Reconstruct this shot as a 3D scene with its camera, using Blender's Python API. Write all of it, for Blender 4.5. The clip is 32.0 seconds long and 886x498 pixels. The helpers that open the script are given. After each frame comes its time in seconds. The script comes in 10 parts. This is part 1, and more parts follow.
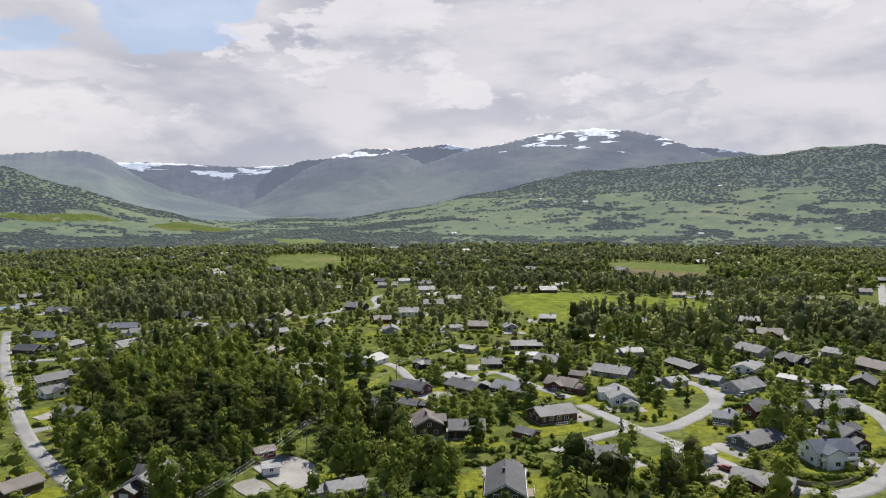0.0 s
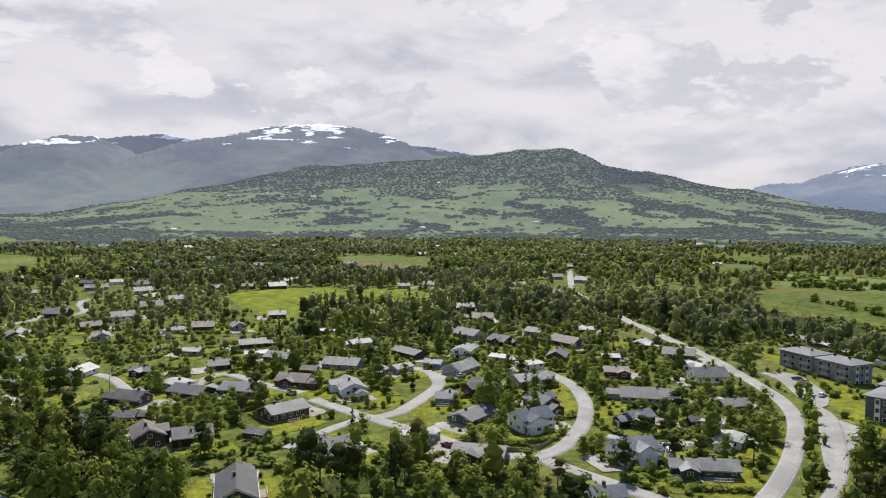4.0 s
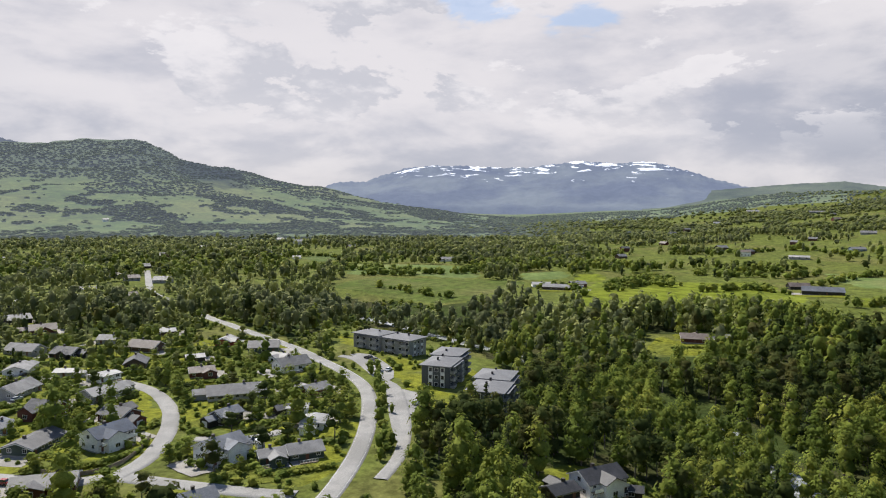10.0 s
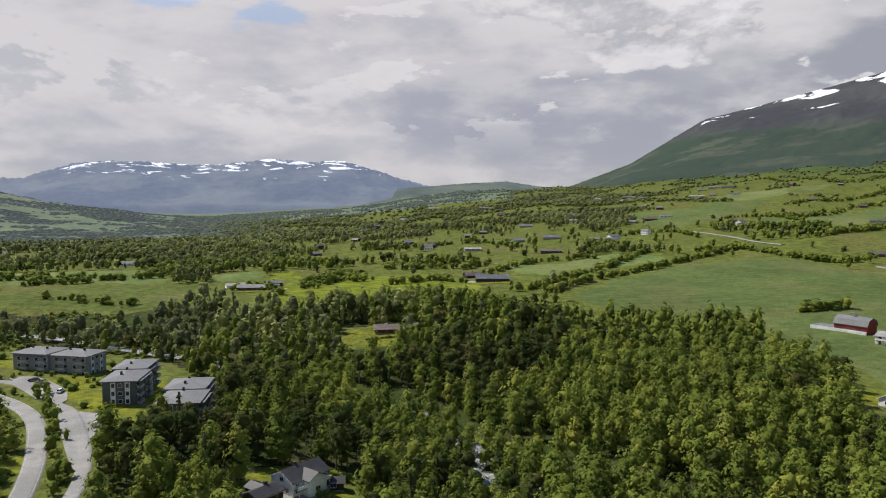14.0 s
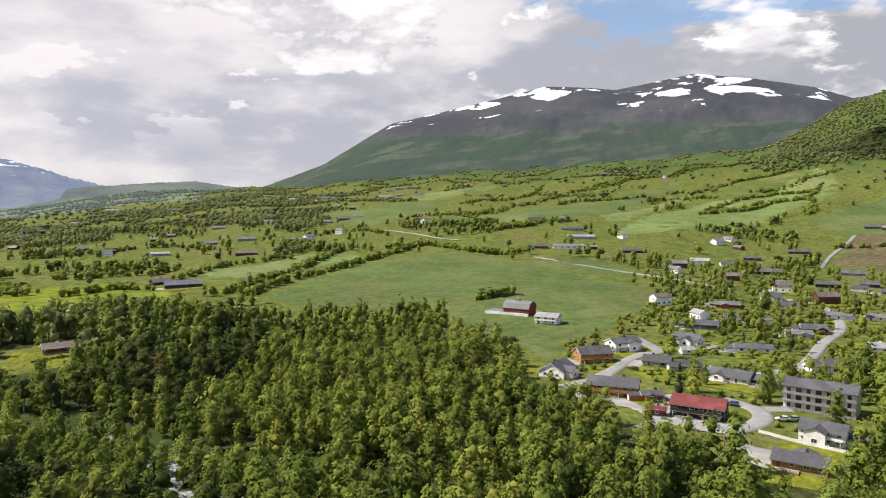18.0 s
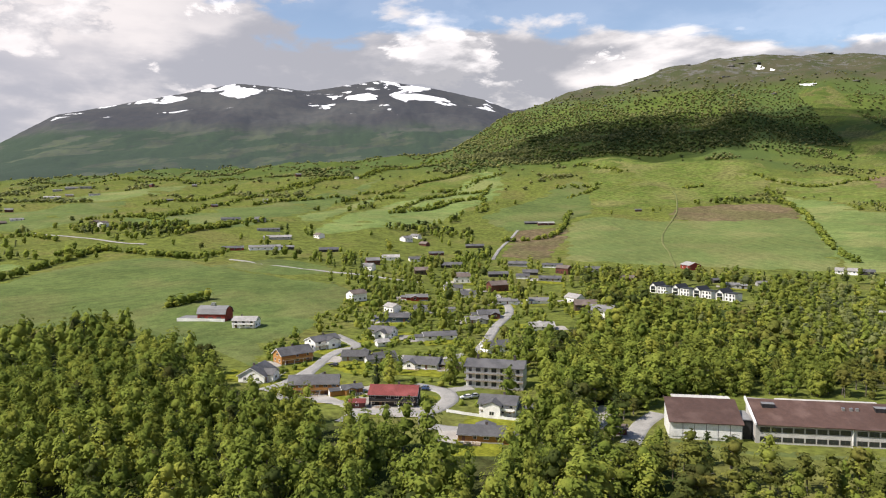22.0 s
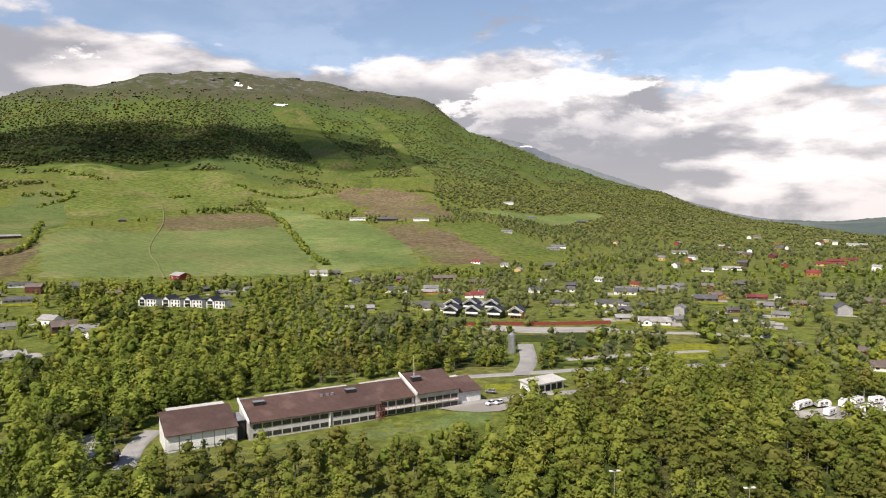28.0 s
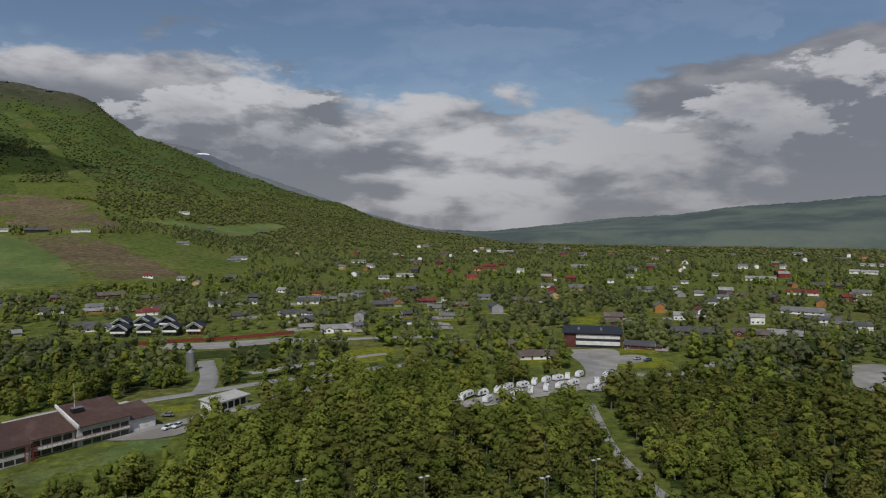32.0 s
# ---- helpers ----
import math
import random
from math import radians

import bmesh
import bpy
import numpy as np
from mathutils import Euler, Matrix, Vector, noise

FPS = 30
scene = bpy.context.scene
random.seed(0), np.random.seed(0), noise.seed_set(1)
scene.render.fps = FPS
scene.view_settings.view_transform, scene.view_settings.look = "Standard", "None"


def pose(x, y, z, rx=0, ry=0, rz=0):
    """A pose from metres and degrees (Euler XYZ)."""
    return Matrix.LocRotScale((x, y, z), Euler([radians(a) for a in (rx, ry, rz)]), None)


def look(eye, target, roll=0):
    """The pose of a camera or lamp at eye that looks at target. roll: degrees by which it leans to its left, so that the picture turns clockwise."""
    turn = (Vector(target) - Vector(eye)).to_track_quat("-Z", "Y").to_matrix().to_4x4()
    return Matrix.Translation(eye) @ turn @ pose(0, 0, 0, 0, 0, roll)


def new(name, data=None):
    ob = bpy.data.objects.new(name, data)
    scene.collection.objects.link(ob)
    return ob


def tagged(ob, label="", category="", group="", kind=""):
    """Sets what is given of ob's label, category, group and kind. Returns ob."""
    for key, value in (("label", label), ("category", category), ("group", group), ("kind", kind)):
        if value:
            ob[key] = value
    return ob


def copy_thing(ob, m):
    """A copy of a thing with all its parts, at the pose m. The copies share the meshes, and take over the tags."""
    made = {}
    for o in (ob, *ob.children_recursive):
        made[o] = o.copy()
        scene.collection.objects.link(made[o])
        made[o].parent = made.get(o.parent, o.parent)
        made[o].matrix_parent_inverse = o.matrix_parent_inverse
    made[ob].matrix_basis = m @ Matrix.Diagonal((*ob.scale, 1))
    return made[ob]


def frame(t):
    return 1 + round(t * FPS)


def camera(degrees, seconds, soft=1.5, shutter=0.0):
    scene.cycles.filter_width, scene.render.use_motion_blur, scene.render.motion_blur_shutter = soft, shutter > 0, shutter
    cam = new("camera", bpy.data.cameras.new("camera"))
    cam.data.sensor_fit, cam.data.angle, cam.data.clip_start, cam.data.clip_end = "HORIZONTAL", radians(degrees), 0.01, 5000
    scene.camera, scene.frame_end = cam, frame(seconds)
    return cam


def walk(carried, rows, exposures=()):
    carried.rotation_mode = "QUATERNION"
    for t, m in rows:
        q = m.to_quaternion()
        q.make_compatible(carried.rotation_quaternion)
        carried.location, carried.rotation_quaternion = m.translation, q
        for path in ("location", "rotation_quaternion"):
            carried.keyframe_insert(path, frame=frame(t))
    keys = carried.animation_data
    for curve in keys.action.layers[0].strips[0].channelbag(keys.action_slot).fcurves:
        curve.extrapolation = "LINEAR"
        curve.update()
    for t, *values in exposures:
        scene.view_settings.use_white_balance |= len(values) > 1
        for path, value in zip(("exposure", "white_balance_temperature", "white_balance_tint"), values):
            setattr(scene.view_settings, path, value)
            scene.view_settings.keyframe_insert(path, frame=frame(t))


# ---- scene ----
cam = camera(63.88, 32.0, soft=1.1)
walk(cam, [
    (0.0, pose(0, 0, 75, 86.85, 0.10, 0.00)),
    (0.5, pose(0, 0, 75, 86.78, 0.04, -2.57)),
    (1.0, pose(0, 0, 75, 86.74, 0.11, -5.28)),
    (1.5, pose(0, 0, 75, 86.67, 0.07, -8.06)),
    (2.0, pose(0, 0, 75, 86.60, -0.01, -10.80)),
    (2.5, pose(0, 0, 75, 86.56, -0.01, -13.48)),
    (3.0, pose(0, 0, 75, 86.50, -0.04, -16.11)),
    (3.5, pose(0, 0, 75, 86.46, -0.06, -18.85)),
    (5.5, pose(0, 0, 75, 86.37, -0.27, -29.79)),
    (6.0, pose(0, 0, 75, 86.34, -0.31, -32.40)),
    (6.5, pose(0, 0, 75, 86.31, -0.35, -34.89)),
    (7.0, pose(0, 0, 75, 86.28, -0.33, -37.45)),
    (7.5, pose(0, 0, 75, 86.25, -0.33, -40.20)),
    (8.0, pose(0, 0, 75, 86.24, -0.36, -42.99)),
    (8.5, pose(0, 0, 75, 86.23, -0.32, -45.82)),
    (9.0, pose(0, 0, 75, 86.22, -0.30, -48.70)),
    (9.5, pose(0, 0, 75, 86.24, -0.25, -51.57)),
    (10.0, pose(0, 0, 75, 86.22, -0.28, -54.44)),
    (10.5, pose(0, 0, 75, 86.21, -0.28, -57.44)),
    (11.0, pose(0, 0, 75, 86.19, -0.23, -60.45)),
    (11.5, pose(0, 0, 75, 86.20, -0.18, -63.49)),
    (12.0, pose(0, 0, 75, 86.17, -0.15, -66.48)),
    (12.5, pose(0, 0, 75, 86.20, -0.10, -69.44)),
    (13.0, pose(0, 0, 75, 86.20, -0.06, -72.48)),
    (13.5, pose(0, 0, 75, 86.17, -0.01, -75.59)),
    (14.0, pose(0, 0, 75, 86.15, -0.02, -78.74)),
    (14.5, pose(0, 0, 75, 86.14, -0.02, -81.88)),
    (16.5, pose(0, 0, 75, 86.15, 0.07, -94.15)),
    (17.0, pose(0, 0, 75, 86.16, 0.15, -97.30)),
    (17.5, pose(0, 0, 75, 86.16, 0.19, -100.22)),
    (18.0, pose(0, 0, 75, 86.14, 0.24, -102.94)),
    (18.5, pose(0, 0, 75, 86.10, 0.26, -105.80)),
    (19.0, pose(0, 0, 75, 86.07, 0.26, -108.64)),
    (19.5, pose(0, 0, 75, 86.04, 0.29, -111.57)),
    (20.0, pose(0, 0, 75, 86.02, 0.32, -114.60)),
    (20.5, pose(0, 0, 75, 86.02, 0.31, -117.67)),
    (21.0, pose(0, 0, 75, 86.01, 0.36, -120.80)),
    (21.5, pose(0, 0, 75, 86.01, 0.38, -123.95)),
    (22.0, pose(0, 0, 75, 86.02, 0.43, -127.08)),
    (22.5, pose(0, 0, 75, 86.03, 0.42, -130.41)),
    (23.0, pose(0, 0, 75, 86.03, 0.40, -133.79)),
    (23.5, pose(0, 0, 75, 86.04, 0.37, -137.10)),
    (24.0, pose(0, 0, 75, 86.05, 0.36, -140.41)),
    (24.5, pose(0, 0, 75, 86.08, 0.33, -143.82)),
    (25.0, pose(0, 0, 75, 86.12, 0.32, -147.17)),
    (25.5, pose(0, 0, 75, 86.18, 0.29, -150.42)),
    (27.5, pose(0, 0, 75, 86.52, 0.18, -163.54)),
    (28.0, pose(0, 0, 75, 86.59, 0.18, -166.71)),
    (28.5, pose(0, 0, 75, 86.70, 0.14, -169.99)),
    (29.0, pose(0, 0, 75, 86.80, 0.14, -173.24)),
    (29.5, pose(0, 0, 75, 86.92, 0.09, -176.42)),
    (30.0, pose(0, 0, 75, 87.03, 0.03, -179.53)),
    (30.5, pose(0, 0, 75, 87.14, -0.08, -182.63)),
    (31.0, pose(0, 0, 75, 87.25, -0.13, -185.71)),
    (31.5, pose(0, 0, 75, 87.35, -0.18, -188.87)),
    (32.0, pose(0, 0, 75, 87.43, -0.14, -191.94)),
], exposures=[
    (0, 0.3, 6400, 11), (6, 0.42, 6400, 11), (11, 0.32, 6430, 10.5), (13, 0.24, 6450, 10.5), (14, 0.08, 6450, 10.5), (16.5, 0.28, 6550, 11.5), (17.5, 0.48, 6600, 12), (19, 0.55, 6650, 12), (22, 0.52, 6720, 13), (26, 0.53, 6800, 14),
    (28, 0.42, 6830, 15), (30, 0.0, 6700, 13), (31, -0.58, 6350, 10.5), (32, -0.8, 6200, 10)])

# ---- world, sun ----
SUN_AZ, SUN_EL = -20.0, 50.0
world = bpy.data.worlds.new("sky")
scene.world = world
world.use_nodes = True


class Nodes:
    """A short way to write node trees."""

    def __init__(self, tree):
        self.tree = tree

    def node(self, kind, **sets):
        n = self.tree.nodes.new(kind)
        for key, value in sets.items():
            setattr(n, key, value)
        return n

    def put(self, socket, value):
        if isinstance(value, bpy.types.NodeSocket):
            self.tree.links.new(value, socket)
        elif value is not None:
            socket.default_value = value

    def math(self, op, a, b=0.0, c=None, clamp=False):
        n = self.node("ShaderNodeMath", operation=op, use_clamp=clamp)
        for s, v in zip(n.inputs, (a, b, c)):
            self.put(s, v)
        return n.outputs[0]

    def ramp(self, value, lo, hi, a=0.0, b=1.0, smooth=True):
        n = self.node("ShaderNodeMapRange", interpolation_type="SMOOTHSTEP" if smooth else "LINEAR")
        for s, v in zip(n.inputs, (value, lo, hi, a, b)):
            self.put(s, v)
        return n.outputs[0]

    def mix(self, fac, a, b):
        n = self.node("ShaderNodeMix", data_type="RGBA")
        self.put(n.inputs[0], fac)
        for s, v in ((n.inputs[6], a), (n.inputs[7], b)):
            self.put(s, (*v, 1) if isinstance(v, tuple) and len(v) == 3 else v)
        return n.outputs[2]

    def noise(self, vector, scale, detail=3.0, rough=0.5, distortion=0.0):
        n = self.node("ShaderNodeTexNoise")
        self.put(n.inputs["Vector"], vector)
        for key, v in (("Scale", scale), ("Detail", detail), ("Roughness", rough), ("Distortion", distortion)):
            self.put(n.inputs[key], v)
        return n.outputs[0]

    def vec(self, x, y, z):
        n = self.node("ShaderNodeCombineXYZ")
        for s, v in zip(n.inputs, (x, y, z)):
            self.put(s, v)
        return n.outputs[0]


def build_sky():
    """Broken cumulus over a clear sky: thick towards the sun, opening on the far side."""
    tree = world.node_tree
    tree.nodes.clear()
    n = Nodes(tree)
    way = n.node("ShaderNodeTexCoord").outputs["Generated"]
    sep = n.node("ShaderNodeSeparateXYZ")
    n.put(sep.inputs[0], way)
    x, y, z = sep.outputs
    # cumulus seen from the side near the horizon, from below higher up
    lift = n.math("ADD", n.math("MAXIMUM", z, 0.0), 0.42)
    px, py = n.math("DIVIDE", x, lift), n.math("DIVIDE", y, lift)
    pz = n.math("MULTIPLY", z, 3.4)
    flat = n.vec(px, py, pz)
    big = n.noise(flat, 0.85, 2.0, 0.5)
    mid = n.noise(flat, 2.3, 10.0, 0.55, 0.15)
    dens = n.math("ADD", n.math("MULTIPLY", big, 0.75), n.math("MULTIPLY", mid, 0.75))
    # the open side lies opposite the sun; round the sun itself and overhead the sky is clear
    south = n.math("ADD", n.math("MULTIPLY", y, -0.85), n.math("MULTIPLY", x, 0.12))
    opening = n.math("MULTIPLY", n.ramp(south, 0.05, 0.75), n.ramp(z, 0.10, 0.28))
    cut = n.math("ADD", n.math("MULTIPLY", opening, 0.35), n.math("ADD", n.math("MULTIPLY", n.ramp(z, 0.33, 0.52), 0.62), n.ramp(z, 0.0, 0.13, 0.38, 0.55)))
    gap = n.node("ShaderNodeVectorMath", operation="DOT_PRODUCT")
    n.put(gap.inputs[0], way)
    gap.inputs[1].default_value = (-0.305, 0.902, 0.305)
    cut = n.math("ADD", cut, n.ramp(gap.outputs["Value"], 0.986, 0.998, 0.0, 0.3))
    cover = n.ramp(dens, cut, n.math("ADD", cut, 0.07))
    # lit tops and grey undersides: the same field read a little higher up
    mid2 = n.noise(n.vec(px, n.math("ADD", py, 0.05), n.math("ADD", pz, 0.20)), 2.3, 7.0, 0.55, 0.15)
    relief = n.math("SUBTRACT", mid, mid2)
    lit = n.math("ADD", n.math("MULTIPLY", n.ramp(relief, -0.18, 0.16), 0.8), 0.2)
    soft = n.noise(n.vec(px, py, n.math("MULTIPLY", z, 5.0)), 1.25, 3.0, 0.45)
    depth = n.math("ADD", n.math("MULTIPLY", n.ramp(dens, n.math("ADD", cut, 0.05), n.math("ADD", cut, 0.34)), 0.45), n.math("MULTIPLY", n.ramp(soft, 0.38, 0.64), 0.75))
    shade = n.math("SUBTRACT", lit, n.math("MULTIPLY", depth, n.ramp(south, -0.3, 0.8, 0.55, 0.8)))
    away_ = n.ramp(south, -0.2, 0.8)
    cloud = n.mix(n.ramp(shade, n.math("MULTIPLY", n.math("SUBTRACT", 1.0, away_), -0.5), n.math("SUBTRACT", 0.8, n.math("MULTIPLY", away_, 0.15))), n.mix(away_, (0.36, 0.37, 0.43), (0.31, 0.32, 0.355)), n.mix(away_, (0.64, 0.61, 0.62), n.mix(n.ramp(south, 0.62, 0.85), (0.68, 0.66, 0.66), (0.92, 0.90, 0.90))))
    # heaped cumulus heads before the grey layer: crisp edges, white tops, soft grey bellies
    heap_at = n.vec(n.math("ADD", px, 3.7), n.math("ADD", py, 1.9), n.math("MULTIPLY", z, 2.7))
    heap = n.noise(heap_at, 2.3, 12.0, 0.6, 0.12)
    heap_up = n.noise(n.vec(n.math("ADD", px, 3.7), n.math("ADD", py, 1.95), n.math("ADD", n.math("MULTIPLY", z, 2.7), 0.11)), 2.3, 10.0, 0.6, 0.12)
    top_lit = n.ramp(n.math("SUBTRACT", heap, heap_up), -0.06, 0.08)
    heap_edge = n.math("MULTIPLY", n.ramp(heap, 0.515, 0.545), n.ramp(z, 0.05, 0.16))
    heap_color = n.mix(top_lit, n.mix(away_, (0.45, 0.45, 0.49), (0.36, 0.365, 0.39)), n.mix(away_, (0.70, 0.67, 0.675), (0.95, 0.93, 0.93)))
    heap_color = n.mix(n.ramp(heap, 0.56, 0.72, 0.0, 0.55), heap_color, cloud)
    cloud = n.mix(n.math("MULTIPLY", heap_edge, 0.8), cloud, heap_color)
    haze = n.ramp(z, -0.02, 0.09, 1.0, 0.0)
    cloud = n.mix(n.math("MULTIPLY", haze, 0.4), cloud, (0.44, 0.43, 0.455))
    sky = n.node("ShaderNodeTexSky", sky_type="NISHITA", sun_disc=False, sun_elevation=radians(SUN_EL), sun_rotation=radians(-SUN_AZ),
                 air_density=1.0, dust_density=0.4, ozone_density=1.5, altitude=600)
    clear, clouds = n.node("ShaderNodeBackground"), n.node("ShaderNodeBackground")
    n.put(clear.inputs[0], sky.outputs[0])
    clear.inputs[1].default_value = 0.11
    n.put(clouds.inputs[0], cloud)
    clouds.inputs[1].default_value = 1.0
    both = n.node("ShaderNodeMixShader")
    n.put(both.inputs[0], n.math("MAXIMUM", n.math("MULTIPLY", cover, 0.97), n.math("MULTIPLY", n.ramp(south, -0.3, 0.55, 0.5, 0.12), n.ramp(z, 0.32, 0.46, 1.0, 0.0))))
    n.put(both.inputs[1], clear.outputs[0])
    n.put(both.inputs[2], clouds.outputs[0])
    out = n.node("ShaderNodeOutputWorld")
    n.put(out.inputs[0], both.outputs[0])


build_sky()
sun = new("sun", bpy.data.lights.new("sun", "SUN"))
sun.data.energy, sun.data.angle, sun.data.color = 5.0, radians(0.6), (1.0, 0.95, 0.86)
sun_from = Vector((-math.sin(radians(SUN_AZ)) * math.cos(radians(SUN_EL)), math.cos(radians(SUN_AZ)) * math.cos(radians(SUN_EL)), math.sin(radians(SUN_EL))))
sun.matrix_world = look(sun_from * 1000, (0, 0, 0))

# ---- the lie of the land: height over the plain along lines that leave the middle, bearing in degrees (0 ahead, minus to the right) ----
EYE = 75.0
LINES = {}


def line(bearing, *pairs):
    LINES[bearing] = ([0.0] + [p[0] for p in pairs] + [5200.0], [0.0] + [p[1] for p in pairs] + [pairs[-1][1]])


line(80, (1500, 0), (4900, 30))
line(33, (1400, 0), (2000, 60), (2600, 236), (3300, 100))
line(28, (1500, 0), (2000, 45), (2600, 160), (3300, 60))
line(22, (1800, 0), (2600, 80), (3200, 40))
line(17, (1800, 0), (4900, 66))
line(8, (1600, 0), (4900, 70))
line(3, (1450, 0), (2000, 18), (3000, 84), (3600, 60))
line(-3.3, (1400, 0), (1900, 20), (2500, 75), (3300, 150), (3900, 120))
line(-10, (1350, 0), (1800, 18), (2500, 110), (3300, 245), (4000, 180))
line(-20, (1350, 0), (1800, 18), (2500, 136), (3400, 300), (4100, 200))
line(-30.6, (1350, 0), (1800, 20), (2500, 140), (3400, 355), (4200, 200))
line(-36.7, (1350, 0), (1800, 20), (2500, 120), (3200, 222), (4000, 120))
line(-43.9, (1400, 0), (1900, 25), (2500, 90), (3000, 145), (3800, 60))
line(-52.7, (1500, 0), (2200, 30), (2800, 50), (3500, 20))
line(-60, (1500, 0), (4900, 10))
line(-70, (700, 0), (1500, 10), (2600, 30), (4900, 40))
line(-80, (500, 0), (800, 6), (1600, 34), (3000, 105), (4900, 140))
line(-90, (500, 0), (850, 12), (1600, 62), (2600, 115), (3400, 140))
line(-98.7, (480, 0), (850, 18), (1500, 68), (2400, 140), (3400, 185))
line(-108, (430, 0), (850, 24), (1450, 75), (2100, 140), (2700, 186), (3600, 215))
line(-120, (430, 0), (850, 20), (1400, 74), (1900, 146), (2500, 206), (3600, 235))
line(-127, (600, 0), (1000, 20), (1400, 76), (1900, 160), (2400, 225), (3100, 265), (3700, 250))
line(-130, (600, 0), (1000, 20), (1400, 76), (1900, 165), (2400, 250), (3100, 350), (3700, 300))
line(-133, (600, 0), (1000, 20), (1400, 76), (1900, 170), (2450, 290), (3100, 460), (3700, 400))
line(-138, (650, 0), (1000, 20), (1400, 77), (1850, 175), (2500, 340), (3150, 552), (3800, 480))
line(-148, (720, 0), (1200, 40), (1500, 90), (1850, 185), (2500, 400), (3200, 672), (3900, 590))
line(-157, (760, 0), (1200, 42), (1600, 100), (1900, 175), (2500, 370), (3200, 640), (3900, 540))
line(-165, (820, 0), (1200, 45), (1600, 105), (2000, 190), (2600, 370), (3100, 560), (3700, 450))
line(-170, (900, 0), (1300, 45), (1700, 105), (2300, 230), (3000, 374), (3600, 250))
line(-176, (1000, 0), (1500, 40), (2000, 105), (2900, 247), (3500, 150))
line(-183.3, (1300, 0), (2000, 50), (2900, 131), (3500, 90))
line(-187, (1400, 0), (2200, 34), (2900, 66), (3500, 30))
line(-191, (1500, 0), (2400, 26), (3500, -10))
line(-198, (1900, 0), (2600, -22), (4900, -110))
line(-206, (1900, 0), (2600, -36), (4900, -140))
line(-240, (1900, 0), (2600, -20), (4900, -90))
line(-280, (1500, 0), (4900, 30))

RIVER = [(-48, 520), (-60, 400), (-71, 298), (-77.6, 276), (-81.1, 233), (-82.6, 216), (-97, 165), (-118, 128), (-140, 118), (-170, 150)]


def polar(bearing, r):
    a = np.radians(bearing)
    return -np.sin(a) * r, np.cos(a) * r


def to_polar(x, y):
    b = np.degrees(np.arctan2(-x, y))
    return np.where(b > 80, b - 360, b), np.hypot(x, y)


def wave(x, y, size, seed):
    """Smooth bumps, -1 to 1, about that many metres across."""
    s = 2 * math.pi / size
    k = seed * 1.7
    return (np.sin(x * s + k + 1.3 * np.sin(y * s * 0.7 + k * 2.1)) * np.cos(y * s * 1.1 - k + 1.1 * np.sin(x * s * 0.6 + k)))


R_RINGS = np.concatenate([np.linspace(0, 60, 4)[:-1], np.geomspace(60, 4950, 190)])
B_COLS = np.concatenate([np.arange(-280, -226, 3.0), np.arange(-226, 34, 0.5), np.arange(34, 80.1, 3.0)])


def raw_height(b, r):
    keys = sorted(LINES)
    z = np.zeros(np.broadcast(b, r).shape)
    i = np.clip(np.searchsorted(keys, b, "right") - 1, 0, len(keys) - 2)
    tall = [np.interp(r, *LINES[k]) for k in keys]
    for j in range(len(keys) - 1):
        f = np.clip((b - keys[j]) / (keys[j + 1] - keys[j]), 0, 1)
        f = f * f * (3 - 2 * f) * 0.5 + f * 0.5
        z = np.where(i == j, tall[j] * (1 - f) + tall[j + 1] * f, z)
    return z


def shape_ground():
    bb, rr = np.meshgrid(B_COLS, R_RINGS, indexing="ij")
    z = raw_height(bb, rr)
    for _ in range(3):  # round the breaks of slope off along each line
        z[:, 1:-1] = 0.25 * z[:, :-2] + 0.5 * z[:, 1:-1] + 0.25 * z[:, 2:]
    x, y = polar(bb, rr)
    steep = np.clip(z / 200, 0, 1)
    z = z + (wave(x, y, 260, 1) * 1.2 + wave(x, y, 90, 2) * 0.4) * np.clip((rr - 150) / 300, 0, 1)
    z = z + steep * (wave(x, y, 520, 3) * 12 + wave(x, y, 210, 4) * 6 + wave(x, y, 100, 5) * 2.5)
    rv = [polar(b, r) for b, r in RIVER]
    near = np.full(z.shape, 1e9)
    for (x0, y0), (x1, y1) in zip(rv, rv[1:]):
        t = np.clip(((x - x0) * (x1 - x0) + (y - y0) * (y1 - y0)) / ((x1 - x0) ** 2 + (y1 - y0) ** 2), 0, 1)
        near = np.minimum(near, np.hypot(x - x0 - t * (x1 - x0), y - y0 - t * (y1 - y0)))
    z = z - 11 * np.exp(-(near / 48) ** 2)
    return x, y, z


GX, GY, GZ = shape_ground()


def ground_z(x, y):
    """The height of the ground sheet at x, y."""
    b, r = to_polar(np.asarray(x, float), np.asarray(y, float))
    i = np.clip(np.searchsorted(B_COLS, b, "right") - 1, 0, len(B_COLS) - 2)
    j = np.clip(np.searchsorted(R_RINGS, r, "right") - 1, 0, len(R_RINGS) - 2)
    u = np.clip((b - B_COLS[i]) / (B_COLS[i + 1] - B_COLS[i]), 0, 1)
    v = np.clip((r - R_RINGS[j]) / (R_RINGS[j + 1] - R_RINGS[j]), 0, 1)
    return GZ[i, j] * (1 - u) * (1 - v) + GZ[i + 1, j] * u * (1 - v) + GZ[i, j + 1] * (1 - u) * v + GZ[i + 1, j + 1] * u * v

# ---- materials ----


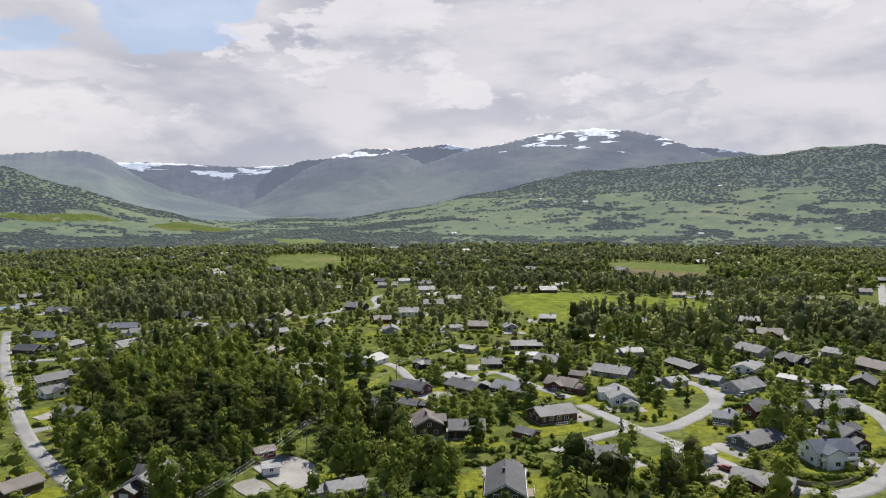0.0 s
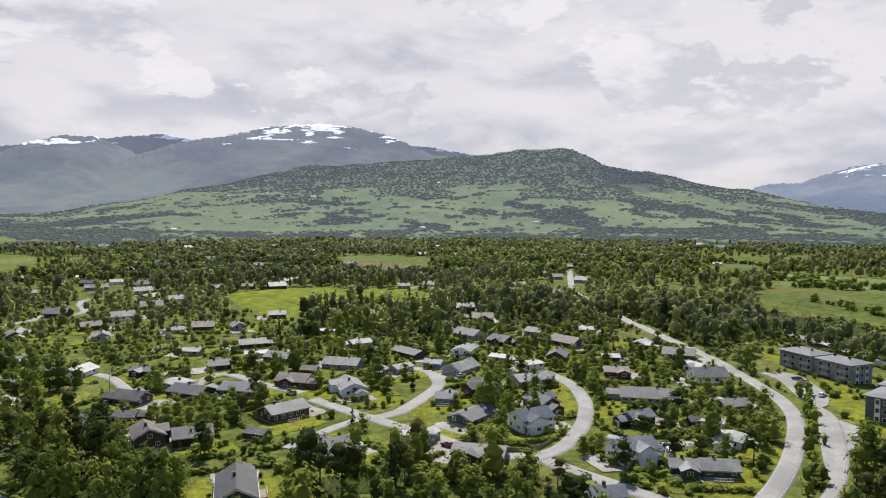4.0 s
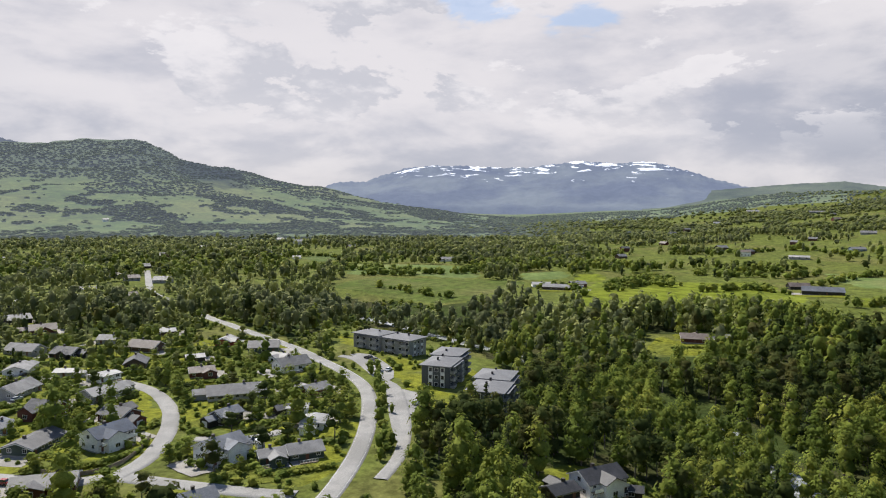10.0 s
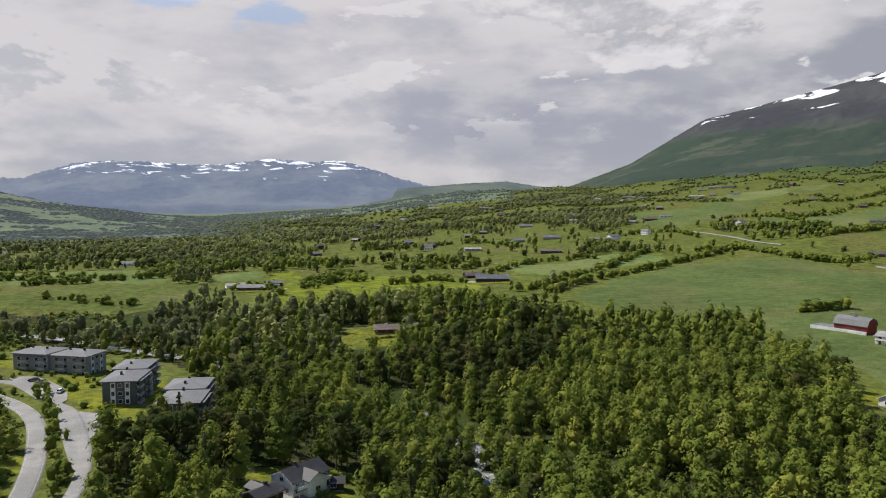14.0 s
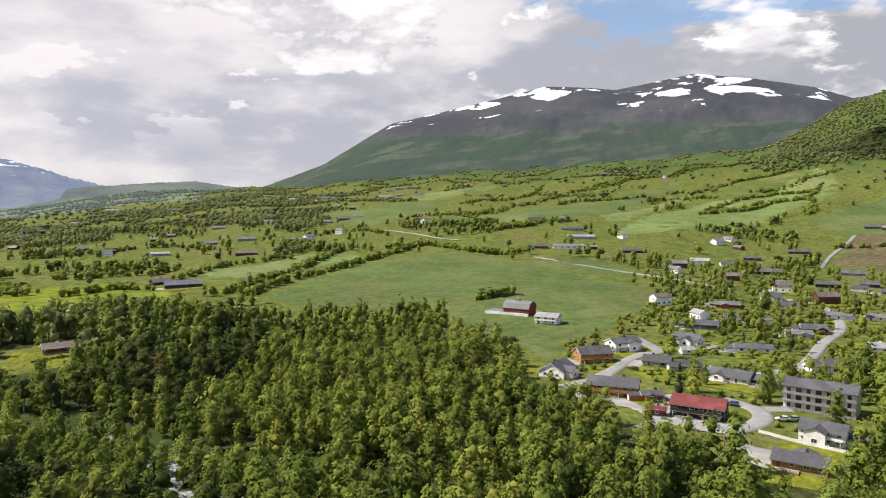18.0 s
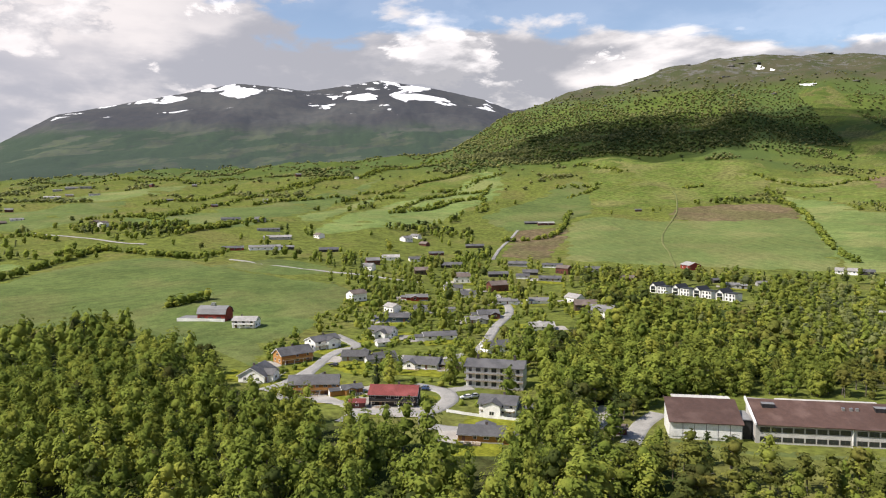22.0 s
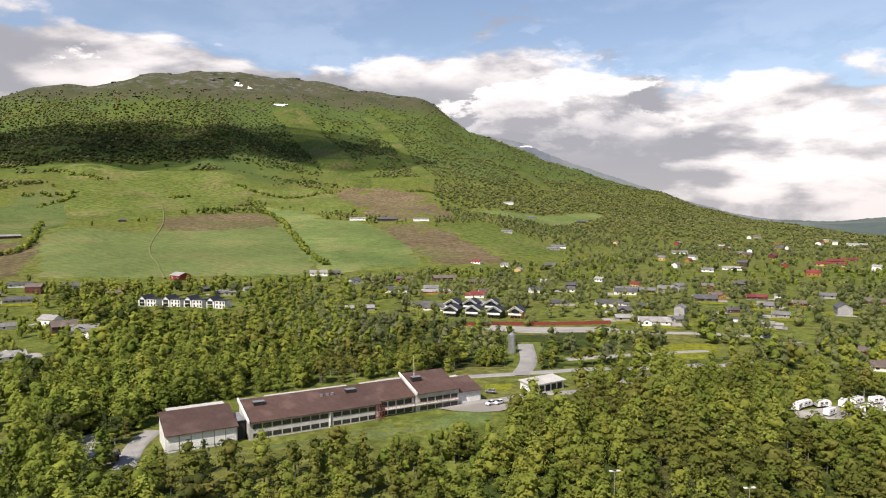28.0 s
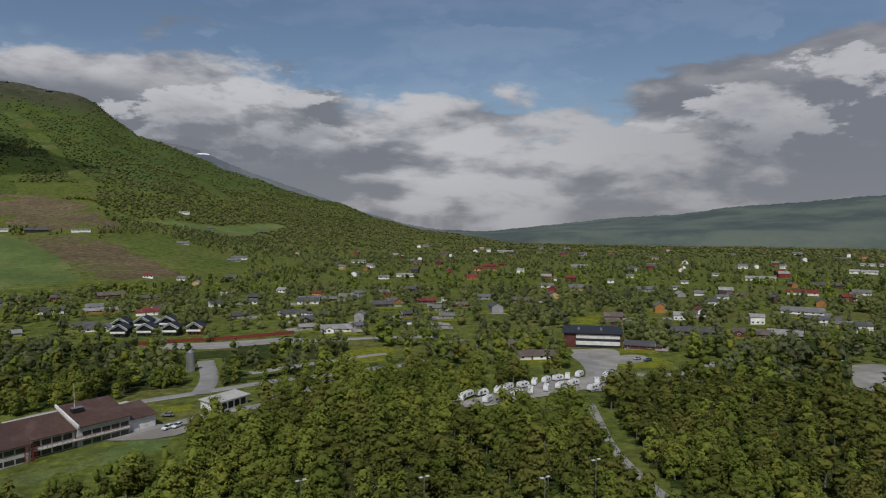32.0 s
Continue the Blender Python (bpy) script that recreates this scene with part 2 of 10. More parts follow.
def material(name, colors, scale=0.2, rough=0.9, metal=0.0, fine=None, bump=0.3, bump_size=0.05, detail=4.0, tint=0.0, island=0.0, obj=0.0, spec=0.3, mottle=0.0):
    """A material that wanders between its colours at two scales, with grain and relief. tint: how far the mesh's own 'tint' varies it."""
    m = bpy.data.materials.new(name)
    m.use_nodes = True
    n = Nodes(m.node_tree)
    bsdf = m.node_tree.nodes["Principled BSDF"]
    place = n.node("ShaderNodeTexCoord").outputs["Object"] if not obj else n.node("ShaderNodeNewGeometry").outputs["Position"]
    a, b = colors[0], colors[1]
    base = n.mix(n.ramp(n.noise(place, scale, detail), 0.36, 0.64), a, b)
    if len(colors) > 2:
        base = n.mix(n.ramp(n.noise(place, scale * 0.23, 3), 0.48, 0.66), base, colors[2])
    grain = n.noise(place, fine or scale * 9, 3, 0.6)
    hue = n.node("ShaderNodeHueSaturation")
    value = n.ramp(grain, 0.25, 0.75, 0.78, 1.2)
    if mottle:
        value = n.math("MULTIPLY", value, n.ramp(n.noise(place, scale * 3.1, 5, 0.65), 0.3, 0.7, 1 - mottle, 1 + mottle))
    if tint:
        at = n.node("ShaderNodeAttribute", attribute_name="tint").outputs["Fac"]
        value = n.math("MULTIPLY", value, n.ramp(at, 0, 1, 1 - tint, 1 + tint, False))
        n.put(hue.inputs["Hue"], n.ramp(at, 0, 1, 0.5 + 0.035 * tint, 0.5 - 0.045 * tint, False))
    if island:
        rnd = n.node("ShaderNodeNewGeometry").outputs["Random Per Island"]
        value = n.math("MULTIPLY", value, n.ramp(rnd, 0, 1, 1 - island, 1 + island, False))
    if obj:
        rnd = n.node("ShaderNodeObjectInfo").outputs["Random"]
        value = n.math("MULTIPLY", value, n.ramp(rnd, 0, 1, 1 - obj, 1 + obj, False))
    n.put(hue.inputs["Value"], value)
    n.put(hue.inputs["Color"], base)
    n.put(bsdf.inputs["Base Color"], hue.outputs[0])
    n.put(bsdf.inputs["Roughness"], n.ramp(grain, 0.2, 0.8, max(rough - 0.12, 0.03), min(rough + 0.08, 1.0)))
    bsdf.inputs["Metallic"].default_value = metal
    bsdf.inputs["Specular IOR Level"].default_value = spec
    if bump:
        bn = n.node("ShaderNodeBump")
        bn.inputs["Strength"].default_value = bump
        bn.inputs["Distance"].default_value = bump_size
        n.put(bn.inputs["Height"], grain)
        n.put(bsdf.inputs["Normal"], bn.outputs[0])
    return m


def ground_material():
    """Rough grass and undergrowth below, birch heath on the hills, grey rock and brown heath on the tops."""
    m = material("rough_grass", [(0.09, 0.108, 0.025), (0.12, 0.14, 0.031), (0.122, 0.124, 0.037)], 0.06, 0.95, fine=0.5, bump=0.8, bump_size=0.5, spec=0.03, mottle=0.35)
    n = Nodes(m.node_tree)
    bsdf = m.node_tree.nodes["Principled BSDF"]
    low = bsdf.inputs["Base Color"].links[0].from_socket
    place = n.node("ShaderNodeNewGeometry").outputs["Position"]
    sep = n.node("ShaderNodeSeparateXYZ")
    n.put(sep.inputs[0], place)
    h = n.math("ADD", sep.outputs[2], n.math("MULTIPLY", n.noise(place, 0.006, 5, 0.6), 160))
    wood = n.mix(n.ramp(n.noise(place, 0.02, 6, 0.65), 0.4, 0.6), (0.06, 0.086, 0.02), (0.09, 0.12, 0.028))
    heath = n.mix(n.ramp(n.noise(place, 0.012, 7, 0.7), 0.4, 0.6), (0.055, 0.064, 0.03), (0.078, 0.074, 0.045))
    rock = n.mix(n.ramp(n.noise(place, 0.03, 7, 0.7), 0.52, 0.6), heath, (0.12, 0.118, 0.11))
    wood = n.mix(n.ramp(n.noise(place, 0.004, 3), 0.4, 0.6), wood, (0.07, 0.10, 0.03))
    c = n.mix(n.ramp(h, 190, 250), low, wood)
    c = n.mix(n.ramp(h, 500, 580), c, heath)
    c = n.mix(n.ramp(h, 560, 650), c, rock)
    n.put(bsdf.inputs["Base Color"], c)
    return m


def mountain_material(name, low, high, haze_air, glow, snow_from, snow_to, snow_amount, size=0.004, light=1.0, flatness=5.0, rock=(0.7, 1.05)):
    """A far mountain: heath below, rock above, snow lying in streaks; haze is painted on as faint blue emission."""
    m = bpy.data.materials.new(name)
    m.use_nodes = True
    n = Nodes(m.node_tree)
    bsdf = m.node_tree.nodes["Principled BSDF"]
    place = n.node("ShaderNodeNewGeometry").outputs["Position"]
    sep = n.node("ShaderNodeSeparateXYZ")
    n.put(sep.inputs[0], place)
    x, y, z = sep.outputs
    h = n.math("ADD", z, n.math("MULTIPLY", n.math("SUBTRACT", n.noise(place, 0.004, 6, 0.6), 0.5), 160))
    base = n.mix(n.ramp(h, snow_from * rock[0], snow_from * rock[1]), low, high)
    base = n.mix(n.ramp(n.noise(place, 0.02, 7, 0.7), 0.35, 0.65), base, n.mix(0.45, base, (0.02, 0.025, 0.03)))
    broad = n.ramp(n.noise(place, 0.0026, 5, 0.6), 0.38, 0.62)
    base = n.mix(broad, n.mix(0.3, base, (0.0, 0.0, 0.0)), n.mix(0.25 * light, base, (0.2, 0.21, 0.13)))
    streak = n.noise(n.vec(n.math("MULTIPLY", x, size), n.math("MULTIPLY", y, size), n.math("MULTIPLY", z, size * flatness)), 1.0, 7, 0.55, 0.6)
    rise = n.ramp(h, snow_from, snow_to, -0.22, snow_amount, False)
    snow = n.ramp(n.math("ADD", streak, rise), 0.565, 0.585)
    n.put(bsdf.inputs["Base Color"], n.mix(snow, base, (0.82, 0.83, 0.86)))
    bsdf.inputs["Roughness"].default_value = 0.9
    bsdf.inputs["Specular IOR Level"].default_value = 0.02
    n.put(bsdf.inputs["Emission Color"], (*haze_air, 1))
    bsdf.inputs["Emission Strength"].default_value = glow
    bn = n.node("ShaderNodeBump")
    bn.inputs["Strength"].default_value = 0.6
    bn.inputs["Distance"].default_value = 12
    n.put(bn.inputs["Height"], n.noise(place, 0.02, 8, 0.65))
    n.put(bsdf.inputs["Normal"], bn.outputs[0])
    return m


# ---- ground and mountains ----


def mesh_of(name, verts, faces, mats, smooth=False, attr=None, face_mat=None):
    """A mesh from arrays: verts (n, 3), faces (m, 3 or 4)."""
    me = bpy.data.meshes.new(name)
    verts = np.asarray(verts, np.float32)
    faces = np.asarray(faces, np.int32)
    k = faces.shape[1]
    me.vertices.add(len(verts))
    me.vertices.foreach_set("co", verts.ravel())
    me.loops.add(faces.size)
    me.loops.foreach_set("vertex_index", faces.ravel())
    me.polygons.add(len(faces))
    me.polygons.foreach_set("loop_start", np.arange(len(faces), dtype=np.int32) * k)
    me.polygons.foreach_set("loop_total", np.full(len(faces), k, np.int32))
    for m in mats:
        me.materials.append(m)
    if face_mat is not None:
        me.polygons.foreach_set("material_index", np.asarray(face_mat, np.int32))
    if smooth:
        me.polygons.foreach_set("use_smooth", np.ones(len(faces), bool))
    if attr is not None:
        me.attributes.new("tint", "FLOAT", "POINT").data.foreach_set("value", np.asarray(attr, np.float32))
    me.update(calc_edges=True)
    return me


def sheet_faces(a, b, wrap=False):
    """Quads of a grid of a rows and b columns."""
    i, j = np.meshgrid(np.arange(a - (0 if wrap else 1)), np.arange(b - 1), indexing="ij")
    p = lambda u, v: ((u % a) * b + v).ravel()
    return np.stack([p(i, j), p(i + 1, j), p(i + 1, j + 1), p(i, j + 1)], 1)[:, ::-1]


GRASS = ground_material()
# blue of the distant haze, put into far materials as emission
HAZE_AIR = (0.43, 0.49, 0.645)
# pasture of the far hill, with haze painted in as emission
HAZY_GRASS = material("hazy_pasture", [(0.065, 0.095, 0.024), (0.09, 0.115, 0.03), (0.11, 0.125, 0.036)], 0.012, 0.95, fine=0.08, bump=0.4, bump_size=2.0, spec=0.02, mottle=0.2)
HAZY_GRASS.node_tree.nodes["Principled BSDF"].inputs["Emission Color"].default_value = (*HAZE_AIR, 1)
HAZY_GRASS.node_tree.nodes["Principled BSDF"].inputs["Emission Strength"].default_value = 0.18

hazy = Nodes(HAZY_GRASS.node_tree)
hazy_out = HAZY_GRASS.node_tree.nodes["Principled BSDF"].inputs["Base Color"]
hazy_pos = hazy.node("ShaderNodeNewGeometry").outputs["Position"]
hazy_sep = hazy.node("ShaderNodeSeparateXYZ")
hazy.put(hazy_sep.inputs[0], hazy_pos)
hazy_h = hazy.math("ADD", hazy_sep.outputs[2], hazy.math("MULTIPLY", hazy.noise(hazy_pos, 0.006, 4, 0.6), 90))
hazy.put(hazy_out, hazy.mix(hazy.ramp(hazy_h, 170, 235), hazy_out.links[0].from_socket, (0.06, 0.08, 0.034)))


def build_ground():
    keep = slice(0, len(B_COLS) - 1)
    v = np.stack([GX[keep], GY[keep], GZ[keep]], -1).reshape(-1, 3)
    f = sheet_faces(len(B_COLS) - 1, len(R_RINGS), wrap=True)
    mid = v[f].mean(1)
    bb, rr = to_polar(mid[:, 0], mid[:, 1])
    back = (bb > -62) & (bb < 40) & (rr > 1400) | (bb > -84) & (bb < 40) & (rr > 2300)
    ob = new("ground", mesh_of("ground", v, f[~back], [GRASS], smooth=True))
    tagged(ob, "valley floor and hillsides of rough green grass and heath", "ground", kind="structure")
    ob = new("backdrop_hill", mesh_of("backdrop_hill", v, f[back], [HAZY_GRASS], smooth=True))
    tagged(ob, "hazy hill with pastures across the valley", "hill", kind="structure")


build_ground()


def mountain(name, label, crest, far, foot, mat, ragged=0.05, foot_z=30.0, back=0.5):
    """A far mountain: its crest by bearing and rise in degrees, at a distance of far metres, sloping down to foot metres."""
    b0, b1 = crest[0][0], crest[-1][0]
    cols = np.arange(min(b0, b1), max(b0, b1), 0.12)
    order = sorted(crest)
    el = np.interp(cols, [c[0] for c in order], [c[1] for c in order])
    k = np.ones(5) / 5
    el = np.convolve(np.pad(el, 2, mode="edge"), k, "valid")
    calm = EYE + far * np.tan(np.radians(el))
    el = el + ragged * (np.sin(cols * 5.1 + far) * np.sin(cols * 2.3) + 0.6 * np.sin(cols * 13.7))
    top = EYE + far * np.tan(np.radians(el))
    s = np.concatenate([np.linspace(0, 1, 46), [1.08, 1.2, 1.4]])
    foot_z = np.minimum(foot_z, np.maximum(calm * 0.5, 0))[:, None]
    bb, ss = np.meshgrid(cols, s, indexing="ij")
    r = foot + (far - foot) * np.minimum(ss, 1) + np.maximum(ss - 1, 0) * 500
    up = np.where(ss <= 1, ss ** 1.25, 1 - (ss - 1) * back)
    z = foot_z - 60 * np.maximum(0.12 - ss, 0) / 0.12 + (np.where(ss > 0.8, top[:, None] * np.clip((ss - 0.8) * 5, 0, 1) + calm[:, None] * np.clip((1 - ss) * 5, 0, 1), calm[:, None]) - foot_z) * up
    x, y = polar(bb, r)
    fold = np.sin(np.pi * np.clip(ss, 0, 1)) * np.maximum(top[:, None] - foot_z, 0) / 500
    z = z + fold * (wave(x, y, 620, far % 7) * 16 + wave(x, y, 190, far % 5) * 5 + wave(x, y, 80, 2) * 2)
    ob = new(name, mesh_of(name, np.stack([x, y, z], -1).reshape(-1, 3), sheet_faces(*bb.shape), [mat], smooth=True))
    return tagged(ob, label, "mountain", kind="structure")


# bluish rock colours and the emission given below both stand for haze
heath_dark, heath_green, rock_haze_blue = (0.05, 0.06, 0.045), (0.05, 0.085, 0.03), (0.06, 0.07, 0.085)
far_west = mountain_material("far_heath", (0.05, 0.075, 0.04), (0.075, 0.08, 0.075), HAZE_AIR, 0.31, 300, 420, -0.05)
far_plateau = mountain_material("far_plateau", (0.06, 0.075, 0.08), (0.08, 0.09, 0.11), HAZE_AIR, 0.26, 190, 330, 0.06)
peak_rock = mountain_material("peak_rock", heath_dark, (0.06, 0.062, 0.065), HAZE_AIR, 0.27, 330, 450, 0.07)
dome_rock = mountain_material("dome_rock", heath_dark, (0.05, 0.05, 0.055), HAZE_AIR, 0.27, 330, 480, 0.05, 0.006)
north_rock = mountain_material("north_rock", rock_haze_blue, (0.07, 0.08, 0.10), (0.39, 0.47, 0.69), 0.32, 130, 320, 0.05, 0.008, flatness=6.0)
low_hill = mountain_material("low_hill", (0.05, 0.075, 0.035), (0.065, 0.08, 0.06), HAZE_AIR, 0.17, 900, 1000, 0.0)
snow_fell = mountain_material("snow_fell", (0.056, 0.07, 0.027), (0.05, 0.047, 0.044), HAZE_AIR, 0.085, 400, 640, 0.005, 0.0042, light=0.2, flatness=2.0, rock=(0.8, 1.25))
fell = Nodes(snow_fell.node_tree)
fell_in = snow_fell.node_tree.nodes["Principled BSDF"].inputs["Base Color"]
fell_at = fell.node("ShaderNodeNewGeometry").outputs["Position"]
fell_z = fell.node("ShaderNodeSeparateXYZ")
fell.put(fell_z.inputs[0], fell_at)
fell_h = fell.math("ADD", fell_z.outputs[2], fell.math("MULTIPLY", fell.math("SUBTRACT", fell.noise(fell_at, 0.003, 5, 0.6), 0.5), 260))
# birch woods in long slanting belts on its lower slopes
fell_across = fell.math("ADD", fell.math("MULTIPLY", fell_z.outputs[0], -0.34), fell.math("MULTIPLY", fell_z.outputs[1], -0.94))
fell_belt = fell.node("ShaderNodeCombineXYZ")
fell.put(fell_belt.inputs[0], fell.math("MULTIPLY", fell_across, 0.32))
fell.put(fell_belt.inputs[1], fell.math("MULTIPLY", fell.math("SUBTRACT", fell_z.outputs[2], fell.math("MULTIPLY", fell_across, 0.16)), 1.7))
fell.put(fell_belt.inputs[2], fell.math("MULTIPLY", fell_z.outputs[0], 0.12))
fell_wood = fell.math("MULTIPLY", fell.ramp(fell.noise(fell_belt.outputs[0], 0.012, 6, 0.62), 0.45, 0.49), fell.ramp(fell_h, 380, 470, 1.0, 0.0))
fell.put(fell_in, fell.mix(fell_wood, fell_in.links[0].from_socket, fell.mix(fell.noise(fell_at, 0.03, 4, 0.7), (0.012, 0.026, 0.01), (0.03, 0.048, 0.016))))


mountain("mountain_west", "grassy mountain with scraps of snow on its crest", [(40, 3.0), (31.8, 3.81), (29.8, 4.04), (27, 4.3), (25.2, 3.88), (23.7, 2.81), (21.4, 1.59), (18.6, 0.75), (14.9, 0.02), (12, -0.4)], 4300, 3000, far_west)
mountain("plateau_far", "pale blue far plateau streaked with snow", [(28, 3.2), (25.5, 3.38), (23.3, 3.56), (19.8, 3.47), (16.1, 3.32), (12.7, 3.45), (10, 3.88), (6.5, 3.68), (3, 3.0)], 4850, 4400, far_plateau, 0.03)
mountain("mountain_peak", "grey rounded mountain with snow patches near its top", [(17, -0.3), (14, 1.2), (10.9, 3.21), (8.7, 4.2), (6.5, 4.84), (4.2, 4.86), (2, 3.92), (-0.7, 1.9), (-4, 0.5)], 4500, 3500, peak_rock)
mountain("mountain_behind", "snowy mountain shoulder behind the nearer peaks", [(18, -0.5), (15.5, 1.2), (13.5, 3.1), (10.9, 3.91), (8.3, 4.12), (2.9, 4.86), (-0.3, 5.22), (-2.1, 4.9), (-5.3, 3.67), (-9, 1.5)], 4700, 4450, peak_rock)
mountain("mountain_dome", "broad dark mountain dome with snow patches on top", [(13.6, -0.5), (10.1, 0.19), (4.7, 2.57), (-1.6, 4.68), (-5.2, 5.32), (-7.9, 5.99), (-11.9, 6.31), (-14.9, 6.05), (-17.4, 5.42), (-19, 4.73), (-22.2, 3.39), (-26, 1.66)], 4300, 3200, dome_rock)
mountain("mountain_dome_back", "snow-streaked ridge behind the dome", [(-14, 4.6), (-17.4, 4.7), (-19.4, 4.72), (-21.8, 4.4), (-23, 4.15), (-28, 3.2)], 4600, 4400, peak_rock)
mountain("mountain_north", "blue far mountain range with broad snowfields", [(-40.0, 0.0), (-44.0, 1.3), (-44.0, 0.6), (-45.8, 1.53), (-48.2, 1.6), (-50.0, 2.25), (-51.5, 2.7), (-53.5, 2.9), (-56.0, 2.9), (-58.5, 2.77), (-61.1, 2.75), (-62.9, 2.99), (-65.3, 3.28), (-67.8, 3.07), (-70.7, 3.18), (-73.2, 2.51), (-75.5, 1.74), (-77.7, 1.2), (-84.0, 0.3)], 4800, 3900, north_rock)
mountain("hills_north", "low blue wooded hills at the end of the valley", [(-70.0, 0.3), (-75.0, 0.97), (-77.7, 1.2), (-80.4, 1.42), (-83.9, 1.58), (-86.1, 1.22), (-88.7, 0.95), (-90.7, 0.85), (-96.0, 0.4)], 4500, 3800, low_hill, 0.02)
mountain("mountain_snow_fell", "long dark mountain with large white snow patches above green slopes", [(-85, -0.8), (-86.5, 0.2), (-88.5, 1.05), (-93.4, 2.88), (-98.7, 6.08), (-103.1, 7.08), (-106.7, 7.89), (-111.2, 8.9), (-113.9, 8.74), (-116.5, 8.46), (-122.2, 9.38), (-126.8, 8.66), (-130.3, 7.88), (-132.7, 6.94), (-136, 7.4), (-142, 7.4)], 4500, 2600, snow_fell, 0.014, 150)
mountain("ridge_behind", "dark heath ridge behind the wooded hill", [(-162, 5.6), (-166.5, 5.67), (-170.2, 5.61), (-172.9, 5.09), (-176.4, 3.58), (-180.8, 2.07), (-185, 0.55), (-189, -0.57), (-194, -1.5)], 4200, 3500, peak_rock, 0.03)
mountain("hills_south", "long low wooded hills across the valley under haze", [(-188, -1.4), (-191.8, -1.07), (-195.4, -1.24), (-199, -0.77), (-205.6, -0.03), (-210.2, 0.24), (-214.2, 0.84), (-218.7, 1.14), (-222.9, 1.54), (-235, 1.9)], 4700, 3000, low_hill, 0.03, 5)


def cloud(x, y, z, long, wide, turn, seed):
    """A cumulus cloud overhead, whose shadow lies on the hillside."""
    rng = np.random.default_rng(seed)
    s = []
    f = []
    bm = bmesh.new()
    bmesh.ops.create_icosphere(bm, subdivisions=3, radius=1)
    v = np.array([p.co for p in bm.verts])
    t = np.array([[q.index for q in p.verts] for p in bm.faces])
    bm.free()
    for i in range(9):
        c = np.array([rng.uniform(-0.8, 0.8) * long, rng.uniform(-0.5, 0.5) * wide, rng.uniform(0, 40)])
        k = rng.uniform(0.3, 0.55)
        bump = 1 + 0.16 * np.sin(v[:, :1] * 7 + i) * np.sin(v[:, 1:2] * 6 + 2 * i) + 0.08 * np.sin(v[:, 2:] * 15 + i)
        f.append(t + 0 + sum(len(q) for q in s))
        s.append(v * bump * (k * long, k * wide * 1.3, 60) + c)
    ob = new("cloud", mesh_of("cloud", np.concatenate(s), np.concatenate(f), [CLOUD_WHITE], smooth=True))
    ob.matrix_world = pose(x, y, z, 0, 0, turn)
    tagged(ob, "white cumulus cloud drifting over the valley", "cloud", kind="structure")


CLOUD_WHITE = material("cloud_white", [(0.85, 0.85, 0.86), (0.8, 0.8, 0.82)], 0.01, 1.0, bump=0, fine=0.05)
n_cloud = Nodes(CLOUD_WHITE.node_tree)
thin = n_cloud.node("ShaderNodeMixShader")
thin.inputs[0].default_value = 0.34
n_cloud.put(thin.inputs[1], n_cloud.node("ShaderNodeBsdfTransparent").outputs[0])
n_cloud.put(thin.inputs[2], CLOUD_WHITE.node_tree.nodes["Principled BSDF"].outputs[0])
n_cloud.put(CLOUD_WHITE.node_tree.nodes["Material Output"].inputs[0], thin.outputs[0])


def shade_from(bearing, r, z, height, **shape):
    """A cloud so placed that its shadow falls on the ground there."""
    x, y = polar(bearing, r)
    d = (height - z) / math.tan(radians(SUN_EL))
    cloud(float(x) + sun_from.x / math.cos(radians(SUN_EL)) * d, float(y) + sun_from.y / math.cos(radians(SUN_EL)) * d, height, **shape)


shade_from(-146, 2080, 240, 1700, long=560, wide=300, turn=38, seed=3)
shade_from(-37, 2900, 170, 2000, long=330, wide=130, turn=60, seed=5)


def outcrops():
    """Grey rock knobs on the bare hilltop."""
    rng = np.random.default_rng(31)
    bb, rr = rng.uniform(-176, -136, 900), rng.uniform(1700, 3300, 900)
    x, y = polar(bb, rr)
    z = ground_z(x, y)
    pick = np.where(z > 395)[0][:70]
    bm = bmesh.new()
    bmesh.ops.create_icosphere(bm, subdivisions=2, radius=1)
    v = np.array([p.co for p in bm.verts])
    t = np.array([[q.index for q in p.verts] for p in bm.faces])
    bm.free()
    V, F = [], []
    for k, i in enumerate(pick):
        s = rng.uniform(3, 10)
        lump = v * rng.uniform(0.6, 1.25, (len(v), 1)) * (s * rng.uniform(0.8, 1.8), s * rng.uniform(0.8, 1.8), s * rng.uniform(0.3, 0.7))
        F.append(t + k * len(v))
        V.append(lump + (x[i], y[i], z[i]))
    if V:
        m = material("outcrop_rock", [(0.10, 0.098, 0.092), (0.15, 0.145, 0.135), (0.08, 0.085, 0.06)], 0.08, 0.9, fine=0.5)
        tagged(new("outcrop", mesh_of("outcrop", np.concatenate(V), np.concatenate(F), [m])), "grey rock knobs on the bare hilltop", "rocks", kind="stuff")


outcrops()


